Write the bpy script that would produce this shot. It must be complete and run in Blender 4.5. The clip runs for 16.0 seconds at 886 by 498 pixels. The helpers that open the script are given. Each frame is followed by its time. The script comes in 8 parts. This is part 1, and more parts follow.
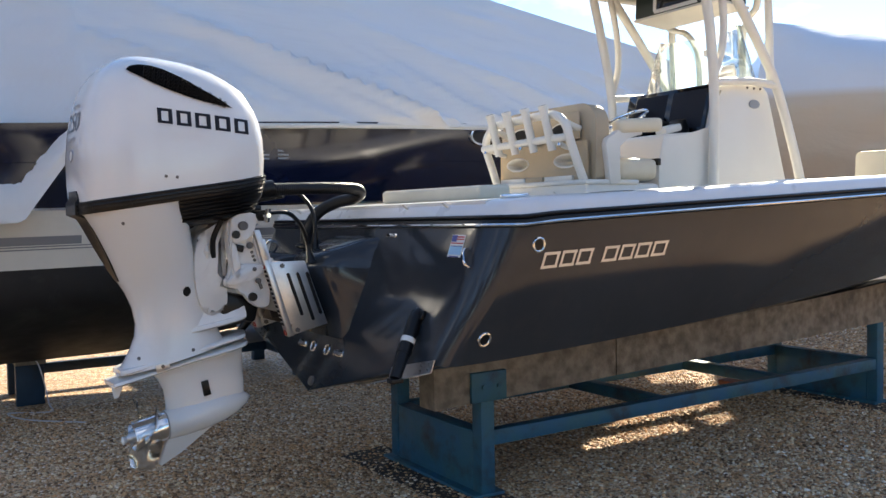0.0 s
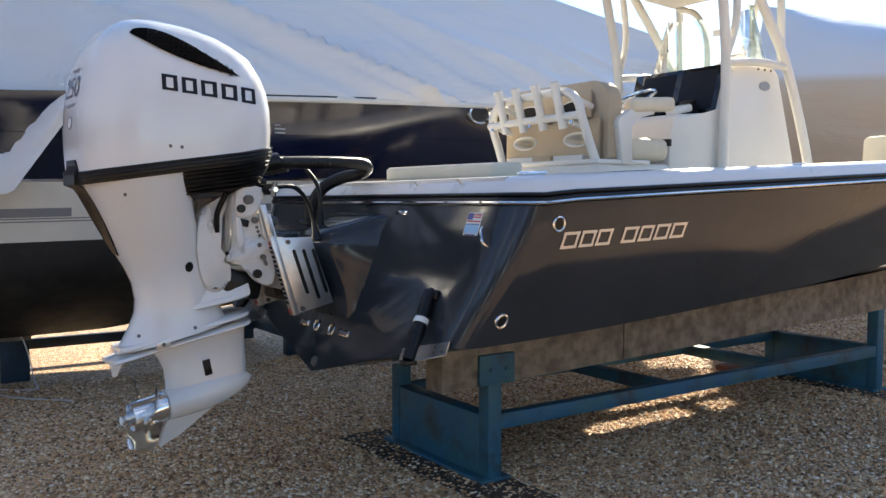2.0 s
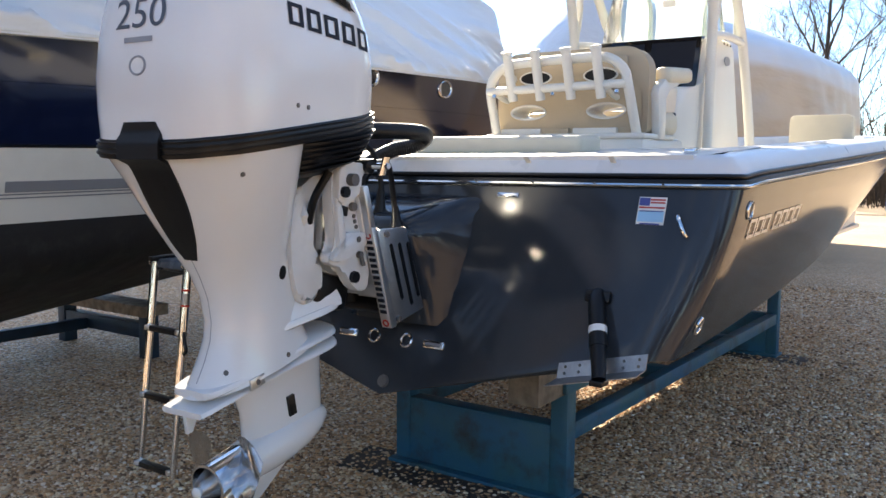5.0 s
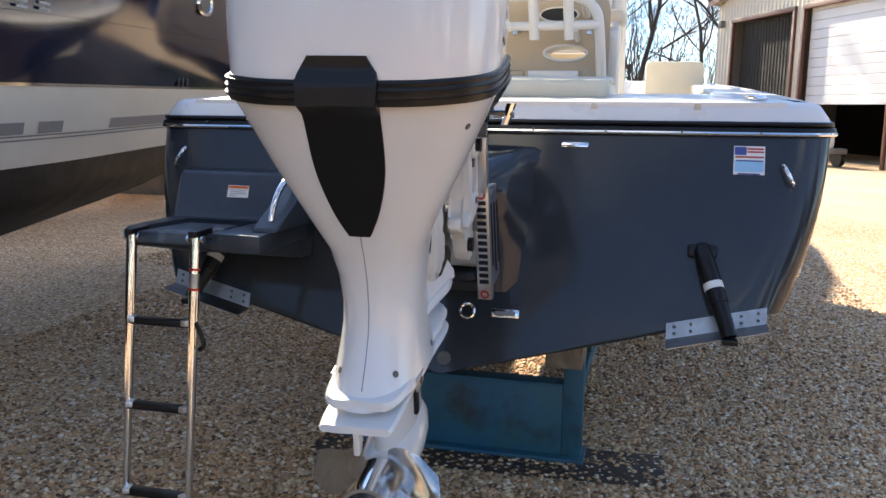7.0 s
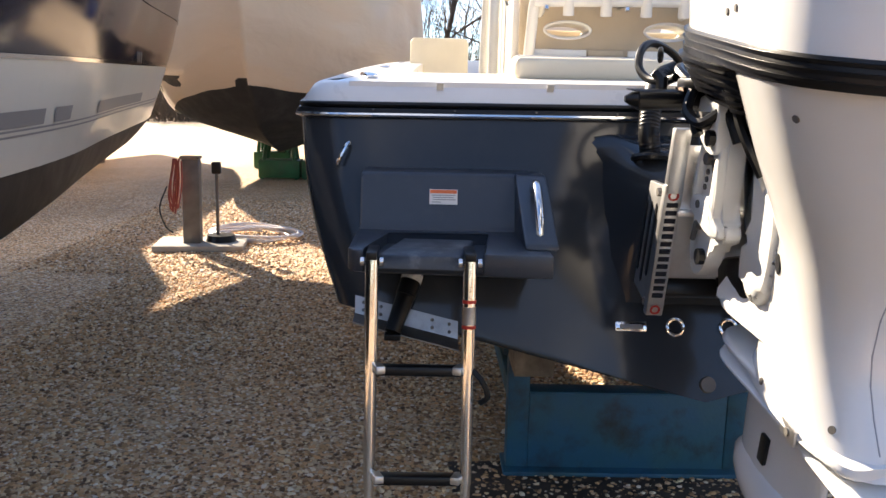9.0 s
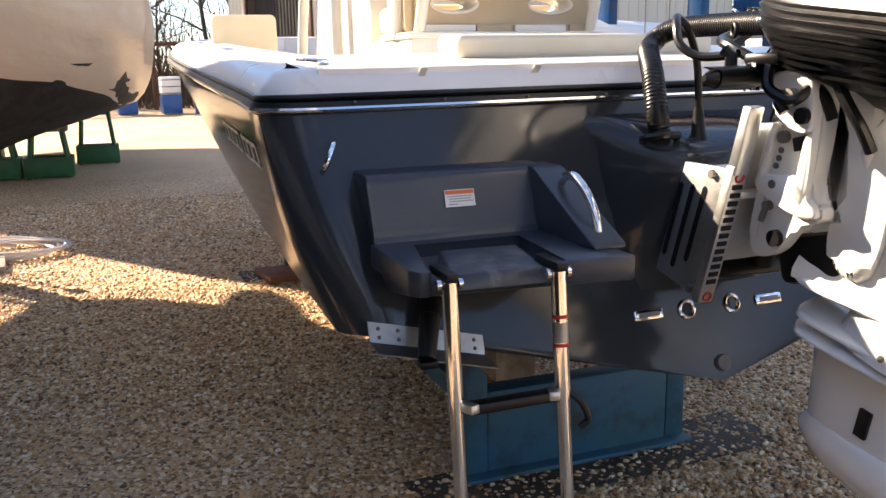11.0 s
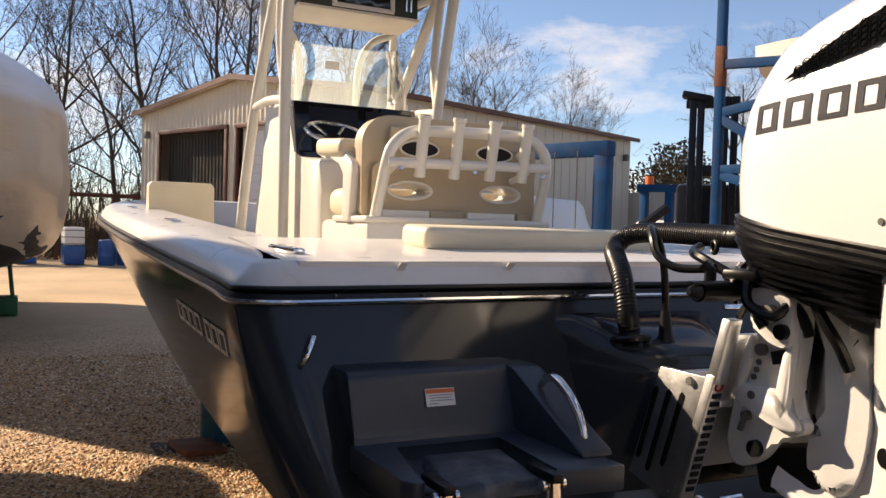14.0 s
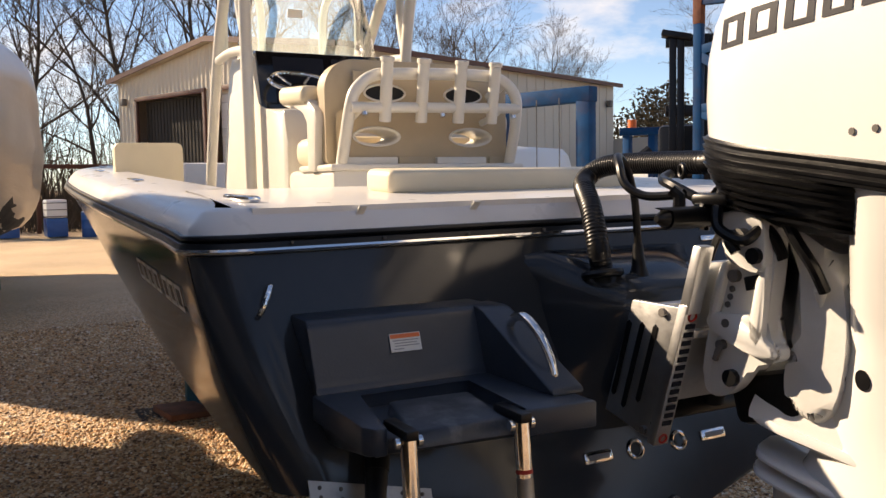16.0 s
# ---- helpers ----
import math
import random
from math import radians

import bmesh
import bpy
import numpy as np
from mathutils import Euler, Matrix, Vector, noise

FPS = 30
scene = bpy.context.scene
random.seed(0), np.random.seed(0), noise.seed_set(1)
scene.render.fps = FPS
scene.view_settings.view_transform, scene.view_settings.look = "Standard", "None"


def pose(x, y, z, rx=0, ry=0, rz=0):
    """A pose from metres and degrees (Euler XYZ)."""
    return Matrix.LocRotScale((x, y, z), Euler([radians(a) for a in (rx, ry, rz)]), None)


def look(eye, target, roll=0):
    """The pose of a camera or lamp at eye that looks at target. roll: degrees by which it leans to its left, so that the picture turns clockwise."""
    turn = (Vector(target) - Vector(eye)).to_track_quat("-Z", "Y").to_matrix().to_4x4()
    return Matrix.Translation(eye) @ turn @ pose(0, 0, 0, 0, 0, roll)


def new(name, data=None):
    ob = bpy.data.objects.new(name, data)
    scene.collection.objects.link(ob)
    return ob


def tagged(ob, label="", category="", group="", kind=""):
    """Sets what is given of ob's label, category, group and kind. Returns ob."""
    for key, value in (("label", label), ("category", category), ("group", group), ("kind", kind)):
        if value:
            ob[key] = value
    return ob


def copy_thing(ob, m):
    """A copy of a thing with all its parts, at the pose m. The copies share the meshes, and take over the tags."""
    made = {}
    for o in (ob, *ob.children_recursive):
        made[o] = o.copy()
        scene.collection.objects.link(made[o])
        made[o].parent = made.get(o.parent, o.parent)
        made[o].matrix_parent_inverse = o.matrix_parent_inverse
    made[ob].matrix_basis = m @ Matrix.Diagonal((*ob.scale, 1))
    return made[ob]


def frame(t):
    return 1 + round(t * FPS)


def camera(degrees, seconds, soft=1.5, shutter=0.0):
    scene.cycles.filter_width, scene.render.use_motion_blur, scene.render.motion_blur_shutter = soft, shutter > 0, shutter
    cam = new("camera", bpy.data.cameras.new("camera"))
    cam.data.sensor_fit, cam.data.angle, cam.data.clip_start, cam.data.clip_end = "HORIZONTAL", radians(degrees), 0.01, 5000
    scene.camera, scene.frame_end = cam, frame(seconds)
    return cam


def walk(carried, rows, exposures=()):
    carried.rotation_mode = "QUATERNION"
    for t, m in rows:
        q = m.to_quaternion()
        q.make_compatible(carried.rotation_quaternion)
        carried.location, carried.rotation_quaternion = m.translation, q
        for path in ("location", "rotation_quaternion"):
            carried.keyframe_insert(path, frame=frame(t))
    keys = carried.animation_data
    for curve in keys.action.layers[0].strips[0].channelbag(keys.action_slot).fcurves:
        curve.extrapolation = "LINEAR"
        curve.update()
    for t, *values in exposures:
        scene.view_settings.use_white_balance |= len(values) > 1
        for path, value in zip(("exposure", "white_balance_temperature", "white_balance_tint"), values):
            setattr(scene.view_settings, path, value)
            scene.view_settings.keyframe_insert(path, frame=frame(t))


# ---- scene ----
from mathutils.bvhtree import BVHTree

cam = camera(54.7, 16.0)
PATH = [
    (0, (-2.138, -4.254, 1.541), (-1.058, -2.573, 1.459), -1.0),
    (0.5, (-2.145, -4.258, 1.538), (-1.071, -2.573, 1.455), -1.0),
    (1, (-2.163, -4.206, 1.54), (-1.077, -2.53, 1.438), -0.6),
    (1.5, (-2.2, -4.139, 1.52), (-1.089, -2.48, 1.408), -0.4),
    (2, (-2.198, -4.053, 1.52), (-1.079, -2.401, 1.395), -0.0),
    (2.5, (-2.189, -3.845, 1.517), (-1.06, -2.197, 1.411), 1.3),
    (3, (-2.308, -3.583, 1.519), (-1.084, -2.006, 1.406), 0.9),
    (3.5, (-2.477, -3.326, 1.539), (-1.151, -1.836, 1.388), 0.1),
    (4, (-2.619, -2.969, 1.533), (-1.248, -1.52, 1.389), 0.4),
    (4.5, (-2.827, -2.594, 1.527), (-1.336, -1.27, 1.373), 0.9),
    (4.7, (-2.902, -2.441, 1.551), (-1.35, -1.19, 1.381), 0.8),
    (6.8, (-3.194, -0.881, 1.58), (-1.3, -0.333, 1.246), 0.6),
    (7, (-3.218, -0.722, 1.567), (-1.301, -0.252, 1.239), 0.9),
    (7.5, (-3.231, -0.305, 1.588), (-1.284, 0.019, 1.265), 1.3),
    (8, (-3.067, 0.098, 1.577), (-1.1, 0.288, 1.265), 1.6),
    (8.5, (-3.005, 0.518, 1.577), (-1.035, 0.601, 1.243), 2.2),
    (9, (-2.855, 0.893, 1.562), (-0.889, 0.856, 1.195), 1.3),
    (9.5, (-2.667, 1.227, 1.569), (-0.713, 1.016, 1.199), 0.4),
    (9.7, (-2.627, 1.336, 1.577), (-0.687, 1.022, 1.204), 0.1),
    (11.8, (-2.22, 1.81, 1.595), (-0.417, 1.055, 1.172), -0.6),
    (12, (-2.199, 1.834, 1.592), (-0.396, 1.068, 1.185), -0.3),
    (12.5, (-2.185, 1.858, 1.616), (-0.382, 1.055, 1.292), 0.4),
    (13, (-2.197, 1.871, 1.65), (-0.399, 1.022, 1.435), 0.8),
    (13.5, (-2.224, 1.883, 1.677), (-0.434, 0.998, 1.556), 1.3),
    (14, (-2.239, 1.9, 1.692), (-0.459, 0.99, 1.639), 1.7),
    (14.5, (-2.25, 1.916, 1.703), (-0.472, 1.002, 1.692), 1.6),
    (15, (-2.248, 1.91, 1.706), (-0.472, 0.99, 1.706), 1.0),
    (15.5, (-2.236, 1.891, 1.697), (-0.478, 0.937, 1.655), -0.3),
    (16, (-2.189, 1.786, 1.643), (-0.425, 0.856, 1.488), -1.0),
]
walk(cam, [(t, look(eye, target, roll)) for t, eye, target, roll in PATH],
     [(0, 1.62, 6850, 7), (4.5, 1.84, 6950, 7), (7, 2.01, 7000, 9), (9.5, 2.04, 7450, 13), (12, 2.20, 8250, 15), (13, 1.60, 8350, 16), (14.5, 0.84, 8050, 16), (15.2, 0.84, 8050, 16), (16, 1.04, 8350, 16)])

# ---- light ----
SUN_AZ, SUN_EL = 36.8, 28.3   # degrees: azimuth from +x towards +y, height
wd = bpy.data.worlds.new("sky")
scene.world = wd
wd.use_nodes = True
wn, wl = wd.node_tree.nodes, wd.node_tree.links
bg = wn["Background"]
sky = wn.new("ShaderNodeTexSky")
sky.sky_type = "NISHITA"
sky.sun_disc = False
sky.altitude = 1200
sky.sun_elevation = radians(SUN_EL)
sky.sun_rotation = radians(90 - SUN_AZ)
sky.air_density, sky.dust_density, sky.ozone_density = 0.85, 0.1, 4.0
# broken cloud over a blue winter sky
tc = wn.new("ShaderNodeTexCoord")
mp = wn.new("ShaderNodeMapping")
mp.inputs["Scale"].default_value = (1.6, 1.6, 4.2)
mp.inputs["Location"].default_value = (2.9, 0.6, 0.4)
cl = wn.new("ShaderNodeTexNoise")
cl.inputs["Scale"].default_value = 2.3
cl.inputs["Detail"].default_value = 7
cl.inputs["Roughness"].default_value = 0.58
cr = wn.new("ShaderNodeValToRGB")
cr.color_ramp.elements[0].position, cr.color_ramp.elements[1].position = 0.53, 0.76
mx = wn.new("ShaderNodeMix")
mx.data_type = "RGBA"
mx.inputs["B"].default_value = (6.0, 5.9, 5.9, 1)
wl.new(tc.outputs["Generated"], mp.inputs["Vector"])
wl.new(mp.outputs["Vector"], cl.inputs["Vector"])
wl.new(cl.outputs["Fac"], cr.inputs["Fac"])
wl.new(cr.outputs["Color"], mx.inputs["Factor"])
wl.new(sky.outputs["Color"], mx.inputs["A"])
wl.new(mx.outputs["Result"], bg.inputs["Color"])
bg.inputs["Strength"].default_value = 0.105
sd = bpy.data.lights.new("sun", "SUN")
sd.energy, sd.angle, sd.color = 4.2, radians(0.6), (1.0, 0.90, 0.76)
sun = new("sun", sd)
sa, se = radians(SUN_AZ), radians(SUN_EL)
sun.matrix_world = look((math.cos(sa) * 40, math.sin(sa) * 40, math.tan(se) * 40), (0, 0, 0))


# ---- materials ----
def mat(name, color, rough=0.5, metal=0.0, var=0.0, scale=8.0, bump=0.0, bscale=60.0, color2=None, coat=0.0, rvar=0.0,
        spec=0.5, stain=0.0, stain_col=(0.1, 0.08, 0.06), stain_scale=3.0, island=0.0):
    m = bpy.data.materials.new(name)
    m.use_nodes = True
    n, l = m.node_tree.nodes, m.node_tree.links
    b = n["Principled BSDF"]
    b.inputs["Roughness"].default_value = rough
    b.inputs["Metallic"].default_value = metal
    b.inputs["Coat Weight"].default_value = coat
    b.inputs["Coat Roughness"].default_value = 0.06
    b.inputs["Specular IOR Level"].default_value = spec
    co = n.new("ShaderNodeTexCoord")
    src = None
    rgb = n.new("ShaderNodeRGB")
    rgb.outputs[0].default_value = (*color, 1)
    src = rgb.outputs[0]
    if var or color2:
        nz = n.new("ShaderNodeTexNoise")
        nz.inputs["Scale"].default_value = scale
        nz.inputs["Detail"].default_value = 6
        l.new(co.outputs["Object"], nz.inputs["Vector"])
        rp = n.new("ShaderNodeValToRGB")
        rp.color_ramp.elements[0].position, rp.color_ramp.elements[1].position = 0.35, 0.68
        l.new(nz.outputs["Fac"], rp.inputs["Fac"])
        c2 = color2 or tuple(c * (1 - var) for c in color)
        rp.color_ramp.elements[0].color, rp.color_ramp.elements[1].color = (*color, 1), (*c2, 1)
        src = rp.outputs["Color"]
    if stain:
        n2 = n.new("ShaderNodeTexNoise")
        n2.inputs["Scale"].default_value = stain_scale
        n2.inputs["Detail"].default_value = 9
        n2.inputs["Roughness"].default_value = 0.65
        l.new(co.outputs["Object"], n2.inputs["Vector"])
        r2 = n.new("ShaderNodeValToRGB")
        r2.color_ramp.elements[0].position, r2.color_ramp.elements[1].position = 0.5, 0.72
        l.new(n2.outputs["Fac"], r2.inputs["Fac"])
        mu = n.new("ShaderNodeMath")
        mu.operation = "MULTIPLY"
        mu.inputs[1].default_value = stain
        l.new(r2.outputs["Color"], mu.inputs[0])
        mi = n.new("ShaderNodeMix")
        mi.data_type = "RGBA"
        mi.inputs["B"].default_value = (*stain_col, 1)
        l.new(mu.outputs[0], mi.inputs["Factor"])
        l.new(src, mi.inputs["A"])
        src = mi.outputs["Result"]
    if island:
        ge = n.new("ShaderNodeNewGeometry")
        hs = n.new("ShaderNodeHueSaturation")
        mr = n.new("ShaderNodeMapRange")
        mr.inputs["To Min"].default_value, mr.inputs["To Max"].default_value = 1 - island, 1 + island
        l.new(ge.outputs["Random Per Island"], mr.inputs["Value"])
        l.new(mr.outputs["Result"], hs.inputs["Value"])
        l.new(src, hs.inputs["Color"])
        src = hs.outputs["Color"]
    l.new(src, b.inputs["Base Color"])
    if rvar:
        n3 = n.new("ShaderNodeTexNoise")
        n3.inputs["Scale"].default_value = scale * 2.3
        n3.inputs["Detail"].default_value = 5
        l.new(co.outputs["Object"], n3.inputs["Vector"])
        m3 = n.new("ShaderNodeMapRange")
        m3.inputs["To Min"].default_value, m3.inputs["To Max"].default_value = max(0.02, rough - rvar), min(1, rough + rvar)
        l.new(n3.outputs["Fac"], m3.inputs["Value"])
        l.new(m3.outputs["Result"], b.inputs["Roughness"])
    if bump:
        n4 = n.new("ShaderNodeTexNoise")
        n4.inputs["Scale"].default_value = bscale
        n4.inputs["Detail"].default_value = 4
        l.new(co.outputs["Object"], n4.inputs["Vector"])
        bp = n.new("ShaderNodeBump")
        bp.inputs["Strength"].default_value = bump
        bp.inputs["Distance"].default_value = 0.01
        l.new(n4.outputs["Fac"], bp.inputs["Height"])
        l.new(bp.outputs["Normal"], b.inputs["Normal"])
    return m


M_HULL = mat("charcoal_gelcoat", (0.031, 0.037, 0.045), 0.11, 0, 0.18, 2.5, 0.0, 3.0, spec=0.38, rvar=0.03, stain=0.10, stain_col=(0.10, 0.10, 0.10), stain_scale=5)
M_STEP = mat("charcoal_molded", (0.033, 0.043, 0.060), 0.32, 0, 0.2, 5, 0.06, 160, rvar=0.1, spec=0.5, stain=0.25, stain_col=(0.07, 0.07, 0.07), stain_scale=14)
M_WHITE = mat("white_gelcoat", (0.78, 0.76, 0.74), 0.30, 0, 0.05, 3, 0.01, 40, coat=0.2, rvar=0.08, stain=0.06, stain_col=(0.5, 0.47, 0.42), stain_scale=6)
M_CREAM = mat("cream_gelcoat", (0.80, 0.765, 0.69), 0.32, 0, 0.05, 3, 0.01, 40, coat=0.2, rvar=0.06)
M_CREAMPAINT = mat("cream_powder_coat", (0.80, 0.765, 0.68), 0.34, 0, 0.06, 6, 0.02, 90, rvar=0.08)
M_TAN = mat("tan_vinyl", (0.50, 0.40, 0.27), 0.55, 0, 0.12, 5, 0.15, 260, rvar=0.1)
M_CREAMVINYL = mat("cream_vinyl", (0.74, 0.66, 0.50), 0.5, 0, 0.08, 5, 0.12, 260)
M_MOTOR = mat("pearl_white_paint", (0.80, 0.795, 0.78), 0.20, 0, 0.03, 4, 0.004, 30, coat=0.6, rvar=0.04, stain=0.03, stain_col=(0.5, 0.5, 0.48))
M_MOTORBRK = mat("white_cast_paint", (0.74, 0.74, 0.72), 0.34, 0, 0.06, 8, 0.05, 90, rvar=0.1, stain=0.12, stain_col=(0.25, 0.24, 0.22), stain_scale=9)
M_BLACK = mat("black_plastic", (0.006, 0.006, 0.007), 0.34, 0, 0.3, 20, 0.03, 200, rvar=0.10, spec=0.35)
M_RUBBER = mat("black_rubber", (0.005, 0.005, 0.006), 0.36, 0, 0.3, 20, 0.03, 150, rvar=0.1, spec=0.35)
M_GRILLE = mat("matt_black_grille", (0.005, 0.005, 0.005), 0.9, 0, 0.3, 20, spec=0.05)
M_GLOSSBLK = mat("black_glass_panel", (0.006, 0.006, 0.008), 0.08, 0, 0.0, coat=0.3)
M_CHROME = mat("polished_stainless", (0.82, 0.82, 0.82), 0.10, 1.0, 0.05, 6, 0.01, 60, rvar=0.05)
M_ALU = mat("brushed_aluminium", (0.74, 0.74, 0.74), 0.36, 1.0, 0.15, 9, 0.05, 120, rvar=0.1, stain=0.25, stain_col=(0.3, 0.3, 0.3), stain_scale=12)
M_BLUE = mat("blue_steel_paint", (0.014, 0.105, 0.20), 0.55, 0, 0.0, 5, 0.14, 60, color2=(0.030, 0.115, 0.145), rvar=0.12, stain=0.95, stain_col=(0.030, 0.022, 0.017), stain_scale=4.2)
M_BLUE2 = mat("bright_blue_steel_paint", (0.002, 0.060, 0.17), 0.65, 0, 0.3, 3, 0.06, 40, spec=0.12, stain=0.35, stain_col=(0.10, 0.05, 0.03), stain_scale=2)
M_WOOD = mat("weathered_timber", (0.30, 0.25, 0.19), 0.8, 0, 0.0, 14, 0.4, 70, color2=(0.15, 0.115, 0.085), stain=0.6, stain_col=(0.07, 0.055, 0.045), stain_scale=6)
M_NAVY = mat("navy_gelcoat", (0.006, 0.010, 0.032), 0.10, 0, 0.2, 1.2, 0.0, 4, coat=0.1, rvar=0.03)
M_CWHITE = mat("ivory_gelcoat", (0.70, 0.67, 0.60), 0.28, 0, 0.06, 2, 0.02, 20, coat=0.2, stain=0.15, stain_col=(0.40, 0.36, 0.30))
M_BOTTOM = mat("black_antifouling", (0.014, 0.014, 0.015), 0.62, 0, 0.4, 3, 0.15, 25, rvar=0.15, stain=0.5, stain_col=(0.06, 0.06, 0.055), stain_scale=4)
M_GREY = mat("grey_stripe", (0.22, 0.22, 0.23), 0.4)
M_GREENST = mat("green_steel_paint", (0.015, 0.13, 0.05), 0.5, 0, 0.3, 5, 0.1, 50, stain=0.4)
M_CONC = mat("concrete", (0.40, 0.37, 0.33), 0.85, 0, 0.2, 6, 0.3, 90)
M_RED = mat("red_plastic", (0.45, 0.03, 0.02), 0.4)
M_LABEL = mat("white_label", (0.78, 0.78, 0.76), 0.45, 0, 0.03, 30)
M_ORANGE = mat("orange_print", (0.75, 0.16, 0.04), 0.45)
M_INK = mat("dark_ink", (0.016, 0.018, 0.026), 0.6, spec=0.2)
M_INKDARK = mat("slate_print", (0.075, 0.082, 0.10), 0.35)
M_INKGREY = mat("grey_ink", (0.30, 0.31, 0.33), 0.4)
M_FLAGB = mat("blue_print", (0.05, 0.07, 0.28), 0.4)
M_FLAGL = mat("light_blue_print", (0.30, 0.55, 0.78), 0.4)
M_SILVER = mat("silver_lettering", (0.62, 0.63, 0.64), 0.30, 0.7, 0.1, 20)
M_BEIGE = mat("beige_steel_siding", (0.56, 0.50, 0.40), 0.5, 0, 0.06, 0.6, 0.03, 6, stain=0.12, stain_col=(0.3, 0.25, 0.2), stain_scale=0.8)
M_BEIGE2 = mat("pale_steel_siding", (0.52, 0.48, 0.42), 0.5, 0, 0.06, 0.5, 0.03, 6, stain=0.12, stain_col=(0.35, 0.3, 0.25), stain_scale=0.7)
M_BROWN = mat("brown_trim", (0.10, 0.035, 0.02), 0.55)
# the shed's inner shade as a colour; the ribbed door leaf shares it
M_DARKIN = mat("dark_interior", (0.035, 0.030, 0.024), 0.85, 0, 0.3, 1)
M_ROLLUP = mat("white_roll_door", (0.62, 0.62, 0.62), 0.5, 0, 0.06, 1)
M_BARK = mat("grey_bark", (0.085, 0.068, 0.056), 0.9, 0, 0.4, 6, 0.3, 30)
M_BRUSH = mat("brown_brush", (0.105, 0.080, 0.055), 0.95, 0, 0.5, 3, island=0.4)
M_EVERG = mat("dark_evergreen", (0.095, 0.070, 0.038), 0.9, 0, 0.4, 3, island=0.4)
M_DRUM = mat("blue_plastic_drum", (0.015, 0.10, 0.32), 0.4, 0, 0.2, 5)
M_HOSEGREY = mat("pale_hose", (0.62, 0.60, 0.62), 0.45)
M_CORD = mat("rust_red_cord", (0.28, 0.06, 0.04), 0.6)
M_STEELGREY = mat("grey_painted_steel", (0.14, 0.13, 0.12), 0.55, 0, 0.3, 8, 0.1, 60)
M_RUST = mat("rusty_steel", (0.20, 0.07, 0.035), 0.8, 0, 0.4, 10, 0.3, 60)
M_FOOT = mat("damp_brown_board", (0.090, 0.062, 0.045), 0.8, 0, 0.5, 6, 0.3, 40, stain=0.6, stain_col=(0.02, 0.016, 0.014), stain_scale=5)
M_TABSTEEL = mat("dull_stainless", (0.42, 0.42, 0.42), 0.42, 1.0, 0.2, 9, 0.05, 90, rvar=0.12, stain=0.5, stain_col=(0.16, 0.15, 0.14), stain_scale=14)
M_BLUEDARK = mat("dark_blue_steel_paint", (0.008, 0.035, 0.075), 0.6, 0, 0.4, 4, 0.1, 50, stain=0.8, stain_col=(0.018, 0.016, 0.016), stain_scale=5)
M_PAD = mat("scuffed_grey_pad", (0.050, 0.060, 0.076), 0.45, 0, 0.3, 9, 0.08, 200, rvar=0.1, stain=0.7, stain_col=(0.22, 0.23, 0.24), stain_scale=11)
M_DKGREEN = mat("dark_green_box", (0.02, 0.03, 0.022), 0.45)


def wrap_material(name, low, high, z0, soft, crease):
    """White shrink film, creased, over a coloured hull."""
    m = mat(name, high, 0.28, 0, 0.05, 1.5)
    n, l = m.node_tree.nodes, m.node_tree.links
    b = n["Principled BSDF"]
    co = n["Texture Coordinate"]
    sp = n.new("ShaderNodeSeparateXYZ")
    l.new(co.outputs["Object"], sp.inputs[0])
    mr = n.new("ShaderNodeMapRange")
    mr.inputs["From Min"].default_value, mr.inputs["From Max"].default_value = z0 - soft, z0 + soft
    l.new(sp.outputs["Z"], mr.inputs["Value"])
    mi = n.new("ShaderNodeMix")
    mi.data_type = "RGBA"
    mi.inputs["A"].default_value, mi.inputs["B"].default_value = (*low, 1), (*high, 1)
    l.new(mr.outputs["Result"], mi.inputs["Factor"])
    l.new(mi.outputs["Result"], b.inputs["Base Color"])
    mp2 = n.new("ShaderNodeMapping")
    mp2.inputs["Scale"].default_value = (0.22, 0.8, 1.3)
    mp2.inputs["Rotation"].default_value = (0, 0.5, 0.2)
    l.new(co.outputs["Object"], mp2.inputs["Vector"])
    nz = n.new("ShaderNodeTexNoise")
    nz.inputs["Scale"].default_value = 1.6
    nz.inputs["Detail"].default_value = 4
    nz.inputs["Roughness"].default_value = 0.5
    nz.inputs["Distortion"].default_value = 0.3
    l.new(mp2.outputs["Vector"], nz.inputs["Vector"])
    bp = n.new("ShaderNodeBump")
    bp.inputs["Strength"].default_value = 0.32
    bp.inputs["Distance"].default_value = 0.16
    l.new(nz.outputs["Fac"], bp.inputs["Height"])
    last = bp
    # sharp pulled creases running down towards the lashings, in two directions
    for turn, size, deep in ((0.45, 1.5, 0.050), (-0.75, 2.3, 0.022)):
        mp3 = n.new("ShaderNodeMapping")
        mp3.inputs["Scale"].default_value = (0.28, 0.7, 1.5)
        mp3.inputs["Rotation"].default_value = (0, turn, 0.15)
        l.new(co.outputs["Object"], mp3.inputs["Vector"])
        rg = n.new("ShaderNodeTexNoise")
        rg.noise_type = "RIDGED_MULTIFRACTAL"
        rg.inputs["Scale"].default_value = size
        rg.inputs["Detail"].default_value = 2.0
        rg.inputs["Roughness"].default_value = 0.35
        rg.inputs["Distortion"].default_value = 0.25
        l.new(mp3.outputs["Vector"], rg.inputs["Vector"])
        cb = n.new("ShaderNodeBump")
        cb.inputs["Strength"].default_value = crease
        cb.inputs["Distance"].default_value = deep * 2
        l.new(rg.outputs["Fac"], cb.inputs["Height"])
        l.new(last.outputs["Normal"], cb.inputs["Normal"])
        last = cb
    l.new(last.outputs["Normal"], b.inputs["Normal"])
    return m


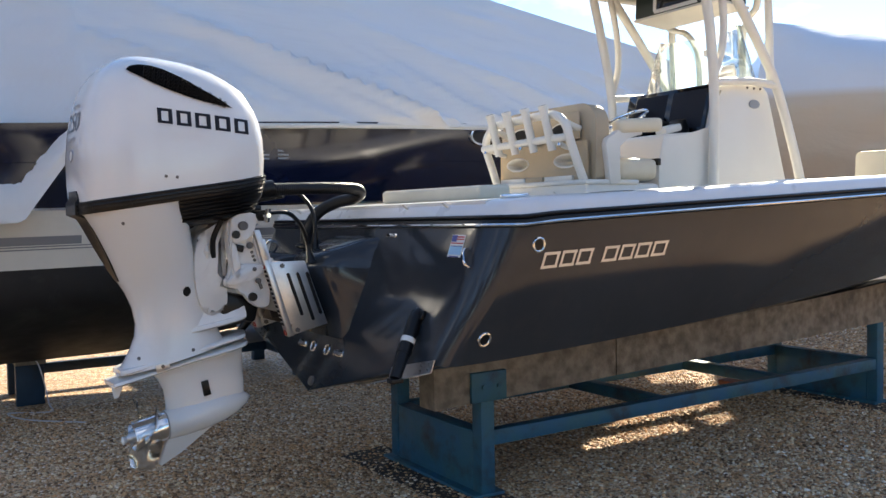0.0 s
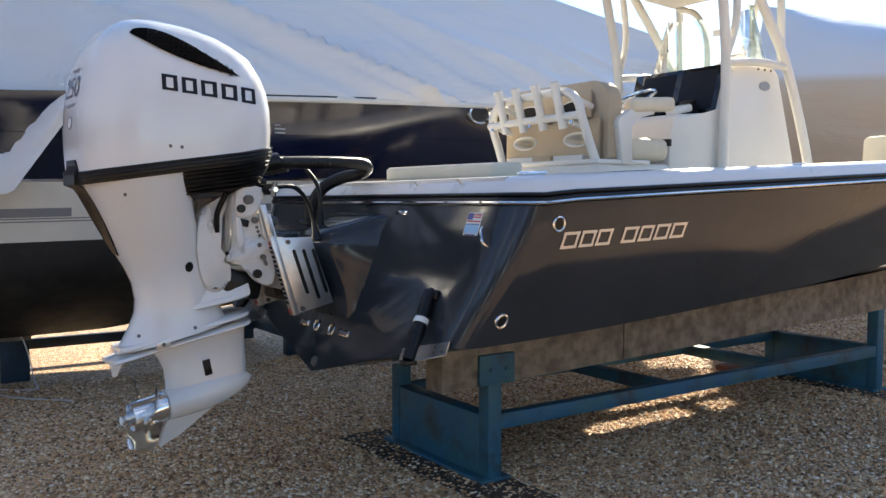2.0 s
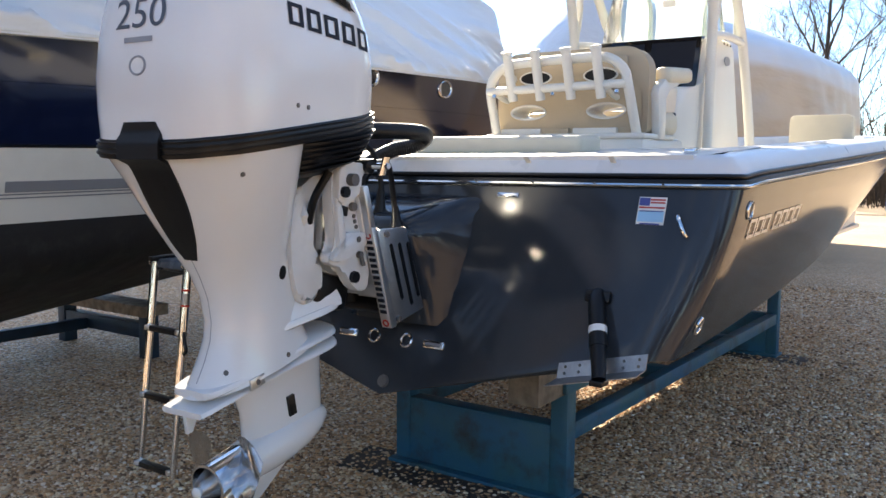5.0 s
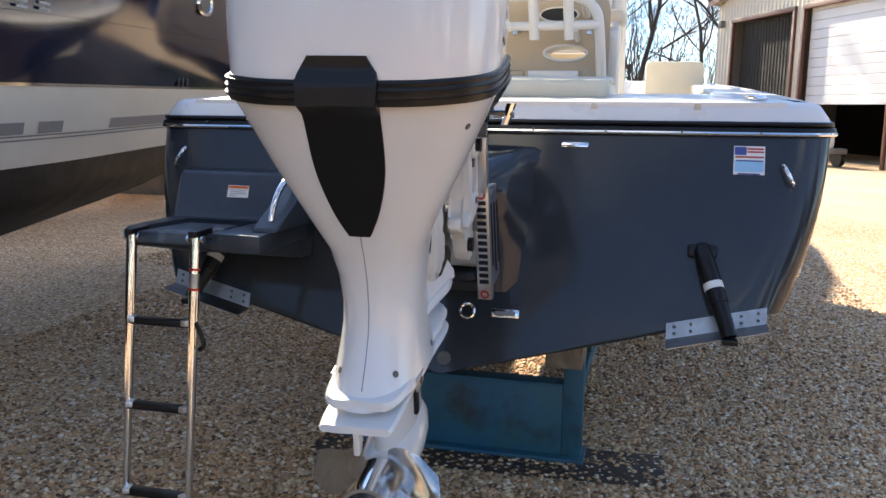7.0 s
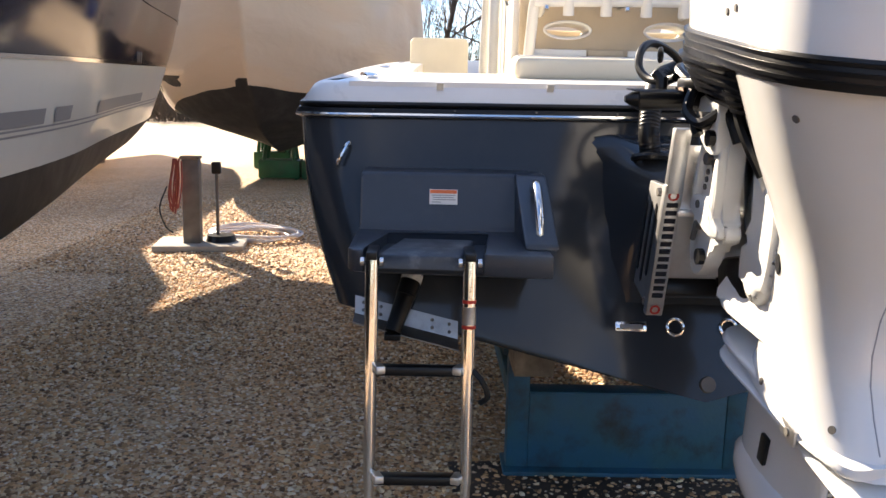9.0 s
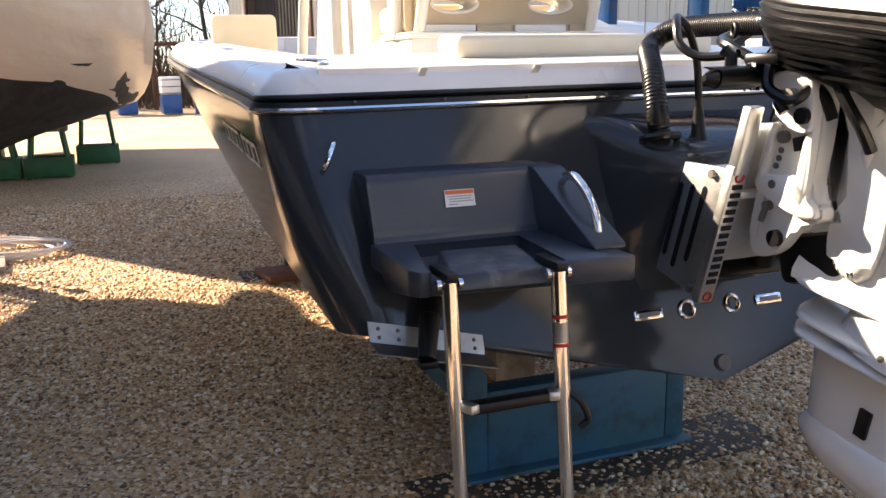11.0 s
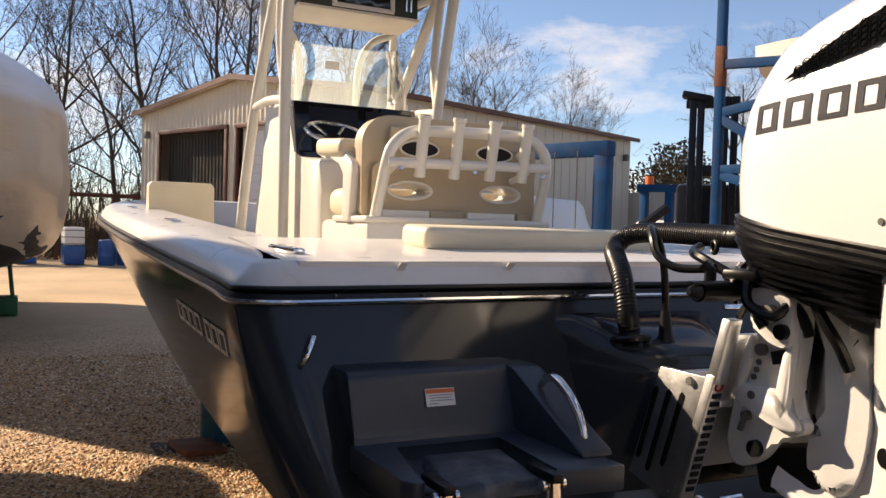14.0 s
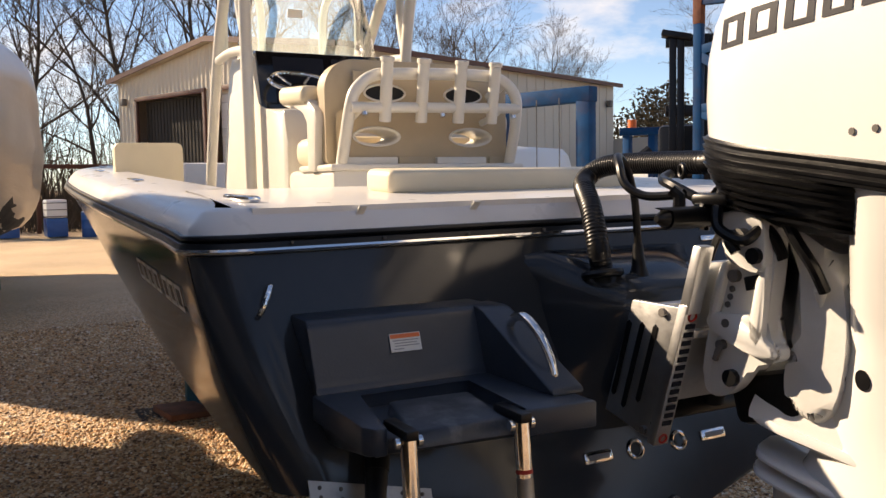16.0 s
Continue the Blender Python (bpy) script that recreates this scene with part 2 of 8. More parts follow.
M_WRAP = wrap_material("white_shrink_film", (0.68, 0.63, 0.55), (0.70, 0.68, 0.66), 1.6, 0.2, 0.9)
M_WRAP2 = wrap_material("white_over_tan_film", (0.58, 0.47, 0.35), (0.66, 0.67, 0.70), 3.05, 0.06, 0.3)


def gravel_material(name, loose):
    m = bpy.data.materials.new(name)
    m.use_nodes = True
    n, l = m.node_tree.nodes, m.node_tree.links
    b = n["Principled BSDF"]
    b.inputs["Roughness"].default_value = 0.75
    co = n.new("ShaderNodeTexCoord")
    ramp = n.new("ShaderNodeValToRGB")
    e = ramp.color_ramp.elements
    e[0].position, e[0].color = 0.0, (0.135, 0.078, 0.044, 1)
    e[1].position, e[1].color = 1.0, (0.920, 0.820, 0.700, 1)
    for p, c in ((0.22, (0.428, 0.235, 0.111, 1)), (0.48, (0.793, 0.464, 0.222, 1)), (0.70, (0.634, 0.456, 0.301, 1)), (0.88, (0.920, 0.714, 0.431, 1))):
        x = e.new(p)
        x.color = c
    if loose:
        ge = n.new("ShaderNodeNewGeometry")
        l.new(ge.outputs["Random Per Island"], ramp.inputs["Fac"])
        l.new(ramp.outputs["Color"], b.inputs["Base Color"])
        nz = n.new("ShaderNodeTexNoise")
        nz.inputs["Scale"].default_value = 220
        l.new(co.outputs["Object"], nz.inputs["Vector"])
        bp = n.new("ShaderNodeBump")
        bp.inputs["Strength"].default_value = 0.25
        bp.inputs["Distance"].default_value = 0.003
        l.new(nz.outputs["Fac"], bp.inputs["Height"])
        l.new(bp.outputs["Normal"], b.inputs["Normal"])
        return m
    vo = n.new("ShaderNodeTexVoronoi")
    vo.inputs["Scale"].default_value = 60
    l.new(co.outputs["Object"], vo.inputs["Vector"])
    sp = n.new("ShaderNodeSeparateColor")
    l.new(vo.outputs["Color"], sp.inputs[0])
    l.new(sp.outputs[0], ramp.inputs["Fac"])
    # finer, paler packed ground further out
    big = n.new("ShaderNodeTexNoise")
    big.inputs["Scale"].default_value = 0.35
    big.inputs["Detail"].default_value = 6
    l.new(co.outputs["Object"], big.inputs["Vector"])
    sx = n.new("ShaderNodeSeparateXYZ")
    l.new(co.outputs["Object"], sx.inputs[0])
    far = n.new("ShaderNodeMapRange")
    far.inputs["From Min"].default_value, far.inputs["From Max"].default_value = 9.0, 13.0
    l.new(sx.outputs["X"], far.inputs["Value"])
    mi = n.new("ShaderNodeMix")
    mi.data_type = "RGBA"
    mi.inputs["B"].default_value = (0.72, 0.53, 0.33, 1)
    mul = n.new("ShaderNodeMath")
    mul.operation = "MULTIPLY"
    mul.inputs[1].default_value = 0.75
    l.new(far.outputs["Result"], mul.inputs[0])
    l.new(mul.outputs[0], mi.inputs["Factor"])
    l.new(ramp.outputs["Color"], mi.inputs["A"])
    mo = n.new("ShaderNodeMix")
    mo.data_type = "RGBA"
    mo.blend_type = "MULTIPLY"
    mo.inputs["Factor"].default_value = 0.45
    r2 = n.new("ShaderNodeValToRGB")
    r2.color_ramp.elements[0].position, r2.color_ramp.elements[1].position = 0.38, 0.62
    r2.color_ramp.elements[0].color = (0.55, 0.52, 0.5, 1)
    l.new(big.outputs["Fac"], r2.inputs["Fac"])
    l.new(mi.outputs["Result"], mo.inputs["A"])
    l.new(r2.outputs["Color"], mo.inputs["B"])
    l.new(mo.outputs["Result"], b.inputs["Base Color"])
    bp = n.new("ShaderNodeBump")
    bp.inputs["Strength"].default_value = 0.8
    bp.inputs["Distance"].default_value = 0.014
    bp.invert = True
    l.new(vo.outputs["Distance"], bp.inputs["Height"])
    l.new(bp.outputs["Normal"], b.inputs["Normal"])
    return m


M_GRAVEL = gravel_material("pea_gravel", False)
M_PEBBLE = gravel_material("loose_pebbles", True)


def glass_material(name, tint, rough=0.02, haze=0.0):
    m = bpy.data.materials.new(name)
    m.use_nodes = True
    n, l = m.node_tree.nodes, m.node_tree.links
    out = n["Material Output"]
    tr = n.new("ShaderNodeBsdfTransparent")
    tr.inputs["Color"].default_value = (*tint, 1)
    gl = n.new("ShaderNodeBsdfGlossy")
    gl.inputs["Roughness"].default_value = rough
    ms = n.new("ShaderNodeMixShader")
    fr = n.new("ShaderNodeFresnel")
    fr.inputs["IOR"].default_value = 1.5
    l.new(fr.outputs[0], ms.inputs[0])
    # scuffed, dusty surface
    df = n.new("ShaderNodeBsdfTranslucent")
    df.inputs["Color"].default_value = (0.80, 0.86, 0.85, 1)
    mh = n.new("ShaderNodeMixShader")
    mh.inputs[0].default_value = haze
    l.new(tr.outputs[0], mh.inputs[1])
    l.new(df.outputs[0], mh.inputs[2])
    l.new(mh.outputs[0], ms.inputs[1])
    l.new(gl.outputs[0], ms.inputs[2])
    l.new(ms.outputs[0], out.inputs["Surface"])
    return m


M_GLASS = glass_material("pale_green_acrylic", (0.82, 0.95, 0.93), 0.02, 0.26)


# ---- building helpers ----
def thing(name, label, category, group="", at=(0, 0, 0)):
    ob = new(name)
    ob.location = at
    ob.empty_display_size = 0.1
    return tagged(ob, label, category, group)


def part(name, bm, material, parent=None, label="", smooth=True, angle=35):
    me = bpy.data.meshes.new(name)
    bmesh.ops.recalc_face_normals(bm, faces=bm.faces)
    if smooth:
        lim = radians(angle)
        for f in bm.faces:
            f.smooth = True
        for e in bm.edges:
            if len(e.link_faces) == 2 and e.calc_face_angle(0) > lim:
                e.smooth = False
    bm.to_mesh(me)
    bm.free()
    me.materials.append(material)
    ob = new(name, me)
    if parent is not None:
        ob.parent = parent
        top = Matrix.Identity(4)
        p = parent
        while p:
            top = Matrix.Translation(p.location) @ top
            p = p.parent
        ob.matrix_parent_inverse = top.inverted()
    if label:
        tagged(ob, label)
    return ob


def box(bm, c, s, rot=(0, 0, 0), bev=0.0, seg=2):
    r = bmesh.ops.create_cube(bm, size=1)
    vs = r["verts"]
    bmesh.ops.scale(bm, vec=s, verts=vs)
    if bev:
        es = list({e for v in vs for e in v.link_edges})
        r = bmesh.ops.bevel(bm, geom=es, offset=bev, segments=seg, affect="EDGES", profile=0.5)
        vs = list({v for f in r["faces"] for v in f.verts} | {v for v in vs if v.is_valid})
    m = pose(*c, *rot)
    bmesh.ops.transform(bm, matrix=m, verts=vs)
    return bm


def cyl(bm, a, b, r, r2=None, seg=16, cap=True):
    a, b = Vector(a), Vector(b)
    q = (b - a).to_track_quat("Z", "Y").to_matrix().to_4x4()
    m = Matrix.Translation((a + b) / 2) @ q
    bmesh.ops.create_cone(bm, cap_ends=cap, segments=seg, radius1=r, radius2=r if r2 is None else r2, depth=(b - a).length, matrix=m)
    return bm


def ring_mesh(bm, rings, close=True, caps=True):
    vs = [[bm.verts.new(p) for p in ring] for ring in rings]
    n = len(vs[0])
    for i in range(len(vs) - 1):
        for j in range(n if close else n - 1):
            k = (j + 1) % n
            bm.faces.new((vs[i][j], vs[i][k], vs[i + 1][k], vs[i + 1][j]))
    if caps and close:
        bm.faces.new(vs[0][::-1])
        bm.faces.new(vs[-1])
    return bm


def smooth_line(pts, n=6):
    """Catmull-Rom through the points."""
    p = [Vector(q) for q in pts]
    p = [p[0] * 2 - p[1]] + p + [p[-1] * 2 - p[-2]]
    out = []
    for i in range(1, len(p) - 2):
        for k in range(n):
            t = k / n
            a, b, c, d = p[i - 1:i + 3]
            out.append(0.5 * ((2 * b) + (c - a) * t + (2 * a - 5 * b + 4 * c - d) * t * t + (3 * b - a - 3 * c + d) * t ** 3))
    out.append(p[-2])
    return out


def tube(bm, pts, r, seg=12, smooth=0, flat=1.0, ridged=0.0):
    pts = smooth_line(pts, smooth) if smooth else [Vector(q) for q in pts]
    rings = []
    up = None
    for i, p in enumerate(pts):
        d = (pts[min(i + 1, len(pts) - 1)] - pts[max(i - 1, 0)]).normalized()
        if up is None:
            up = d.orthogonal().normalized()
        up = (up - d * up.dot(d)).normalized()
        side = d.cross(up)
        rr = (r[i] if isinstance(r, (list, tuple)) else r) * (1 + (ridged if i % 2 else -ridged))
        rings.append([p + up * (math.cos(a) * rr) + side * (math.sin(a) * rr * flat) for a in (2 * math.pi * k / seg for k in range(seg))])
    return ring_mesh(bm, rings)


def prism(bm, poly, y0, y1, bev=0.0, axis="y"):
    """Extrudes a closed outline given in two coordinates along the third."""
    def put(u, v, w):
        return {"y": (u, w, v), "z": (u, v, w), "x": (w, u, v)}[axis]
    start = len(bm.verts)
    a = [bm.verts.new(put(u, v, y0)) for u, v in poly]
    b = [bm.verts.new(put(u, v, y1)) for u, v in poly]
    fs = [bm.faces.new(a), bm.faces.new(b[::-1])]
    for i in range(len(poly)):
        j = (i + 1) % len(poly)
        fs.append(bm.faces.new((a[i], b[i], b[j], a[j])))
    if bev:
        es = list({e for f in fs for e in f.edges})
        bmesh.ops.bevel(bm, geom=es, offset=bev, segments=2, affect="EDGES", profile=0.5)
    return bm


def lerp_table(x, table):
    if x <= table[0][0]:
        return table[0][1]
    for (a, u), (b, v) in zip(table, table[1:]):
        if x <= b:
            t = (x - a) / (b - a)
            return u + (v - u) * t
    return table[-1][1]


def smooth_table(x, table):
    """Cubic through the table's points."""
    n = len(table)
    if x <= table[0][0]:
        return table[0][1]
    if x >= table[-1][0]:
        return table[-1][1]
    for i in range(n - 1):
        if x <= table[i + 1][0]:
            break
    x1, y1 = table[i]
    x2, y2 = table[i + 1]
    s = (y2 - y1) / (x2 - x1)
    m1 = s if i == 0 else (y2 - table[i - 1][1]) / (x2 - table[i - 1][0])
    m2 = s if i == n - 2 else (table[i + 2][1] - y1) / (table[i + 2][0] - x1)
    h = x2 - x1
    t = (x - x1) / h
    return (2 * t ** 3 - 3 * t * t + 1) * y1 + (t ** 3 - 2 * t * t + t) * h * m1 + (3 * t * t - 2 * t ** 3) * y2 + (t ** 3 - t * t) * h * m2


def superring(xa, xf, w, z, n=3.0, seg=40, yc=0.0, taper=0.0):
    """A rounded plan outline from xa to xf, half-width w; z is a function of x."""
    xc, rx = (xa + xf) / 2, (xf - xa) / 2
    out = []
    for k in range(seg):
        a = 2 * math.pi * k / seg
        c, s = math.cos(a), math.sin(a)
        u = math.copysign(abs(c) ** (2 / n), c)
        v = math.copysign(abs(s) ** (2 / n), s)
        x = xc + rx * u
        out.append((x, yc + w * v * (1 - taper * (u + 1) / 2), z(x)))
    return out


def bvh_of(ob):
    me = ob.data
    return BVHTree.FromPolygons([v.co.copy() for v in me.vertices], [tuple(p.vertices) for p in me.polygons])


def decal(bm, tree, centre, u, v, outline, way, off=0.003, thick=0.0):
    """Lays a flat outline (in the axes u, v about the centre) on a curved surface along the direction way."""
    way = Vector(way).normalized()
    u, v, c = Vector(u), Vector(v), Vector(centre)
    loop = []
    for a, b in outline:
        p = c + u * a + v * b
        hit = tree.ray_cast(p - way * 2, way)
        q = hit[0] if hit[0] else p
        loop.append(q - way * off)
    mid = c + u * (sum(a for a, b in outline) / len(outline)) + v * (sum(b for a, b in outline) / len(outline))
    hit = tree.ray_cast(mid - way * 2, way)
    mid = (hit[0] if hit[0] else mid) - way * off
    vs = [bm.verts.new(p) for p in loop]
    m = bm.verts.new(mid)
    for i in range(len(vs)):
        bm.faces.new((vs[i], vs[(i + 1) % len(vs)], m))
    return bm


def rect(w, h, n=1, skew=0.0, x0=0.0, y0=0.0):
    """Outline of a rectangle, its long sides cut into n."""
    pts = [(x0 - w / 2 + w * i / n, y0 - h / 2) for i in range(n + 1)] + [(x0 + w / 2 - w * i / n, y0 + h / 2) for i in range(n + 1)]
    return [(a + skew * b, b) for a, b in pts]


def oval(a, b, seg=24):
    return [(a * math.cos(2 * math.pi * k / seg), b * math.sin(2 * math.pi * k / seg)) for k in range(seg)]


def torus(bm, centre, normal, R, r, seg=24, sub=8, sx=1.0):
    q = Vector(normal).to_track_quat("Z", "Y").to_matrix().to_4x4()
    m = Matrix.Translation(centre) @ q
    rings = []
    for i in range(seg):
        a = 2 * math.pi * i / seg
        rings.append([m @ Vector(((R + r * math.cos(b)) * math.cos(a) * sx, (R + r * math.cos(b)) * math.sin(a), r * math.sin(b))) for b in (2 * math.pi * k / sub for k in range(sub))])
    rings.append(rings[0])
    ring_mesh(bm, rings, caps=False)
    bmesh.ops.remove_doubles(bm, verts=bm.verts, dist=1e-5)
    return bm


B = bmesh.new
GROUND = -0.02


def carve(ob, cutter_mesh):
    """Cut the cutter's shape out of a part for good."""
    me = bpy.data.meshes.new("cutter")
    bmesh.ops.recalc_face_normals(cutter_mesh, faces=cutter_mesh.faces)
    cutter_mesh.to_mesh(me)
    cutter_mesh.free()
    cutter = new("cutter", me)
    md = ob.modifiers.new("cut", "BOOLEAN")
    md.operation, md.object, md.solver = "DIFFERENCE", cutter, "EXACT"
    bpy.context.view_layer.update()
    done = bpy.data.meshes.new_from_object(ob.evaluated_get(bpy.context.evaluated_depsgraph_get()))
    ob.modifiers.clear()
    ob.data = done
    bpy.data.objects.remove(cutter)


# ---- ground ----
def build_ground():
    bm = B()
    xs = [-900, -200, -60, -20] + [-10 + i for i in range(0, 31)] + [30, 60, 200, 900]
    ys = [-900, -200, -60, -25] + [-14 + i for i in range(0, 29)] + [25, 60, 200, 900]
    vs = [[bm.verts.new((x, y, GROUND + (0.012 * noise.noise(Vector((x * 0.5, y * 0.5, 0))) if abs(x) < 40 and abs(y) < 40 else 0))) for x in xs] for y in ys]
    for j in range(len(ys) - 1):
        for i in range(len(xs) - 1):
            bm.faces.new((vs[j][i], vs[j][i + 1], vs[j + 1][i + 1], vs[j + 1][i]))
    g = part("ground", bm, M_GRAVEL)
    tagged(g, "brown and tan pea gravel yard, packed pale further off", "ground", kind="structure")


build_ground()


def pebbles(name, n, x0, x1, y0, y1, rmin, rmax, seed):
    """Loose stones, each a lumpy eleven-cornered grain, half sunk in the bed."""
    rng = np.random.default_rng(seed)
    # apex, shoulder ring and a foot ring that lies in the bed
    ring = [2 * math.pi * k / 5 for k in range(5)]
    base = np.array([(0, 0, 1.0)] + [(0.80 * math.cos(t), 0.80 * math.sin(t), 0.62) for t in ring] + [(math.cos(t + 0.63), math.sin(t + 0.63), -0.35) for t in ring])
    tri = np.array([(0, 1 + k, 1 + (k + 1) % 5) for k in range(5)] + [(1 + k, 6 + k, 1 + (k + 1) % 5) for k in range(5)] + [(6 + k, 6 + (k + 1) % 5, 1 + (k + 1) % 5) for k in range(5)])
    r = rng.uniform(rmin, rmax, n) * rng.uniform(0.7, 1.25, n)
    a = rng.uniform(0, 2 * math.pi, n)
    v = base[None] * rng.uniform(0.78, 1.22, (n, 11, 1))
    v = v * np.stack([rng.uniform(0.8, 1.35, n), rng.uniform(0.75, 1.1, n), rng.uniform(0.45, 0.75, n)], 1)[:, None, :] * r[:, None, None]
    c, s = np.cos(a)[:, None], np.sin(a)[:, None]
    v = np.stack([v[..., 0] * c - v[..., 1] * s, v[..., 0] * s + v[..., 1] * c, v[..., 2]], -1)
    pos = np.stack([rng.uniform(x0, x1, n), rng.uniform(y0, y1, n), GROUND + r * rng.uniform(0.1, 0.55, n)], 1)
    v = (v + pos[:, None, :]).reshape(-1, 3)
    t = (tri[None] + 11 * np.arange(n)[:, None, None]).reshape(-1, 3)
    me = bpy.data.meshes.new(name)
    me.vertices.add(len(v))
    me.vertices.foreach_set("co", v.ravel())
    me.loops.add(t.size)
    me.loops.foreach_set("vertex_index", t.ravel())
    me.polygons.add(len(t))
    me.polygons.foreach_set("loop_start", np.arange(0, t.size, 3))
    me.update(calc_edges=True)
    me.polygons.foreach_set("use_smooth", np.ones(len(t), bool))
    me.materials.append(M_PEBBLE)
    ob = new(name, me)
    tagged(ob, "loose rounded brown and buff gravel stones", "gravel", kind="stuff")


pebbles("gravel_stones", 112000, -2.0, 4.2, -3.2, 3.4, 0.0050, 0.0128, 3)
pebbles("gravel_stones", 34000, 4.2, 9.0, -2.5, 4.4, 0.008, 0.0145, 4)

# ---- the bay boat ----
HB_RUB = [(0.0, 1.335), (0.8, 1.345), (2.0, 1.355), (3.2, 1.345), (4.4, 1.295), (5.3, 1.17), (6.1, 0.95), (6.7, 0.62), (7.05, 0.28), (7.2, 0.0)]
HB_CHINE = [(-0.1, 1.185), (1.5, 1.15), (3.0, 1.07), (4.5, 0.86), (5.6, 0.55), (6.4, 0.22), (6.75, 0.0)]
BOW_RUB = 7.2


def z_rub(x):
    return 1.487 + 0.043 * x


def z_chine(x):
    return smooth_table(x, [(-0.2, 0.865), (0.5, 0.885), (1.5, 0.935), (3.0, 1.03), (4.5, 1.16), (6.0, 1.36), (6.75, 1.52)])


def z_keel(x):
    return smooth_table(x, [(-0.3, 0.60), (2.0, 0.66), (4.5, 0.78), (5.8, 0.95), (6.5, 1.25), (6.75, 1.52)])


def x_transom(z):
    return -0.012 + 0.36 * (z - 1.36)


def heel(p):
    return (p[0], p[1], p[2] - 0.007 * p[1])


def hull_level(t):
    """Half outline at level t: 0 the chine, 1 the rub rail; from the stern's middle round the corner to the bow."""
    out = []
    za = z_chine(0) + (z_rub(0) - z_chine(0)) * t
    xt = x_transom(za)
    bulge = 0.03 * math.sin(math.pi * t)
    hb = HB_CHINE[0][1] + (HB_RUB[0][1] - HB_CHINE[0][1]) * t + bulge
    ry, rx = 0.17, 0.11 + 0.01 * t
    for k in range(13):
        out.append((xt, (hb - ry) * k / 12, za))
    for k in range(1, 9):
        a = math.pi / 2 * k / 8
        out.append((xt + rx * (1 - math.cos(a)), hb - ry + ry * math.sin(a), za))
    xs0 = xt + rx
    xe = 6.75 + (BOW_RUB - 6.75) * t
    for k in range(1, 41):
        s = k / 40
        x = xs0 + (xe - xs0) * s
        xr = xs0 + (BOW_RUB - xs0) * s
        xc = xs0 + (6.75 - xs0) * s
        h = smooth_table(xc, HB_CHINE) * (1 - t) + smooth_table(xr, HB_RUB) * t
        # flare forward
        h += bulge * (1 - s) - 0.10 * math.sin(math.pi * t) * max(0, s - 0.55)
        z = z_chine(xc) * (1 - t) + z_rub(xr) * t
        out.append((x, max(0.0, h), z))
    return out


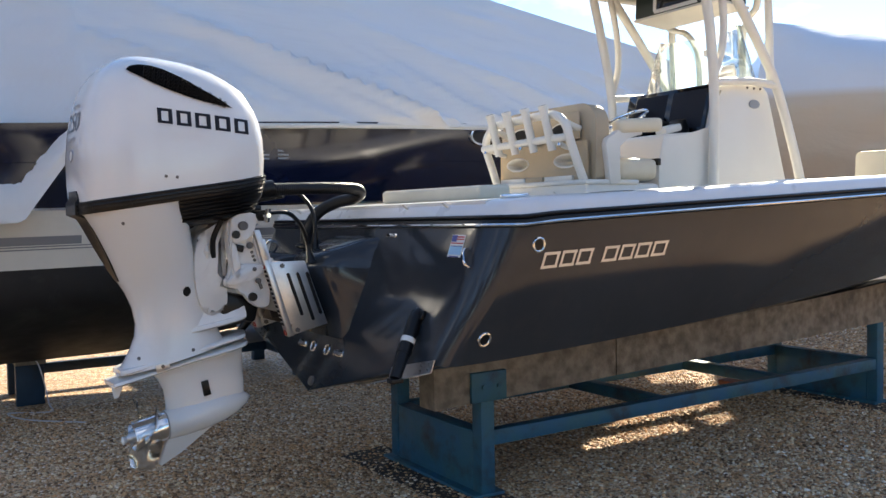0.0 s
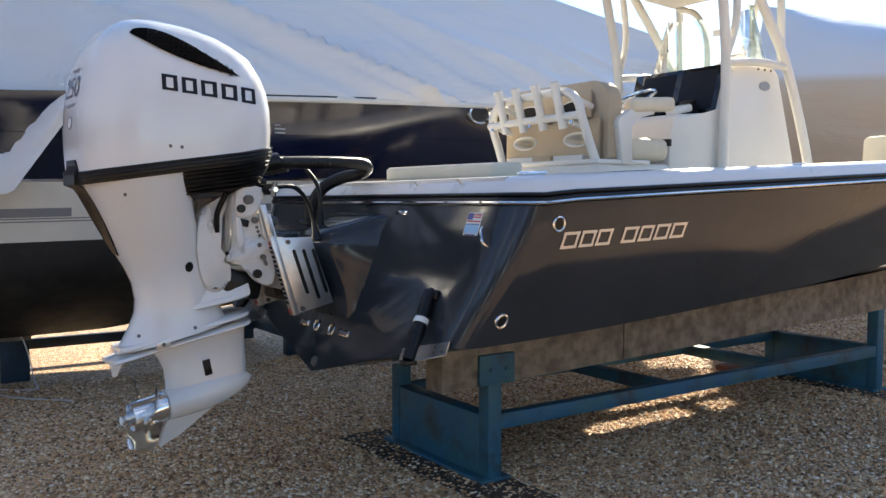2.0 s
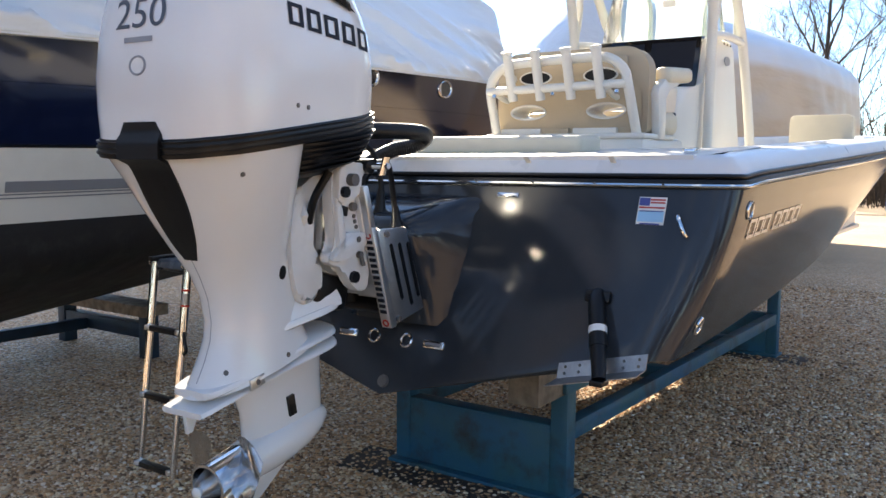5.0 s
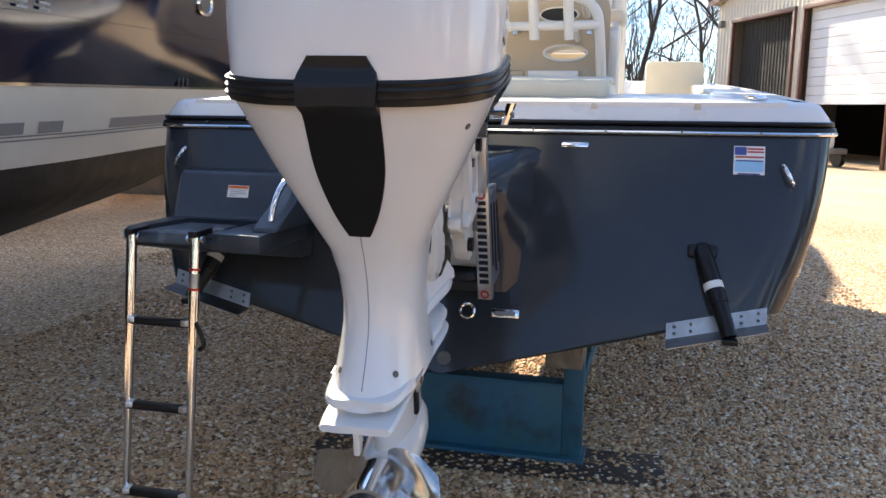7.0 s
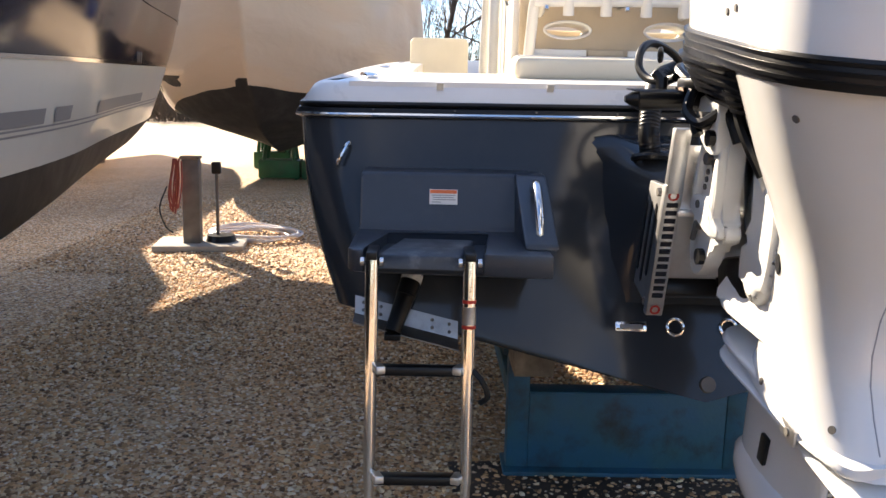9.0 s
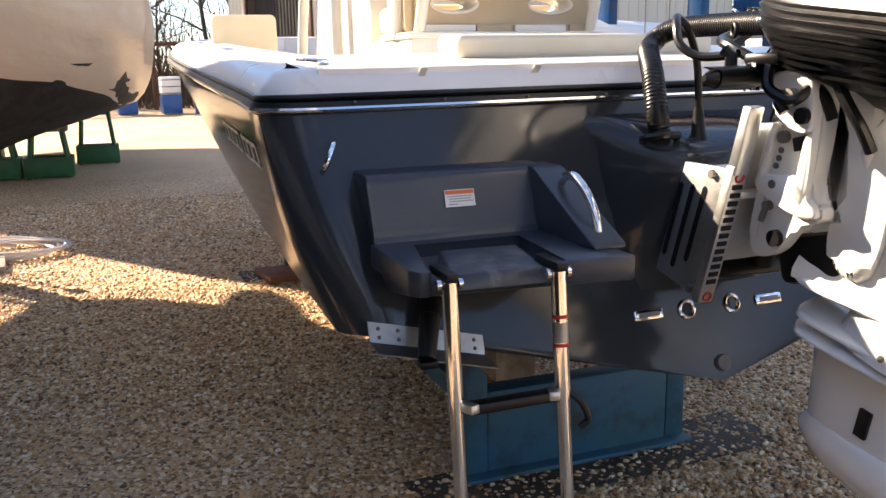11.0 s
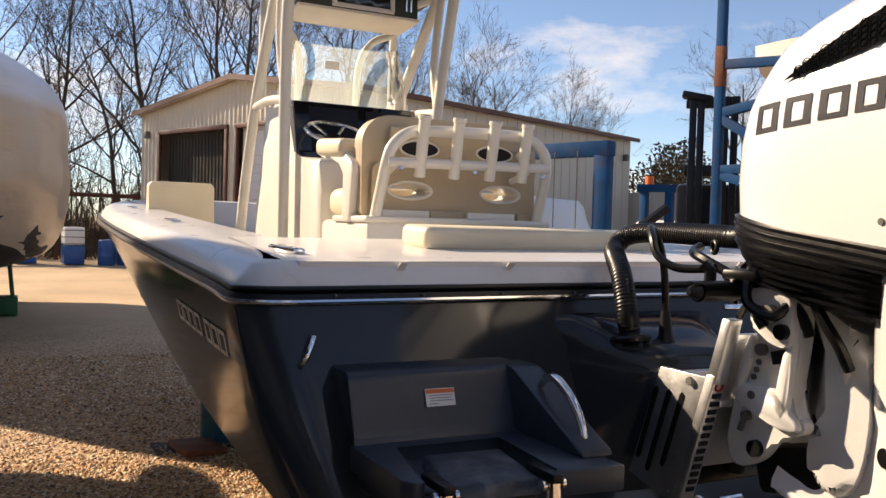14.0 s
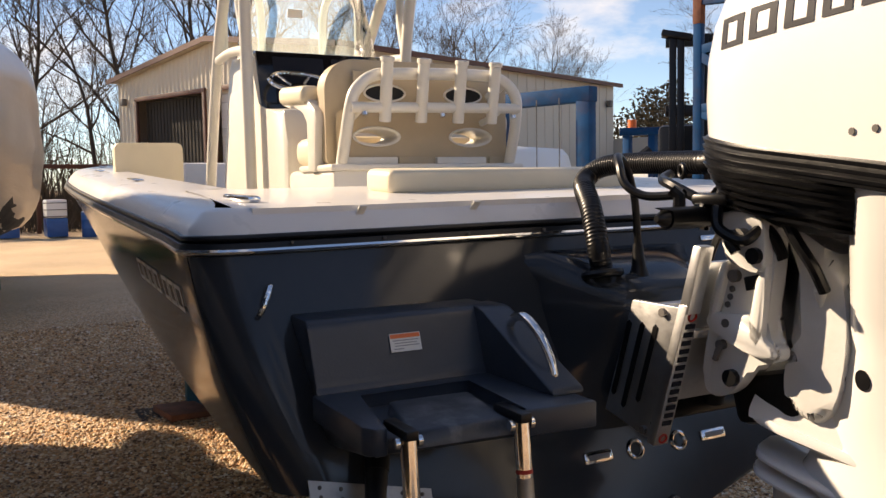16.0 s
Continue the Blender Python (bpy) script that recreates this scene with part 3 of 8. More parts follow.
def build_boat():
    boat = thing("bay_boat", "charcoal-grey bay boat with white deck, blocked up on a blue stand", "boat")
    # hull shell
    bm = B()
    levels = [hull_level(i / 8) for i in range(9)]
    n0 = len(levels[0])
    low = []
    for frac in (0.66, 0.33, 0.0):
        row = []
        for (x, y, z) in levels[0]:
            zk = z_keel(x)
            zn = zk + (z - zk) * frac
            xt = x_transom(z_chine(0))
            k = len(row)
            row.append((xt + 0.36 * (zn - z_chine(0)) + (x - xt) * frac if k <= 20 else x, y * frac, zn))
        low.append(row)
    rows = low[::-1] + levels
    for side in (1, -1):
        vs = [[bm.verts.new(heel((x, y * side, z))) for x, y, z in row] for row in rows]
        for i in range(len(vs) - 1):
            for j in range(n0 - 1):
                try:
                    bm.faces.new((vs[i][j], vs[i][j + 1], vs[i + 1][j + 1], vs[i + 1][j]))
                except ValueError:
                    pass
    bmesh.ops.remove_doubles(bm, verts=bm.verts, dist=0.002)
    hull = part("hull", bm, M_HULL, boat, "glossy charcoal-grey fibreglass hull", angle=28)
    # rub rail: black moulding with a bright insert
    edge = hull_level(1.0)
    line = [(x, y, z) for x, y, z in edge]
    full = [heel((x, -y, z)) for x, y, z in line[::-1]] + [heel(p) for p in line[1:]]
    def swept(dy, dz, r, flat, name, material, label):
        b2 = B()
        pts = []
        for i, p in enumerate(full):
            q0, q1 = Vector(full[max(0, i - 1)]), Vector(full[min(len(full) - 1, i + 1)])
            d = q1 - q0
            out = Vector((-d.y, d.x, 0)).normalized()
            pts.append(Vector(p) + out * dy + Vector((0, 0, dz)))
        tube(b2, pts, r, 8)
        part(name, b2, material, boat, label)
    swept(-0.002, 0.0, 0.021, 1, "rub_rail", M_RUBBER, "black rubber rub rail")
    swept(0.014, -0.006, 0.0085, 1, "rail_insert", M_CHROME, "bright metal insert of the rub rail")
    swept(0.0, 0.028, 0.009, 1, "rail_lip", M_RUBBER, "thin black seam above the rail")
    # deck: coaming lip, gunwale top, cockpit sides, sole
    bm = B()
    n1 = len(edge)
    def deck_row(inset, dz, aft):
        row = []
        for i, (x, y, z) in enumerate(edge):
            px, py = x, y
            # move inboard along the plan normal
            q0, q1 = edge[max(0, i - 1)], edge[min(n1 - 1, i + 1)]
            d = Vector((q1[0] - q0[0], q1[1] - q0[1], 0))
            if i == 0:
                d = Vector((0, 1, 0))
            nn = Vector((-d.y, d.x, 0)).normalized()
            # nn points inboard-forward
            if nn.x * 1 + nn.y * -1 < 0 and i < 21:
                nn = -nn
            if i >= 21 and nn.y > 0:
                nn = -nn
            px, py = x + nn.x * inset, max(0.0, y + nn.y * inset)
            if aft is not None:
                px = max(px, aft)
            px = min(px, BOW_RUB - 0.05 - inset)
            row.append((px, py, z_rub(px) + dz))
        return row
    rows = [deck_row(0.0, 0.012, None), deck_row(0.012, 0.045, None), deck_row(0.045, 0.088, None), deck_row(0.06, 0.096, None), deck_row(0.085, 0.101, None),
            deck_row(0.36, 0.108, 0.98), deck_row(0.375, 0.10, 1.0), deck_row(0.38, -0.45, 1.0)]
    for side in (1, -1):
        vs = [[bm.verts.new(heel((x, y * side, z))) for x, y, z in row] for row in rows]
        for i in range(len(vs) - 1):
            for j in range(n1 - 1):
                try:
                    bm.faces.new((vs[i][j], vs[i][j + 1], vs[i + 1][j + 1], vs[i + 1][j]))
                except ValueError:
                    pass
    bmesh.ops.remove_doubles(bm, verts=bm.verts, dist=0.0015)
    part("deck", bm, M_WHITE, boat, "white fibreglass deck and gunwale", angle=40)
    bm = B()
    prism(bm, [(0.9, -1.0), (5.2, -0.9), (6.4, -0.35), (6.4, 0.35), (5.2, 0.9), (0.9, 1.0)], 1.04, 1.07, axis="z")
    part("cockpit_sole", bm, M_CREAM, boat)
    # aft deck between the gunwales
    bm = B()
    top = []
    for x in (0.075, 0.2, 0.4, 0.6, 0.8, 1.0):
        w = smooth_table(x, HB_RUB) - (0.10 if x > 0.3 else 0.17)
        top.append([(x, y, z_rub(x) + 0.100 - 0.007 * y) for y in (-w, -w * 0.5, 0, w * 0.5, w)])
    ring_mesh(bm, [row + [(x, y, z - 0.03) for x, y, z in row[::-1]] for row in top])
    part("aft_deck", bm, M_WHITE, boat, "white aft deck panel")
    # raised bow casting deck
    bm = B()
    prism(bm, [(4.25, -0.93), (5.3, -0.85), (6.5, -0.3), (6.5, 0.3), (5.3, 0.85), (4.25, 0.93)], 1.07, 1.58, 0.02, axis="z")
    part("casting_deck", bm, M_WHITE, boat)
    return boat, hull


boat, hull = build_boat()
HULLTREE = bvh_of(hull)


def transom_point(y, z, off=0.0):
    return Vector((x_transom(z) - off, y, z))


N_TR = Vector((-1, 0, 0.36)).normalized()


def build_boat_fittings():
    # splash-well hump that carries the rigging tubes
    bm = B()
    rows = []
    for z, xa, w in ((0.90, -0.20, 0.24), (1.05, -0.235, 0.25), (1.18, -0.275, 0.26), (1.265, -0.305, 0.265), (1.315, -0.292, 0.262), (1.345, -0.255, 0.262), (1.385, -0.13, 0.29), (1.415, -0.05, 0.315), (1.43, 0.03, 0.325)):
        row = []
        for k in range(15):
            v = -1 + 2 * k / 14
            f = (1 - abs(v) ** 5)
            xt = x_transom(z) + 0.02
            row.append((xt + (xa - xt) * f, 0.015 + (w + 0.05 * (1 - f)) * v, z + (0.0 if f > .4 else -0.012)))
        rows.append(row)
    vs = [[bm.verts.new(p) for p in r] for r in rows]
    for i in range(len(vs) - 1):
        for j in range(14):
            bm.faces.new((vs[i][j], vs[i][j + 1], vs[i + 1][j + 1], vs[i + 1][j]))
    part("rigging_hump", bm, M_HULL, boat, "molded charcoal hump at the transom", angle=50)
    bm = B()
    prism(bm, [(-0.15 + 0.105 * math.cos(a), -0.03 + 0.13 * math.sin(a)) for a in (2 * math.pi * k / 28 for k in range(28))], 0, 0.01, 0.002, axis="z")
    bmesh.ops.transform(bm, matrix=pose(0, 0, 1.352, 0, -19, 0), verts=bm.verts)
    part("access_hatch", bm, M_BLACK, boat, "round black access plate")
    # swim step moulding on the port side: one casting with a well for the folding ladder
    def aft(y):
        # the step's aft edge runs a little forward towards the port side
        return -0.609 + 0.10 * (y - 0.57)
    bm = B()
    prism(bm, [(-0.02, 1.304), (-0.140, 1.304), (-0.156, 1.298), (-0.163, 1.284), (-0.208, 1.150), (-0.216, 1.137), (-0.240, 1.092), (-0.594, 1.092), (-0.594, 1.070), (-0.585, 1.060), (-0.23, 0.992), (-0.12, 0.985)], 0.560, 1.104, 0.008)
    for v in bm.verts:
        if v.co.x < -0.3:
            v.co.x += 0.10 * (v.co.y - 0.57)
        if v.co.y > 1.0 and v.co.z < 1.06:
            v.co.y -= 0.05 * min(1.0, (1.06 - v.co.z) / 0.06)
    step = part("swim_step", bm, M_STEP, boat, "molded charcoal swim step with a recessed well", angle=38)
    bm = B()
    prism(bm, [(-0.205, 0.552), (aft(0.552), 0.552), (aft(0.742), 0.742), (-0.262, 0.698), (-0.262, 1.016), (aft(1.066), 1.066), (aft(1.10), 1.094), (aft(1.11) + 0.03, 1.112), (-0.205, 1.112)], 1.064, 1.128, 0.007, axis="z")
    part("step_rim", bm, M_STEP, step, "raised rim round the well", angle=38)
    bm = B()
    ring_mesh(bm, [[(-0.352, 0.752, 1.085), (-0.352, 0.972, 1.085), (-0.612, 1.030, 1.085), (-0.612, 0.792, 1.085)], [(-0.357, 0.757, 1.120), (-0.357, 0.967, 1.120), (-0.607, 1.024, 1.118), (-0.607, 0.798, 1.118)],
                   [(-0.364, 0.764, 1.125), (-0.364, 0.960, 1.125), (-0.600, 1.016, 1.123), (-0.600, 0.806, 1.123)]])
    for v in bm.verts:
        v.co.x += 0.06 * (v.co.y - 0.80)
    part("step_pad", bm, M_PAD, boat, "scuffed grey anti-slip pad", angle=60)
    # gusset that holds the grab handle
    bm = B()
    prism(bm, [(-0.08, 1.302), (-0.176, 1.303), (-0.194, 1.296), (-0.524, 1.142), (-0.532, 1.128), (-0.08, 1.12)], 0.527, 0.621, 0.007)
    part("handle_gusset", bm, M_STEP, boat, angle=38)
    bm = B()
    tube(bm, [(-0.262, 0.575, 1.255), (-0.276, 0.575, 1.274), (-0.300, 0.575, 1.287), (-0.345, 0.575, 1.290), (-0.405, 0.575, 1.257), (-0.450, 0.575, 1.208), (-0.468, 0.575, 1.165), (-0.466, 0.575, 1.150)], 0.0125, 12, 5)
    part("grab_handle", bm, M_CHROME, boat, "polished stainless grab handle")
    # warning label
    tree = HULLTREE
    def label_on(name, c, w, h, tilt, rows):
        c = Vector(c)
        u = Vector((0, -1, 0))
        v = Vector((0.36, 0, 1)).normalized() if tilt else Vector((0, 0, 1))
        nrm = u.cross(v)
        if nrm.x > 0:
            nrm = -nrm
        base = None
        for i, (mname, x0, y0, ww, hh, material) in enumerate(rows):
            bm = B()
            q = [c + u * (x0 + a * ww / 2) + v * (y0 + b * hh / 2) + nrm * (0.003 + 0.0012 * (i > 0)) for a, b in ((-1, -1), (1, -1), (1, 1), (-1, 1))]
            q2 = [p - nrm * 0.0022 for p in q]
            ring_mesh(bm, [q2, q])
            o = part(mname, bm, material, boat if base is None else base, smooth=False)
            if base is None:
                base = o
        return base
    lb = label_on("warning_label", (-0.1835, 0.845, 1.229), 0.125, 0.07, True, [
        ("warning_label", 0, 0, 0.088, 0.048, M_LABEL), ("label_band", 0, 0.0165, 0.084, 0.011, M_ORANGE),
        ("text_bar", 0, 0.005, 0.074, 0.0025, M_INKGREY), ("text_bar", 0, -0.002, 0.064, 0.0025, M_INKGREY),
        ("text_bar", 0.003, -0.009, 0.070, 0.0025, M_INKGREY), ("text_bar", -0.022, -0.017, 0.028, 0.0025, M_INKGREY)])
    tagged(lb, "white and orange warning label")
    fl = label_on("flag_sticker", tuple(transom_point(-1.045, 1.395, 0.002)), 0.11, 0.11, True, [
        ("flag_sticker", 0, 0, 0.105, 0.105, M_LABEL), ("flag_canton", -0.030, 0.034, 0.040, 0.030, M_FLAGB),
        ("flag_stripe", 0.020, 0.042, 0.056, 0.006, M_RED), ("flag_stripe", 0.020, 0.031, 0.056, 0.006, M_RED), ("flag_stripe", 0.0, 0.012, 0.096, 0.006, M_RED),
        ("sticker_band", 0, -0.022, 0.098, 0.040, M_FLAGL), ("text_bar", 0, -0.002, 0.090, 0.005, M_FLAGB), ("text_bar", 0, -0.050, 0.075, 0.005, M_FLAGB)])
    tagged(fl, "white sticker with a red, white and blue flag print")
    # stern eyes
    for s, lean in ((1, -14), (-1, 14)):
        c = transom_point(s * 1.172, 1.34, -0.03)
        c.x = -0.012
        bm = B()
        up = Vector((0.30, 0.50 * -s, 1)).normalized()
        nn = N_TR
        pts = [c - up * 0.040 - nn * 0.01, c - up * 0.042 + nn * 0.018, c - up * 0.028 + nn * 0.040, c + up * 0.028 + nn * 0.040, c + up * 0.042 + nn * 0.018, c + up * 0.040 - nn * 0.01]
        tube(bm, pts, 0.0078, 8, 4)
        part("stern_eye", bm, M_CHROME, boat, "stainless U-bolt stern eye")
    # drains, underwater lights, transducer plug on the transom
    for y in (-0.08, 0.092):
        c = transom_point(y, 0.825, -0.003)
        bm = B()
        torus(bm, c + N_TR * 0.004, N_TR, 0.026, 0.0065, 22, 8)
        o = part("drain_fitting", bm, M_CHROME, boat, "chrome drain fitting")
        bm = B()
        cyl(bm, c - N_TR * 0.004, c + N_TR * 0.003, 0.024, seg=20)
        part("drain_hole", bm, M_RUBBER, o)
    for y in (-0.222, 0.235):
        c = transom_point(y, 0.825, 0.0)
        bm = B()
        box(bm, c, (0.02, 0.105, 0.036), (0, 19.8, 0), 0.008)
        o = part("underwater_light", bm, M_CHROME, boat, "chrome underwater light")
        bm = B()
        box(bm, c + N_TR * 0.008, (0.012, 0.075, 0.016), (0, 19.8, 0), 0.004)
        part("lens", bm, M_GREY, o)
    c = transom_point(-0.008, 0.655, 0.0)
    bm = B()
    cyl(bm, c - N_TR * 0.01, c + N_TR * 0.012, 0.030, 0.024, seg=20)
    part("drain_plug", bm, M_STEELGREY, boat, "round metal drain plug")
    bm = B()
    box(bm, transom_point(-0.43, 1.435, 0.004), (0.01, 0.10, 0.02), (0, 19.8, 0), 0.003)
    part("maker_plate", bm, M_CHROME, boat)
    # through-hull rings on the starboard quarter
    for (x, y, z) in ((0.241, -1.321, 1.40), (0.011, -1.238, 0.988)):
        hit = HULLTREE.find_nearest(Vector((x, y, z)))
        p, nn = hit[0], hit[1]
        if nn.y > 0:
            nn = -nn
        bm = B()
        torus(bm, p + nn * 0.003, nn, 0.030, 0.0065, 24, 8)
        o = part("through_hull_ring", bm, M_CHROME, boat, "chrome through-hull ring")
        bm = B()
        cyl(bm, p - nn * 0.005, p + nn * 0.004, 0.028, seg=20)
        part("through_hull_bore", bm, M_RUBBER, o)
    # maker's lettering on the quarters, as plain raised blocks
    for side in (-1, 1):
        widths = [(0.0, 0.095), (0.107, 0.087), (0.205, 0.09), (0.363, 0.095), (0.472, 0.09), (0.577, 0.095), (0.686, 0.10)]
        x0 = 0.268
        for a, w in widths:
            bm = B()
            xm = x0 + a + w / 2
            for piece in ((0, 0.030, w, 0.013), (0, -0.030, w, 0.013), (-w * 0.41, 0, w * 0.15, 0.048), (w * 0.40, 0, w * 0.15, 0.048)):
                decal(bm, HULLTREE, (xm, side * 1.5, 1.315 + 0.04 * xm), (1, 0, 0.03), (0.25, 0, 1), rect(piece[2], piece[3], 2, 0, piece[0], piece[1]), (0, -side, 0), 0.004)
            part("letter_block", bm, M_SILVER, boat, "silver raised lettering block", smooth=False)
    # trim tabs
    for s in (-1, 1):
        bm = B()
        # hinge line along the bottom edge of the transom
        def edge_pt(y, dz=0.0):
            z = 0.60 + (0.865 - 0.60) * abs(y) / 1.185 + dz
            return Vector((x_transom(z), s * y, z))
        a, b = edge_pt(0.79), edge_pt(1.12)
        a2, b2 = edge_pt(0.79, 0.055), edge_pt(1.12, 0.055)
        o_ = N_TR * 0.006
        ring_mesh(bm, [[a - o_ * 0.2, b - o_ * 0.2, b2 - o_ * 0.2, a2 - o_ * 0.2], [a + o_, b + o_, b2 + o_, a2 + o_]])
        hinge = part("trim_tab_hinge", bm, M_TABSTEEL, boat, "riveted stainless trim tab hinge", smooth=False)
        for k in range(6):
            f = (k + 0.5) / 6
            if 0.4 < f < 0.6:
                continue
            for g in (0.3, 0.72):
                p = a.lerp(b, f).lerp(a2.lerp(b2, f), g) + o_
                bm = B()
                cyl(bm, p, p + N_TR * 0.005, 0.006, 0.004, 8)
                part("rivet", bm, M_STEELGREY, hinge)
        bm = B()
        dn = Vector((-0.10, 0, -0.008))
        ring_mesh(bm, [[a, b, b + dn * 0.9, a + dn], [p + Vector((0, 0, 0.004)) for p in (a, b, b + dn * 0.9, a + dn)]])
        part("trim_tab_plate", bm, M_TABSTEEL, boat, "flat stainless trim tab plate", smooth=False)
        # actuator
        top = Vector((x_transom(1.08) - 0.02, s * 0.90, 1.08))
        low = a.lerp(b, 0.62) + Vector((-0.10, 0, 0.0))
        bm = B()
        tube(bm, [top + Vector((0.02, 0, 0.012)), top, top.lerp(low, 0.15), top.lerp(low, 0.62)], [0.026, 0.030, 0.033, 0.033], 14)
        act = part("tab_actuator", bm, M_BLACK, boat, "black trim tab actuator")
        bm = B()
        tube(bm, [top.lerp(low, 0.60), top.lerp(low, 1.0)], [0.030, 0.025], 14)
        part("actuator_boot", bm, M_RUBBER, act)
        bm = B()
        box(bm, top + Vector((0.012, 0, 0.0)), (0.03, 0.10, 0.045), (0, 19.8, 0), 0.008)
        part("actuator_mount", bm, M_BLACK, act)
        bm = B()
        tube(bm, [top.lerp(low, 0.38), top.lerp(low, 0.46)], 0.0338, 14)
        part("actuator_label", bm, M_LABEL, act)
        bm = B()
        box(bm, low + Vector((0, 0, -0.01)), (0.06, 0.05, 0.02), (0, 0, 0), 0.004)
        part("actuator_foot", bm, M_BLACK, act)
    # deck hardware: fuel fills, cleats, hatches, scupper notches
    for (x, y) in ((0.36, 1.12), (0.30, -1.08)):
        bm = B()
        z = z_rub(x) + 0.112 - 0.007 * y
        box(bm, (x, y, z), (0.17, 0.045, 0.02), (0, -2.5, 12), 0.009)
        part("pull_up_cleat", bm, M_CHROME, boat, "stainless pull-up cleat")
    for x in (2.2, 4.0, 5.4):
        for s in (1, -1):
            bm = B()
            yy = s * (smooth_table(x, HB_RUB) - 0.2)
            z = z_rub(x) + 0.110 - 0.007 * yy
            box(bm, (x, yy, z), (0.20, 0.05, 0.008), (0, -2.5, 0), 0.003)
            part("rod_holder_flange", bm, M_CHROME, boat)
    for y in (0.86, 0.49, -0.49, -0.86):
        bm = B()
        box(bm, (0.062, y, z_rub(0) + 0.084 - 0.007 * y), (0.055, 0.024, 0.006), (0, 40, 0), 0.002)
        part("scupper_notch", bm, M_CREAM, boat, "cream drain notch in the deck lip")
    for k in range(-4, 5):
        if k == 0:
            continue
        y = k * 0.27
        bm = B()
        cyl(bm, (0.02, y, 1.492), (0.006, y, 1.492), 0.004, seg=8)
        part("rail_screw", bm, M_STEELGREY, boat)


build_boat_fittings()


# ---- outboard motor ----
MY = 0.0   # its middle line


def tz(z0):
    return lambda x: z0 + 0.19 * (x + 1.2)


def build_motor():
    mo = thing("outboard_motor", "white outboard motor with black trim hung on a jack plate", "outboard motor")
    cow = [(1.565, 0.19, -1.490, -0.545, 0.315, 3.6), (1.66, 0.185, -1.497, -0.540, 0.320, 3.6), (1.78, 0.16, -1.500, -0.545, 0.320, 3.6), (1.90, 0.12, -1.492, -0.560, 0.314, 3.5),
           (2.00, 0.075, -1.478, -0.583, 0.304, 3.4), (2.09, 0.03, -1.452, -0.612, 0.290, 3.3), (2.165, -0.01, -1.418, -0.635, 0.270, 3.2), (2.225, -0.03, -1.372, -0.70, 0.241, 3.0),
           (2.268, -0.04, -1.318, -0.77, 0.208, 2.8), (2.30, -0.045, -1.262, -0.86, 0.150, 2.5), (2.318, -0.045, -1.20, -0.96, 0.075, 2.2)]
    rings = [superring(xa, xf, w, (lambda x, za=za, k=k: za + k * (x + 1.49)), n, 56, MY, 0.16) for za, k, xa, xf, w, n in cow]
    bm = ring_mesh(B(), rings)
    cowl = part("cowl", bm, M_MOTOR, mo, "pearl white engine cowl", angle=60)
    ct = bvh_of(cowl)
    # dark mesh air intakes, one each side
    for s in (-1, 1):
        c = Vector((-1.02, 0, 2.13))
        u, v = Vector((0.49, 0, -0.14)).normalized(), Vector((0.14, 0, 0.49)).normalized()
        out = []
        n = 44
        for k in range(n + 1):
            t = k / n
            out.append((-0.27 + 0.54 * t, 0.062 * math.sin(math.pi * t ** 0.62) ** 0.9))
        for k in range(n - 1, 0, -1):
            t = k / n
            out.append((-0.27 + 0.54 * t, -0.026 * math.sin(math.pi * t ** 0.8)))
        bm = B()
        # many small columns so that the patch follows the cowl
        top = [p for p in out[:n + 1]]
        low = [out[0]] + out[n + 1:][::-1] + [out[n]]
        grid = []
        for (a0, b0), (a1, b1) in zip(top, low):
            col = []
            for j in range(9):
                f = j / 8
                a, b = a0, b0 + (b1 - b0) * f
                p = c + u * a + v * b
                p.y = MY
                hit = ct.ray_cast(Vector((p.x, MY + s * 1.5, p.z)), Vector((0, -s, 0)))
                q = hit[0] if hit[0] else p
                col.append(bm.verts.new(q + (hit[1] if hit[0] else Vector((0, s, 0))) * 0.007))
            grid.append(col)
        for i in range(n):
            for j in range(8):
                try:
                    bm.faces.new((grid[i][j], grid[i + 1][j], grid[i + 1][j + 1], grid[i][j + 1]))
                except ValueError:
                    pass
        vent = part("air_intake", bm, M_GRILLE, cowl, "black honeycomb air intake")
        bm = B()
        for k in range(17):
            for j in range(4):
                t = 0.16 + 0.75 * k / 16
                a = -0.27 + 0.54 * t
                hi, lo = 0.062 * math.sin(math.pi * t ** 0.62) ** 0.9, -0.026 * math.sin(math.pi * t ** 0.8)
                b = lo + (hi - lo) * ((j + 0.5 + 0.5 * (k % 2)) / 4.6)
                p = c + u * a + v * b
                hit = ct.ray_cast(Vector((p.x, MY + s * 1.5, p.z)), Vector((0, -s, 0)))
                if hit[0]:
                    torus(bm, hit[0] + hit[1] * 0.009, hit[1], 0.011, 0.0016, 6, 4)
        part("intake_mesh", bm, M_RUBBER, vent)
    # maker's name on both sides: five plain blocks
    for s in (-1, 1):
        for k in range(5):
            xm = -1.118 + 0.100 * k
            w = 0.082
            bm = B()
            pieces = [(-w * 0.35, 0, w * 0.26, 0.046), (w * 0.35, 0, w * 0.26, 0.046), (0, 0.029, w * 0.96, 0.013), (0, -0.029, w * 0.96, 0.013)]
            for (a, b, ww, hh) in pieces:
                decal(bm, ct, (xm, 0, 2.000 - 0.065 * (xm + 1.1)), (1, 0, -0.045), (0, 0, 1), rect(ww, hh, 2, 0, a, b), (0, -s, 0), 0.002)
            part("name_block", bm, M_INK, cowl, "dark grey lettering block", smooth=False)
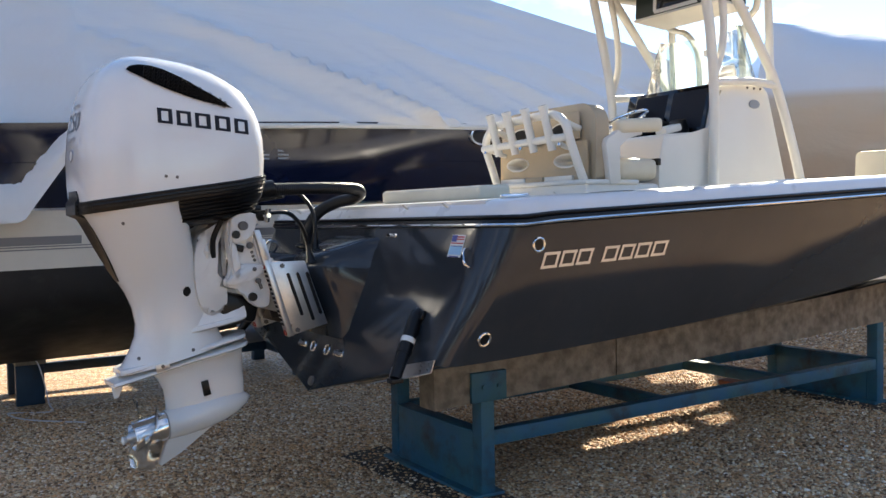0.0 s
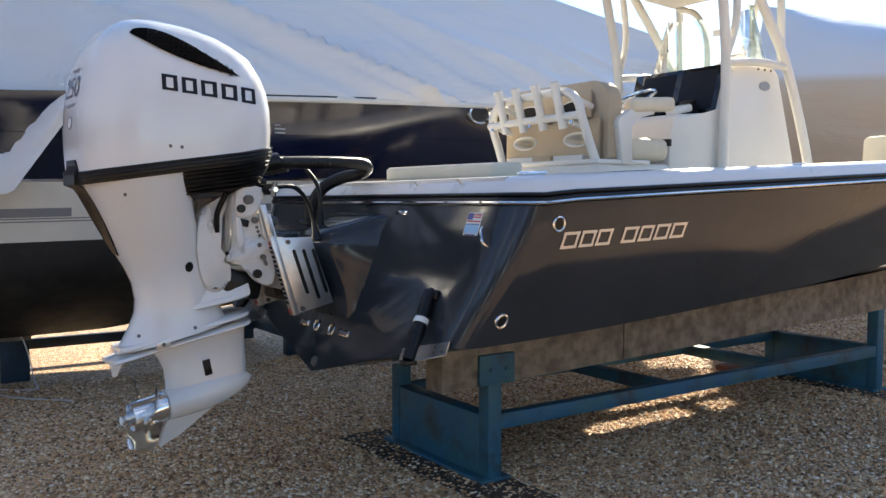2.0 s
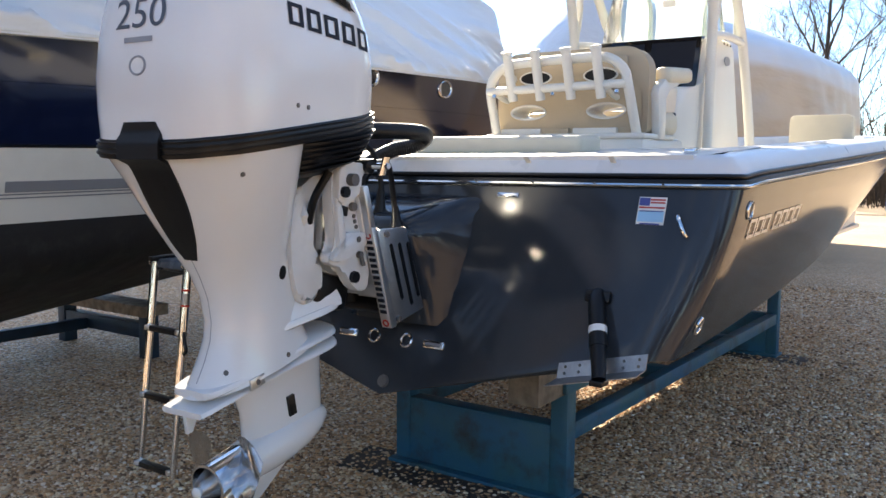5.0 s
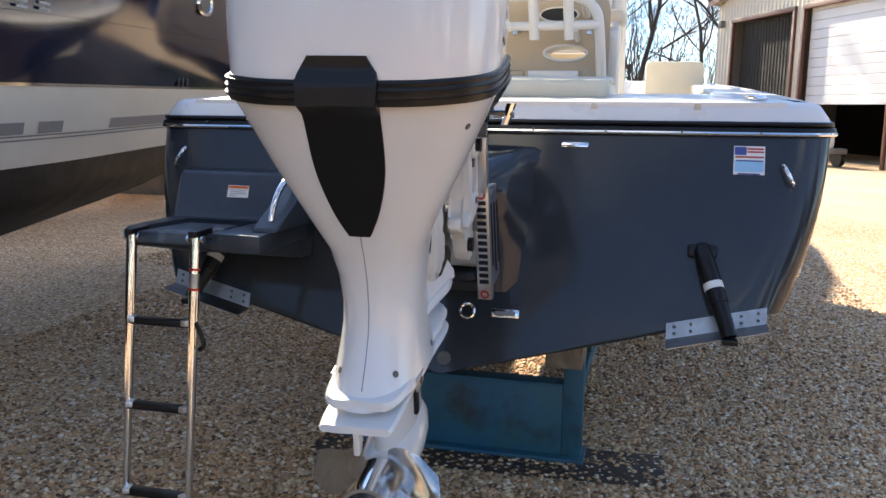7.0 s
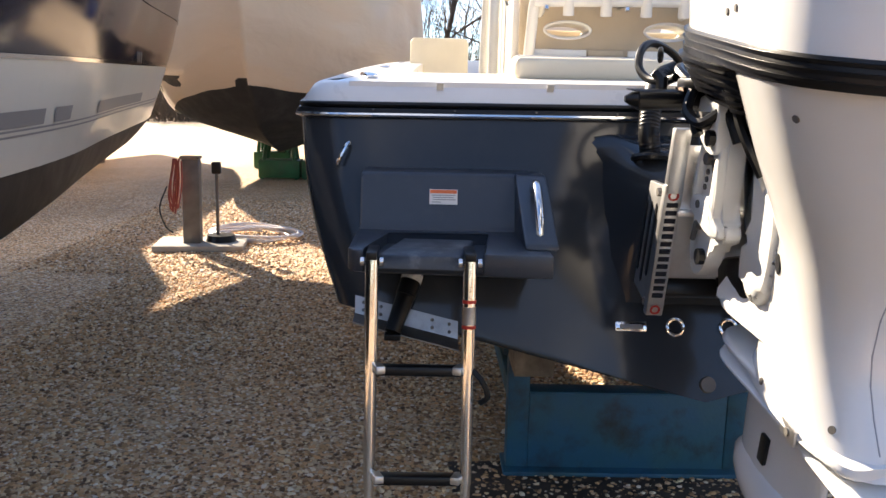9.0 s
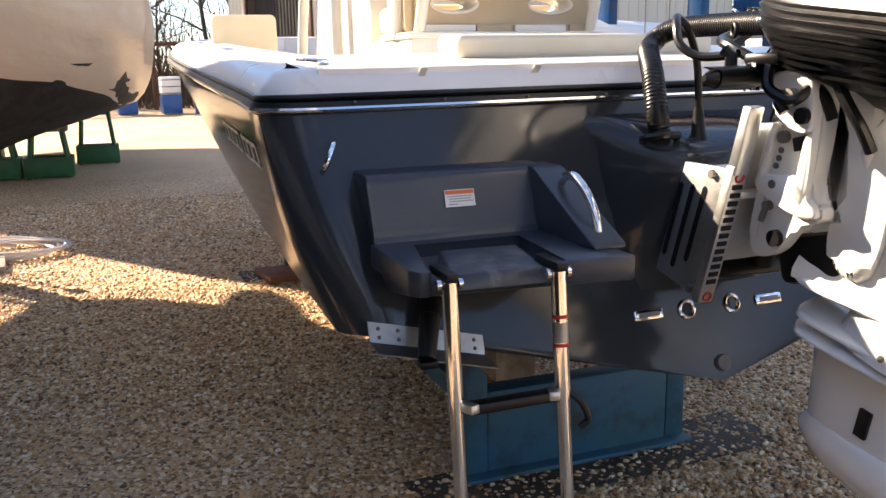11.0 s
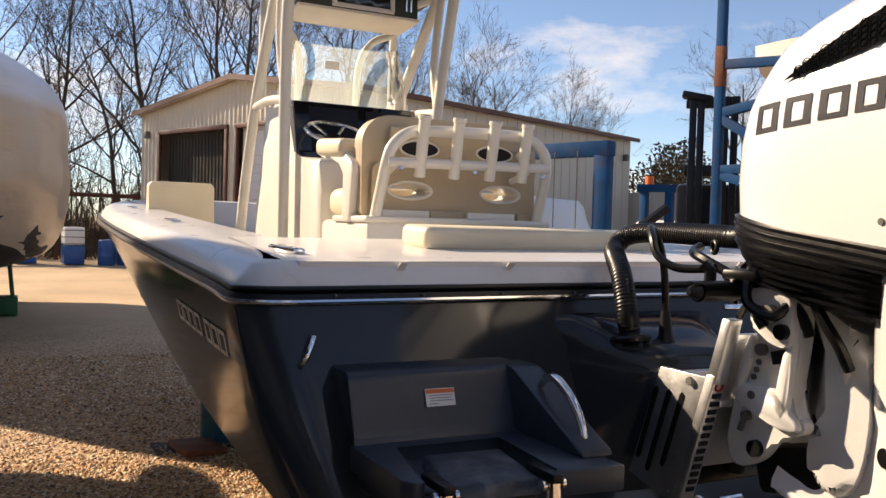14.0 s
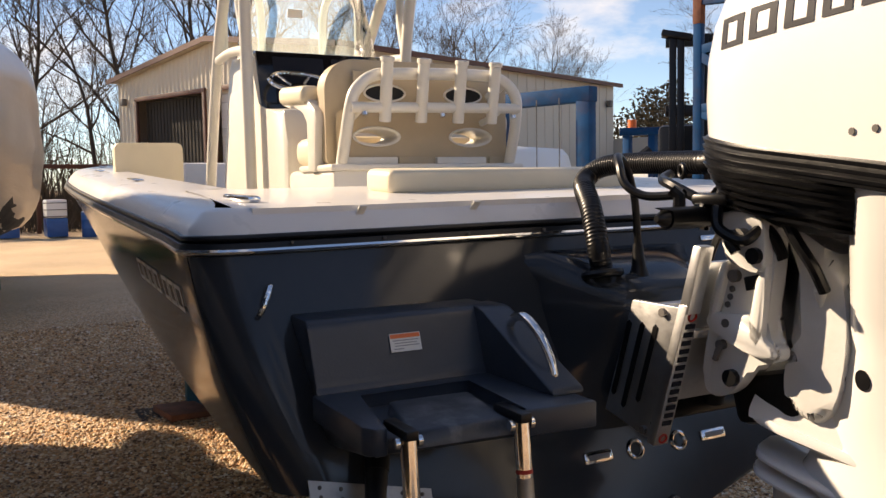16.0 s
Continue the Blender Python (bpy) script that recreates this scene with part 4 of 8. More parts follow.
        for dx in (0, 0.058):
            hit = ct.ray_cast(Vector((-1.125 + dx, s * 1.5, 1.70 + 0.012)), Vector((0, -s, 0)))
            bm = B()
            cyl(bm, hit[0] - hit[1] * 0.004, hit[0] + hit[1] * 0.003, 0.008, seg=10)
            part("cowl_screw", bm, M_STEELGREY, cowl)
    # power figure, bars and a round badge on the stern
    cu = bpy.data.curves.new("power_figure", "FONT")
    cu.body = "250"
    cu.size = 0.138
    cu.extrude = 0.0
    cu.align_x = "CENTER"
    tmp = new("tmp", cu)
    me = bpy.data.meshes.new_from_object(tmp.evaluated_get(bpy.context.evaluated_depsgraph_get()))
    bpy.data.objects.remove(tmp)
    bpy.data.curves.remove(cu)
    bm = B()
    bm.from_mesh(me)
    bpy.data.meshes.remove(me)
    uu, way = Vector((0, -1, 0)), Vector((1, 0, 0))
    cc = Vector((-1.45, MY, 1.935))
    bmesh.ops.subdivide_edges(bm, edges=bm.edges, cuts=1)
    for v in bm.verts:
        p = cc + uu * v.co.x + Vector((0, 0, v.co.y))
        hit = ct.ray_cast(p - way * 1.5, way)
        v.co = (hit[0] if hit[0] else p) - way * 0.003
    part("power_figure", bm, M_INKDARK, cowl, "grey printed figure 250", smooth=False)
    for (dy, dz, w, h) in ((0, -0.040, 0.115, 0.018), (0, 0.125, 0.10, 0.016)):
        bm = B()
        decal(bm, ct, cc + Vector((0, 0, dz)), uu, (0, 0, 1), rect(w, h, 3), way, 0.003)
        part("badge_bar", bm, M_INKGREY, cowl, smooth=False)
    hit = ct.ray_cast(cc + Vector((0, 0, -0.125)) - way * 1.5, way)
    if hit[0]:
        bm = B()
        torus(bm, hit[0] - way * 0.001, hit[1], 0.030, 0.004, 22, 6)
        o = part("round_badge", bm, M_INKGREY, cowl, "round grey badge")
        bm = B()
        cyl(bm, hit[0] - hit[1] * 0.002, hit[0] + hit[1] * 0.002, 0.026, seg=20)
        part("badge_face", bm, M_LABEL, o)
    # black seam band
    def band(z0, z1, grow, xf):
        r = []
        for z, g in ((z0, grow * 0.6), (z0 + (z1 - z0) * 0.25, grow), (z0 + (z1 - z0) * 0.75, grow), (z1, grow * 0.5)):
            r.append(superring(-1.49 - g, xf + g, 0.315 + g, tz(z), 3.6, 56, MY, 0.16))
        return r
    bm = ring_mesh(B(), band(1.575, 1.632, 0.008, -0.545))
    part("seam_band", bm, M_BLACK, mo, "black rubber seam band", angle=50)
    for k in range(3):
        bm = ring_mesh(B(), [superring(-1.49 - 0.011, -0.545 + 0.011, 0.326, tz(1.585 + 0.017 * k), 3.6, 56, MY, 0.16), superring(-1.503, -0.532, 0.328, tz(1.592 + 0.017 * k), 3.6, 56, MY, 0.16)])
        part("seam_rib", bm, M_BLACK, mo)
    # black lower tray ahead of the leg, ribbed
    bm = ring_mesh(B(), [superring(-1.05, -0.60, 0.17, tz(1.44), 3.0, 40, MY, 0.1), superring(-1.09, -0.59, 0.25, tz(1.475), 3.2, 40, MY, 0.12), superring(-1.12, -0.56, 0.285, tz(1.53), 3.5, 40, MY, 0.14), superring(-1.14, -0.548, 0.305, tz(1.582), 3.5, 40, MY, 0.15)])
    tray = part("lower_tray", bm, M_BLACK, mo, "black engine tray", angle=50)
    for k in range(6):
        z = 1.468 + 0.0185 * k
        w = 0.246 + 0.0105 * k
        bm = ring_mesh(B(), [superring(-1.09 - 0.009 * k, -0.588 + 0.0075 * k, w + 0.009, tz(z), 3.2, 40, MY, 0.12), superring(-1.09 - 0.009 * k, -0.584 + 0.0075 * k, w + 0.012, tz(z + 0.008), 3.2, 40, MY, 0.12)])
        part("tray_rib", bm, M_BLACK, tray)
    # leg
    leg_s = [(1.578, -1.480, -0.93, 0.305), (1.50, -1.428, -0.925, 0.272), (1.40, -1.365, -0.91, 0.225), (1.30, -1.305, -0.885, 0.175), (1.20, -1.248, -0.86, 0.135), (1.12, -1.213, -0.83, 0.114), (1.04, -1.198, -0.80, 0.104),
             (0.98, -1.205, -0.79, 0.103), (0.92, -1.235, -0.77, 0.108), (0.87, -1.27, -0.75, 0.114), (0.825, -1.31, -0.72, 0.122)]
    bm = ring_mesh(B(), [superring(xa, xf, w, tz(z), 2.7 if z > 1.25 else 2.3, 48, MY, -0.05 if z < 1.2 else 0.05) for z, xa, xf, w in leg_s])
    leg = part("leg", bm, M_MOTOR, mo, "white leg of the motor", angle=60)
    lt = bvh_of(leg)
    # black strip down the stern
    bm = B()
    grid = []
    for i in range(22):
        f = i / 21
        z = 1.628 - 0.378 * f
        w = 0.088 - 0.012 * f if f < 0.55 else max(0.0, 0.081 - 0.055 * ((f - 0.55) / 0.45) ** 1.7)
        if f < 0.12:
            w = 0.062 + 0.22 * f
        row = []
        for k in range(9):
            y = MY + w * (-1 + k / 4)
            tree = ct if z > 1.585 else lt
            hit = tree.ray_cast(Vector((-3, y, z)), Vector((1, 0, 0)))
            x = hit[0].x if hit[0] else -1.48
            if 1.51 < z < 1.585:
                x = -1.505
            row.append(bm.verts.new((x - 0.007, y, z)))
        grid.append(row)
    for i in range(21):
        for k in range(8):
            bm.faces.new((grid[i][k], grid[i][k + 1], grid[i + 1][k + 1], grid[i + 1][k]))
    ex = bmesh.ops.extrude_face_region(bm, geom=bm.faces[:])
    bmesh.ops.translate(bm, vec=(0.03, 0, 0), verts=[g for g in ex["geom"] if isinstance(g, bmesh.types.BMVert)])
    part("stern_strip", bm, M_BLACK, mo, "matt black strip down the stern of the motor", angle=50)
    # mould line down the leg
    bm = B()
    pts = []
    for i in range(30):
        z = 1.25 - 0.40 * i / 29
        hit = lt.ray_cast(Vector((-3, MY, z)), Vector((1, 0, 0)))
        if hit[0]:
            pts.append(hit[0] + Vector((0.0012, 0, 0)))
    tube(bm, pts, 0.0022, 5)
    part("mould_line", bm, M_INKGREY, leg)
    for (x, z, r, s) in ((-0.955, 1.19, 0.024, -1), (-0.955, 1.19, 0.024, 1), (-1.33, 1.487, 0.008, -1), (-1.33, 1.487, 0.008, 1), (-1.21, 0.885, 0.009, -1), (-0.93, 0.905, 0.009, -1), (-1.21, 0.885, 0.009, 1), (-0.93, 0.905, 0.009, 1)):
        hit = lt.ray_cast(Vector((x, s * 1.0, z)), Vector((0, -s, 0)))
        if hit[0]:
            bm = B()
            cyl(bm, hit[0] - hit[1] * 0.006, hit[0] + hit[1] * 0.0025, r, seg=16)
            part("leg_plug", bm, M_BLACK if r > 0.02 else M_STEELGREY, leg)
    # spray fin and cavitation plate
    def plan_plate(name, z0, outline, th, taper=1.0, material=M_MOTOR):
        b2 = B()
        pts = [(x, w) for x, w in outline]
        sm = [(p.x, p.y) for p in smooth_line([(x, w, 0) for x, w in pts], 4)]
        loop = [(x, MY + w) for x, w in sm] + [(x, MY - w) for x, w in sm[::-1] if w > 0.001]
        rr = []
        for dz, sc in ((-th, 0.9), (-th * 0.5, 1.0), (0, 1.0), (th * 0.6, 0.93)):
            rr.append([(x, MY + (y - MY) * sc, z0 + dz + 0.19 * (x + 1.2)) for x, y in loop])
        ring_mesh(b2, rr)
        return part(name, b2, material, mo, angle=45)
    plan_plate("spray_fin", 0.945, [(-1.18, 0.03), (-1.10, 0.080), (-0.98, 0.100), (-0.85, 0.120), (-0.74, 0.136), (-0.67, 0.125), (-0.635, 0.08), (-0.63, 0.0)], 0.018)
    # wedge shoulders that rise from the fin into the leg
    for s in (-1, 1):
        bm = B()
        rr = []
        for f in range(7):
            t = f / 6
            x = -1.06 + 0.40 * t
            w = 0.080 + 0.054 * t ** 1.1
            zf = 0.955 + 0.19 * (x + 1.2)
            rr.append([(x, MY + s * 0.02, zf - 0.02), (x, MY + s * w, zf - 0.012), (x, MY + s * w * 0.98, zf + 0.010), (x, MY + s * (w * 0.80 - 0.01 * t), zf + 0.09 - 0.03 * t), (x, MY + s * (0.085 - 0.02 * t), zf + 0.16 - 0.06 * t), (x, MY + s * 0.02, zf + 0.18 - 0.06 * t)])
        ring_mesh(bm, rr)
        part("fin_shoulder", bm, M_MOTOR, mo, angle=50)
    plan_plate("cavitation_plate", 0.80, [(-1.345, 0.0), (-1.345, 0.075), (-1.32, 0.097), (-1.10, 0.105), (-0.90, 0.115), (-0.76, 0.125), (-0.68, 0.120), (-0.635, 0.08), (-0.62, 0.0)], 0.012)
    plan_plate("splash_plate", 0.845, [(-1.30, 0.0), (-1.29, 0.09), (-1.10, 0.115), (-0.90, 0.115), (-0.76, 0.122), (-0.66, 0.105), (-0.62, 0.0)], 0.014)
    bm = B()
    prism(bm, [(-1.34, 0.775), (-1.26, 0.785), (-1.30, 0.70), (-1.325, 0.695)], MY - 0.008, MY + 0.008, 0.004)
    part("trim_fin", bm, M_MOTOR, mo)
    # strut, torpedo and skeg
    st = [(0.80, -1.14, -0.635, 0.07), (0.74, -1.09, -0.635, 0.060), (0.68, -1.06, -0.635, 0.054), (0.60, -1.05, -0.63, 0.055), (0.54, -1.05, -0.63, 0.06)]
    bm = ring_mesh(B(), [superring(xa, xf, w, tz(z), 1.9, 36, MY) for z, xa, xf, w in st])
    part("strut", bm, M_MOTOR, mo, angle=60)
    def axis(x, r, k, n=28, z0=0.505):
        a = 2 * math.pi * k / n
        return (x + 0.19 * r * -math.sin(a) * 0.6, MY + r * math.cos(a), z0 + 0.19 * (x + 1.2) + r * math.sin(a))
    prof = [(-1.05, 0.072), (-0.95, 0.082), (-0.85, 0.085), (-0.76, 0.078), (-0.69, 0.062), (-0.63, 0.036), (-0.60, 0.008)]
    bm = ring_mesh(B(), [[axis(x, r, k) for k in range(28)] for x, r in prof])
    part("gearcase", bm, M_MOTOR, mo, "white torpedo gearcase", angle=60)
    bm = B()
    prism(bm, [(-1.02, 0.50), (-0.72, 0.57), (-0.76, 0.52), (-0.98, 0.385), (-1.085, 0.335), (-1.10, 0.35), (-1.06, 0.44)], MY - 0.014, MY + 0.014, 0.009)
    part("skeg", bm, M_MOTOR, mo)
    for s in (-1, 1):
        bm = B()
        box(bm, (-0.85, MY + s * 0.058, 0.70), (0.035, 0.012, 0.075), (0, -11, 0), 0.002)
        part("water_inlet", bm, M_BLACK, mo, "black water inlet grille")
        bm = B()
        box(bm, (-1.10, MY + s * 0.117, 0.842), (0.075, 0.008, 0.038), (0, -11, 0), 0.002)
        o = part("anode_plate", bm, M_ALU, mo, "small metal anode plate")
        bm = B()
        cyl(bm, (-1.10, MY + s * 0.118, 0.842), (-1.10, MY + s * 0.124, 0.842), 0.010, seg=10)
        part("anode_bolt", bm, M_STEELGREY, o)
    # propeller
    bm = ring_mesh(B(), [[axis(x, r, k) for k in range(28)] for x, r in ((-1.052, 0.066), (-1.07, 0.070), (-1.15, 0.070), (-1.235, 0.076), (-1.235, 0.066), (-1.16, 0.058))], caps=False)
    prop = part("propeller_hub", bm, M_CHROME, mo, "polished stainless propeller", angle=50)
    bm = ring_mesh(B(), [[axis(x, r, k, 20) for k in range(20)] for x, r in ((-1.12, 0.055), (-1.15, 0.050), (-1.20, 0.026), (-1.25, 0.024), (-1.265, 0.014))])
    part("propeller_nut", bm, M_ALU, prop)
    bm = ring_mesh(B(), [[axis(x, r, k, 20) for k in range(20)] for x, r in ((-1.262, 0.012), (-1.285, 0.022), (-1.29, 0.018), (-1.295, 0.004))])
    part("shaft_cap", bm, M_MOTOR, prop)
    for b in range(3):
        bm = B()
        grid = []
        a0 = radians(28 + 120 * b)
        for i in range(8):
            t = i / 7
            r = 0.062 + 0.135 * t
            half = radians(30 + 24 * math.sin(math.pi * min(1, t * 0.9)) - 26 * t ** 3)
            row = []
            for k in range(9):
                u = -1 + k / 4
                a = a0 + half * u + 0.35 * t
                x = -1.135 - 0.055 * u * (1 - 0.35 * t) - 0.05 * t
                zc = 0.505 + 0.19 * (x + 1.2)
                row.append(bm.verts.new((x, MY + r * math.cos(a), zc + r * math.sin(a))))
            grid.append(row)
        for i in range(7):
            for k in range(8):
                bm.faces.new((grid[i][k], grid[i][k + 1], grid[i + 1][k + 1], grid[i + 1][k]))
        bmesh.ops.solidify(bm, geom=bm.faces[:], thickness=0.005)
        part("propeller_blade", bm, M_CHROME, prop)
    # swivel and clamp brackets, white castings
    clamp = [(-0.598, 1.544), (-0.621, 1.562), (-0.690, 1.564), (-0.734, 1.554), (-0.760, 1.528), (-0.763, 1.438), (-0.743, 1.267), (-0.776, 1.239), (-0.772, 1.207), (-0.700, 1.180),
             (-0.647, 1.117), (-0.585, 1.085), (-0.545, 1.120), (-0.567, 1.263), (-0.615, 1.431), (-0.641, 1.445), (-0.637, 1.496), (-0.601, 1.500)]
    swivel = [(-0.70, 1.535), (-0.770, 1.521), (-0.835, 1.485), (-0.885, 1.440), (-0.910, 1.33), (-0.905, 1.20), (-0.880, 1.11), (-0.830, 1.06), (-0.770, 1.08), (-0.750, 1.14), (-0.760, 1.215),
              (-0.790, 1.240), (-0.772, 1.262), (-0.770, 1.330), (-0.785, 1.400), (-0.795, 1.440), (-0.780, 1.475), (-0.72, 1.50)]

    def cast(outline, ya, yb, bev, n=3):
        b2 = B()
        return prism(b2, [(p.x, p.y) for p in smooth_line([(u, w, 0) for u, w in outline + outline[:1]], n)[:-1]], min(ya, yb), max(ya, yb), bev)

    for s in (-1, 1):
        y0, y1, y2 = MY + s * 0.128, MY + s * 0.172, MY + s * 0.192
        br = part("clamp_bracket", cast(clamp, y0, y1, 0.010, 4), M_MOTORBRK, mo, "white cast clamp bracket", angle=50)
        # raised rims round the shallow pocket
        rims = [[(-0.602, 1.540), (-0.625, 1.558), (-0.690, 1.560), (-0.732, 1.550), (-0.755, 1.525), (-0.755, 1.435), (-0.735, 1.418), (-0.690, 1.428), (-0.640, 1.450), (-0.640, 1.494)],
                [(-0.757, 1.440), (-0.734, 1.425), (-0.712, 1.325), (-0.700, 1.262), (-0.725, 1.240), (-0.740, 1.262)],
                [(-0.738, 1.262), (-0.770, 1.236), (-0.766, 1.212), (-0.690, 1.222), (-0.590, 1.262), (-0.572, 1.280), (-0.588, 1.306), (-0.640, 1.304), (-0.704, 1.312)],
                [(-0.618, 1.432), (-0.636, 1.428), (-0.596, 1.290), (-0.576, 1.290)]]
        for k, o in enumerate(rims):
            part("bracket_rim", cast(o, y1 - s * 0.004, y2 + s * (0.012 if k == 0 else 0.0), 0.007), M_MOTORBRK, br, angle=50)
        bm = B()
        box(bm, (-0.706, y1 + s * 0.006, 1.390), (0.044, 0.012, 0.034), (0, 14, 0), 0.003)
        part("bracket_tag", bm, M_BLACK, br)
        for x, z, q in ((-0.652, 1.402, 0.016), (-0.640, 1.368, 0.008), (-0.634, 1.348, 0.008), (-0.626, 1.328, 0.008), (-0.636, 1.284, 0.011), (-0.735, 1.458, 0.020), (-0.612, 1.225, 0.013), (-0.643, 1.146, 0.022)):
            bm = B()
            up_ = y2 + s * 0.012 if z > 1.44 else y1
            if 1.27 < z < 1.29:
                up_ = y2
            cyl(bm, (x, up_ - s * 0.004, z), (x, up_ + s * (0.016 if q > 0.012 else 0.004), z), q, seg=10)
            part("bracket_bolt", bm, M_STEELGREY if q < 0.02 else M_BLACK, br)
        bm = B()
        tube(bm, [(-0.612, y1 + s * 0.012, 1.225), (-0.598, y1 + s * 0.014, 1.185)], 0.008, 8)
        part("lock_lever", bm, M_STEELGREY, br)
        sw = part("swivel_bracket", cast(swivel, MY + s * 0.02, MY + s * 0.118, 0.026), M_MOTORBRK, mo, "white cast swivel bracket", angle=60)
        bm = B()
        tube(bm, [(-0.845, MY + s * 0.114, 1.41), (-0.848, MY + s * 0.120, 1.375), (-0.845, MY + s * 0.114, 1.34)], [0.006, 0.016, 0.006], 12)
        part("cast_boss", bm, M_MOTORBRK, sw)
    bm = B()
    tube(bm, [(-0.80, MY, 1.50), (-0.81, MY, 1.25), (-0.82, MY, 1.02)], 0.055, 18)
    part("swivel_tube", bm, M_MOTORBRK, mo)
    bm = B()
    cyl(bm, (-0.70, MY - 0.23, 1.50), (-0.70, MY + 0.23, 1.50), 0.022, seg=14)
    part("tilt_tube", bm, M_STEELGREY, mo)
    bm = B()
    box(bm, (-0.68, MY, 1.09), (0.20, 0.22, 0.13), (0, 14, 0), 0.025)
    part("tilt_pump", bm, M_BLACK, mo, "black tilt pump between the brackets")
    # steering cylinder and linkage
    bm = B()
    cyl(bm, (-0.60, MY - 0.22, 1.548), (-0.60, MY + 0.36, 1.548), 0.027, seg=16)
    st_ = part("steering_cylinder", bm, M_BLACK, mo, "black hydraulic steering cylinder")
    bm = B()
    tube(bm, [(-0.60, MY + 0.355, 1.548), (-0.60, MY + 0.375, 1.548), (-0.60, MY + 0.392, 1.548)], [0.022, 0.018, 0.008], 14)
    part("cylinder_cap", bm, M_BLACK, st_)
    bm = B()
    cyl(bm, (-0.60, MY - 0.30, 1.548), (-0.60, MY - 0.21, 1.548), 0.012, seg=10)
    part("cylinder_rod", bm, M_CHROME, st_)
    for c, q in (((-0.615, MY + 0.16, 1.590), (0.10, 0.14, 0.030)), ((-0.63, MY + 0.02, 1.592), (0.16, 0.05, 0.032)), ((-0.63, MY - 0.10, 1.585), (0.14, 0.05, 0.035))):
        bm = B()
        box(bm, c, q, (0, 0, 8), 0.010)
        part("steering_arm", bm, M_BLACK, st_)
    for y in (0.13, 0.27):
        bm = B()
        tube(bm, [(-0.575, y, 1.57), (-0.575, y, 1.60), (-0.56, y + 0.01, 1.615)], 0.015, 8)
        part("hose_fitting", bm, M_BLACK, st_)
    for y in (-0.27, 0.23):
        bm = B()
        cyl(bm, (-0.60, y, 1.515), (-0.60, y, 1.58), 0.014, seg=8)
        part("linkage_bolt", bm, M_CHROME, st_)
    # intake snout where the rigging tube enters
    bm = B()
    tube(bm, [(-0.72, 0.02, 1.64), (-0.56, 0.01, 1.675), (-0.44, 0.0, 1.69)], [0.065, 0.050, 0.045], 18)
    part("rigging_boot", bm, M_BLACK, mo, "black rigging boot")
    bm = B()
    torus(bm, (-0.60, 0.285, 1.66), (0.4, 1, 0), 0.015, 0.006, 16, 8)
    part("flush_port", bm, M_BLACK, mo)
    # the cowl is fuller than the leg and its seam rises a little to the stern
    for ob in [c for c in mo.children_recursive if c.type == "MESH"]:
        for v in ob.data.vertices:
            x, y, z = v.co
            f = max(0.0, min(1.0, (z - 1.22) / 0.22))
            if x < -0.93 or z > 1.57:
                v.co.y = y * (1 + 0.075 * f * f * (3 - 2 * f))
            g = max(0.0, min(1.0, (z - 1.30) / 0.18)) * max(0.0, min(1.0, (2.00 - z) / 0.35))
            v.co.z = z + 0.044 * g * max(0.0, min(1.0, (-0.75 - x) / 0.70))
            if x < -0.93:
                v.co.x = -0.93 + (x + 0.93) * 0.875
    mo.matrix_basis = Matrix.Translation((-0.712, -0.003, 0)) @ pose(0, 0, 0, 0, 0, 3.0) @ Matrix.Translation((0.70, 0, 0))
    return mo


build_motor()


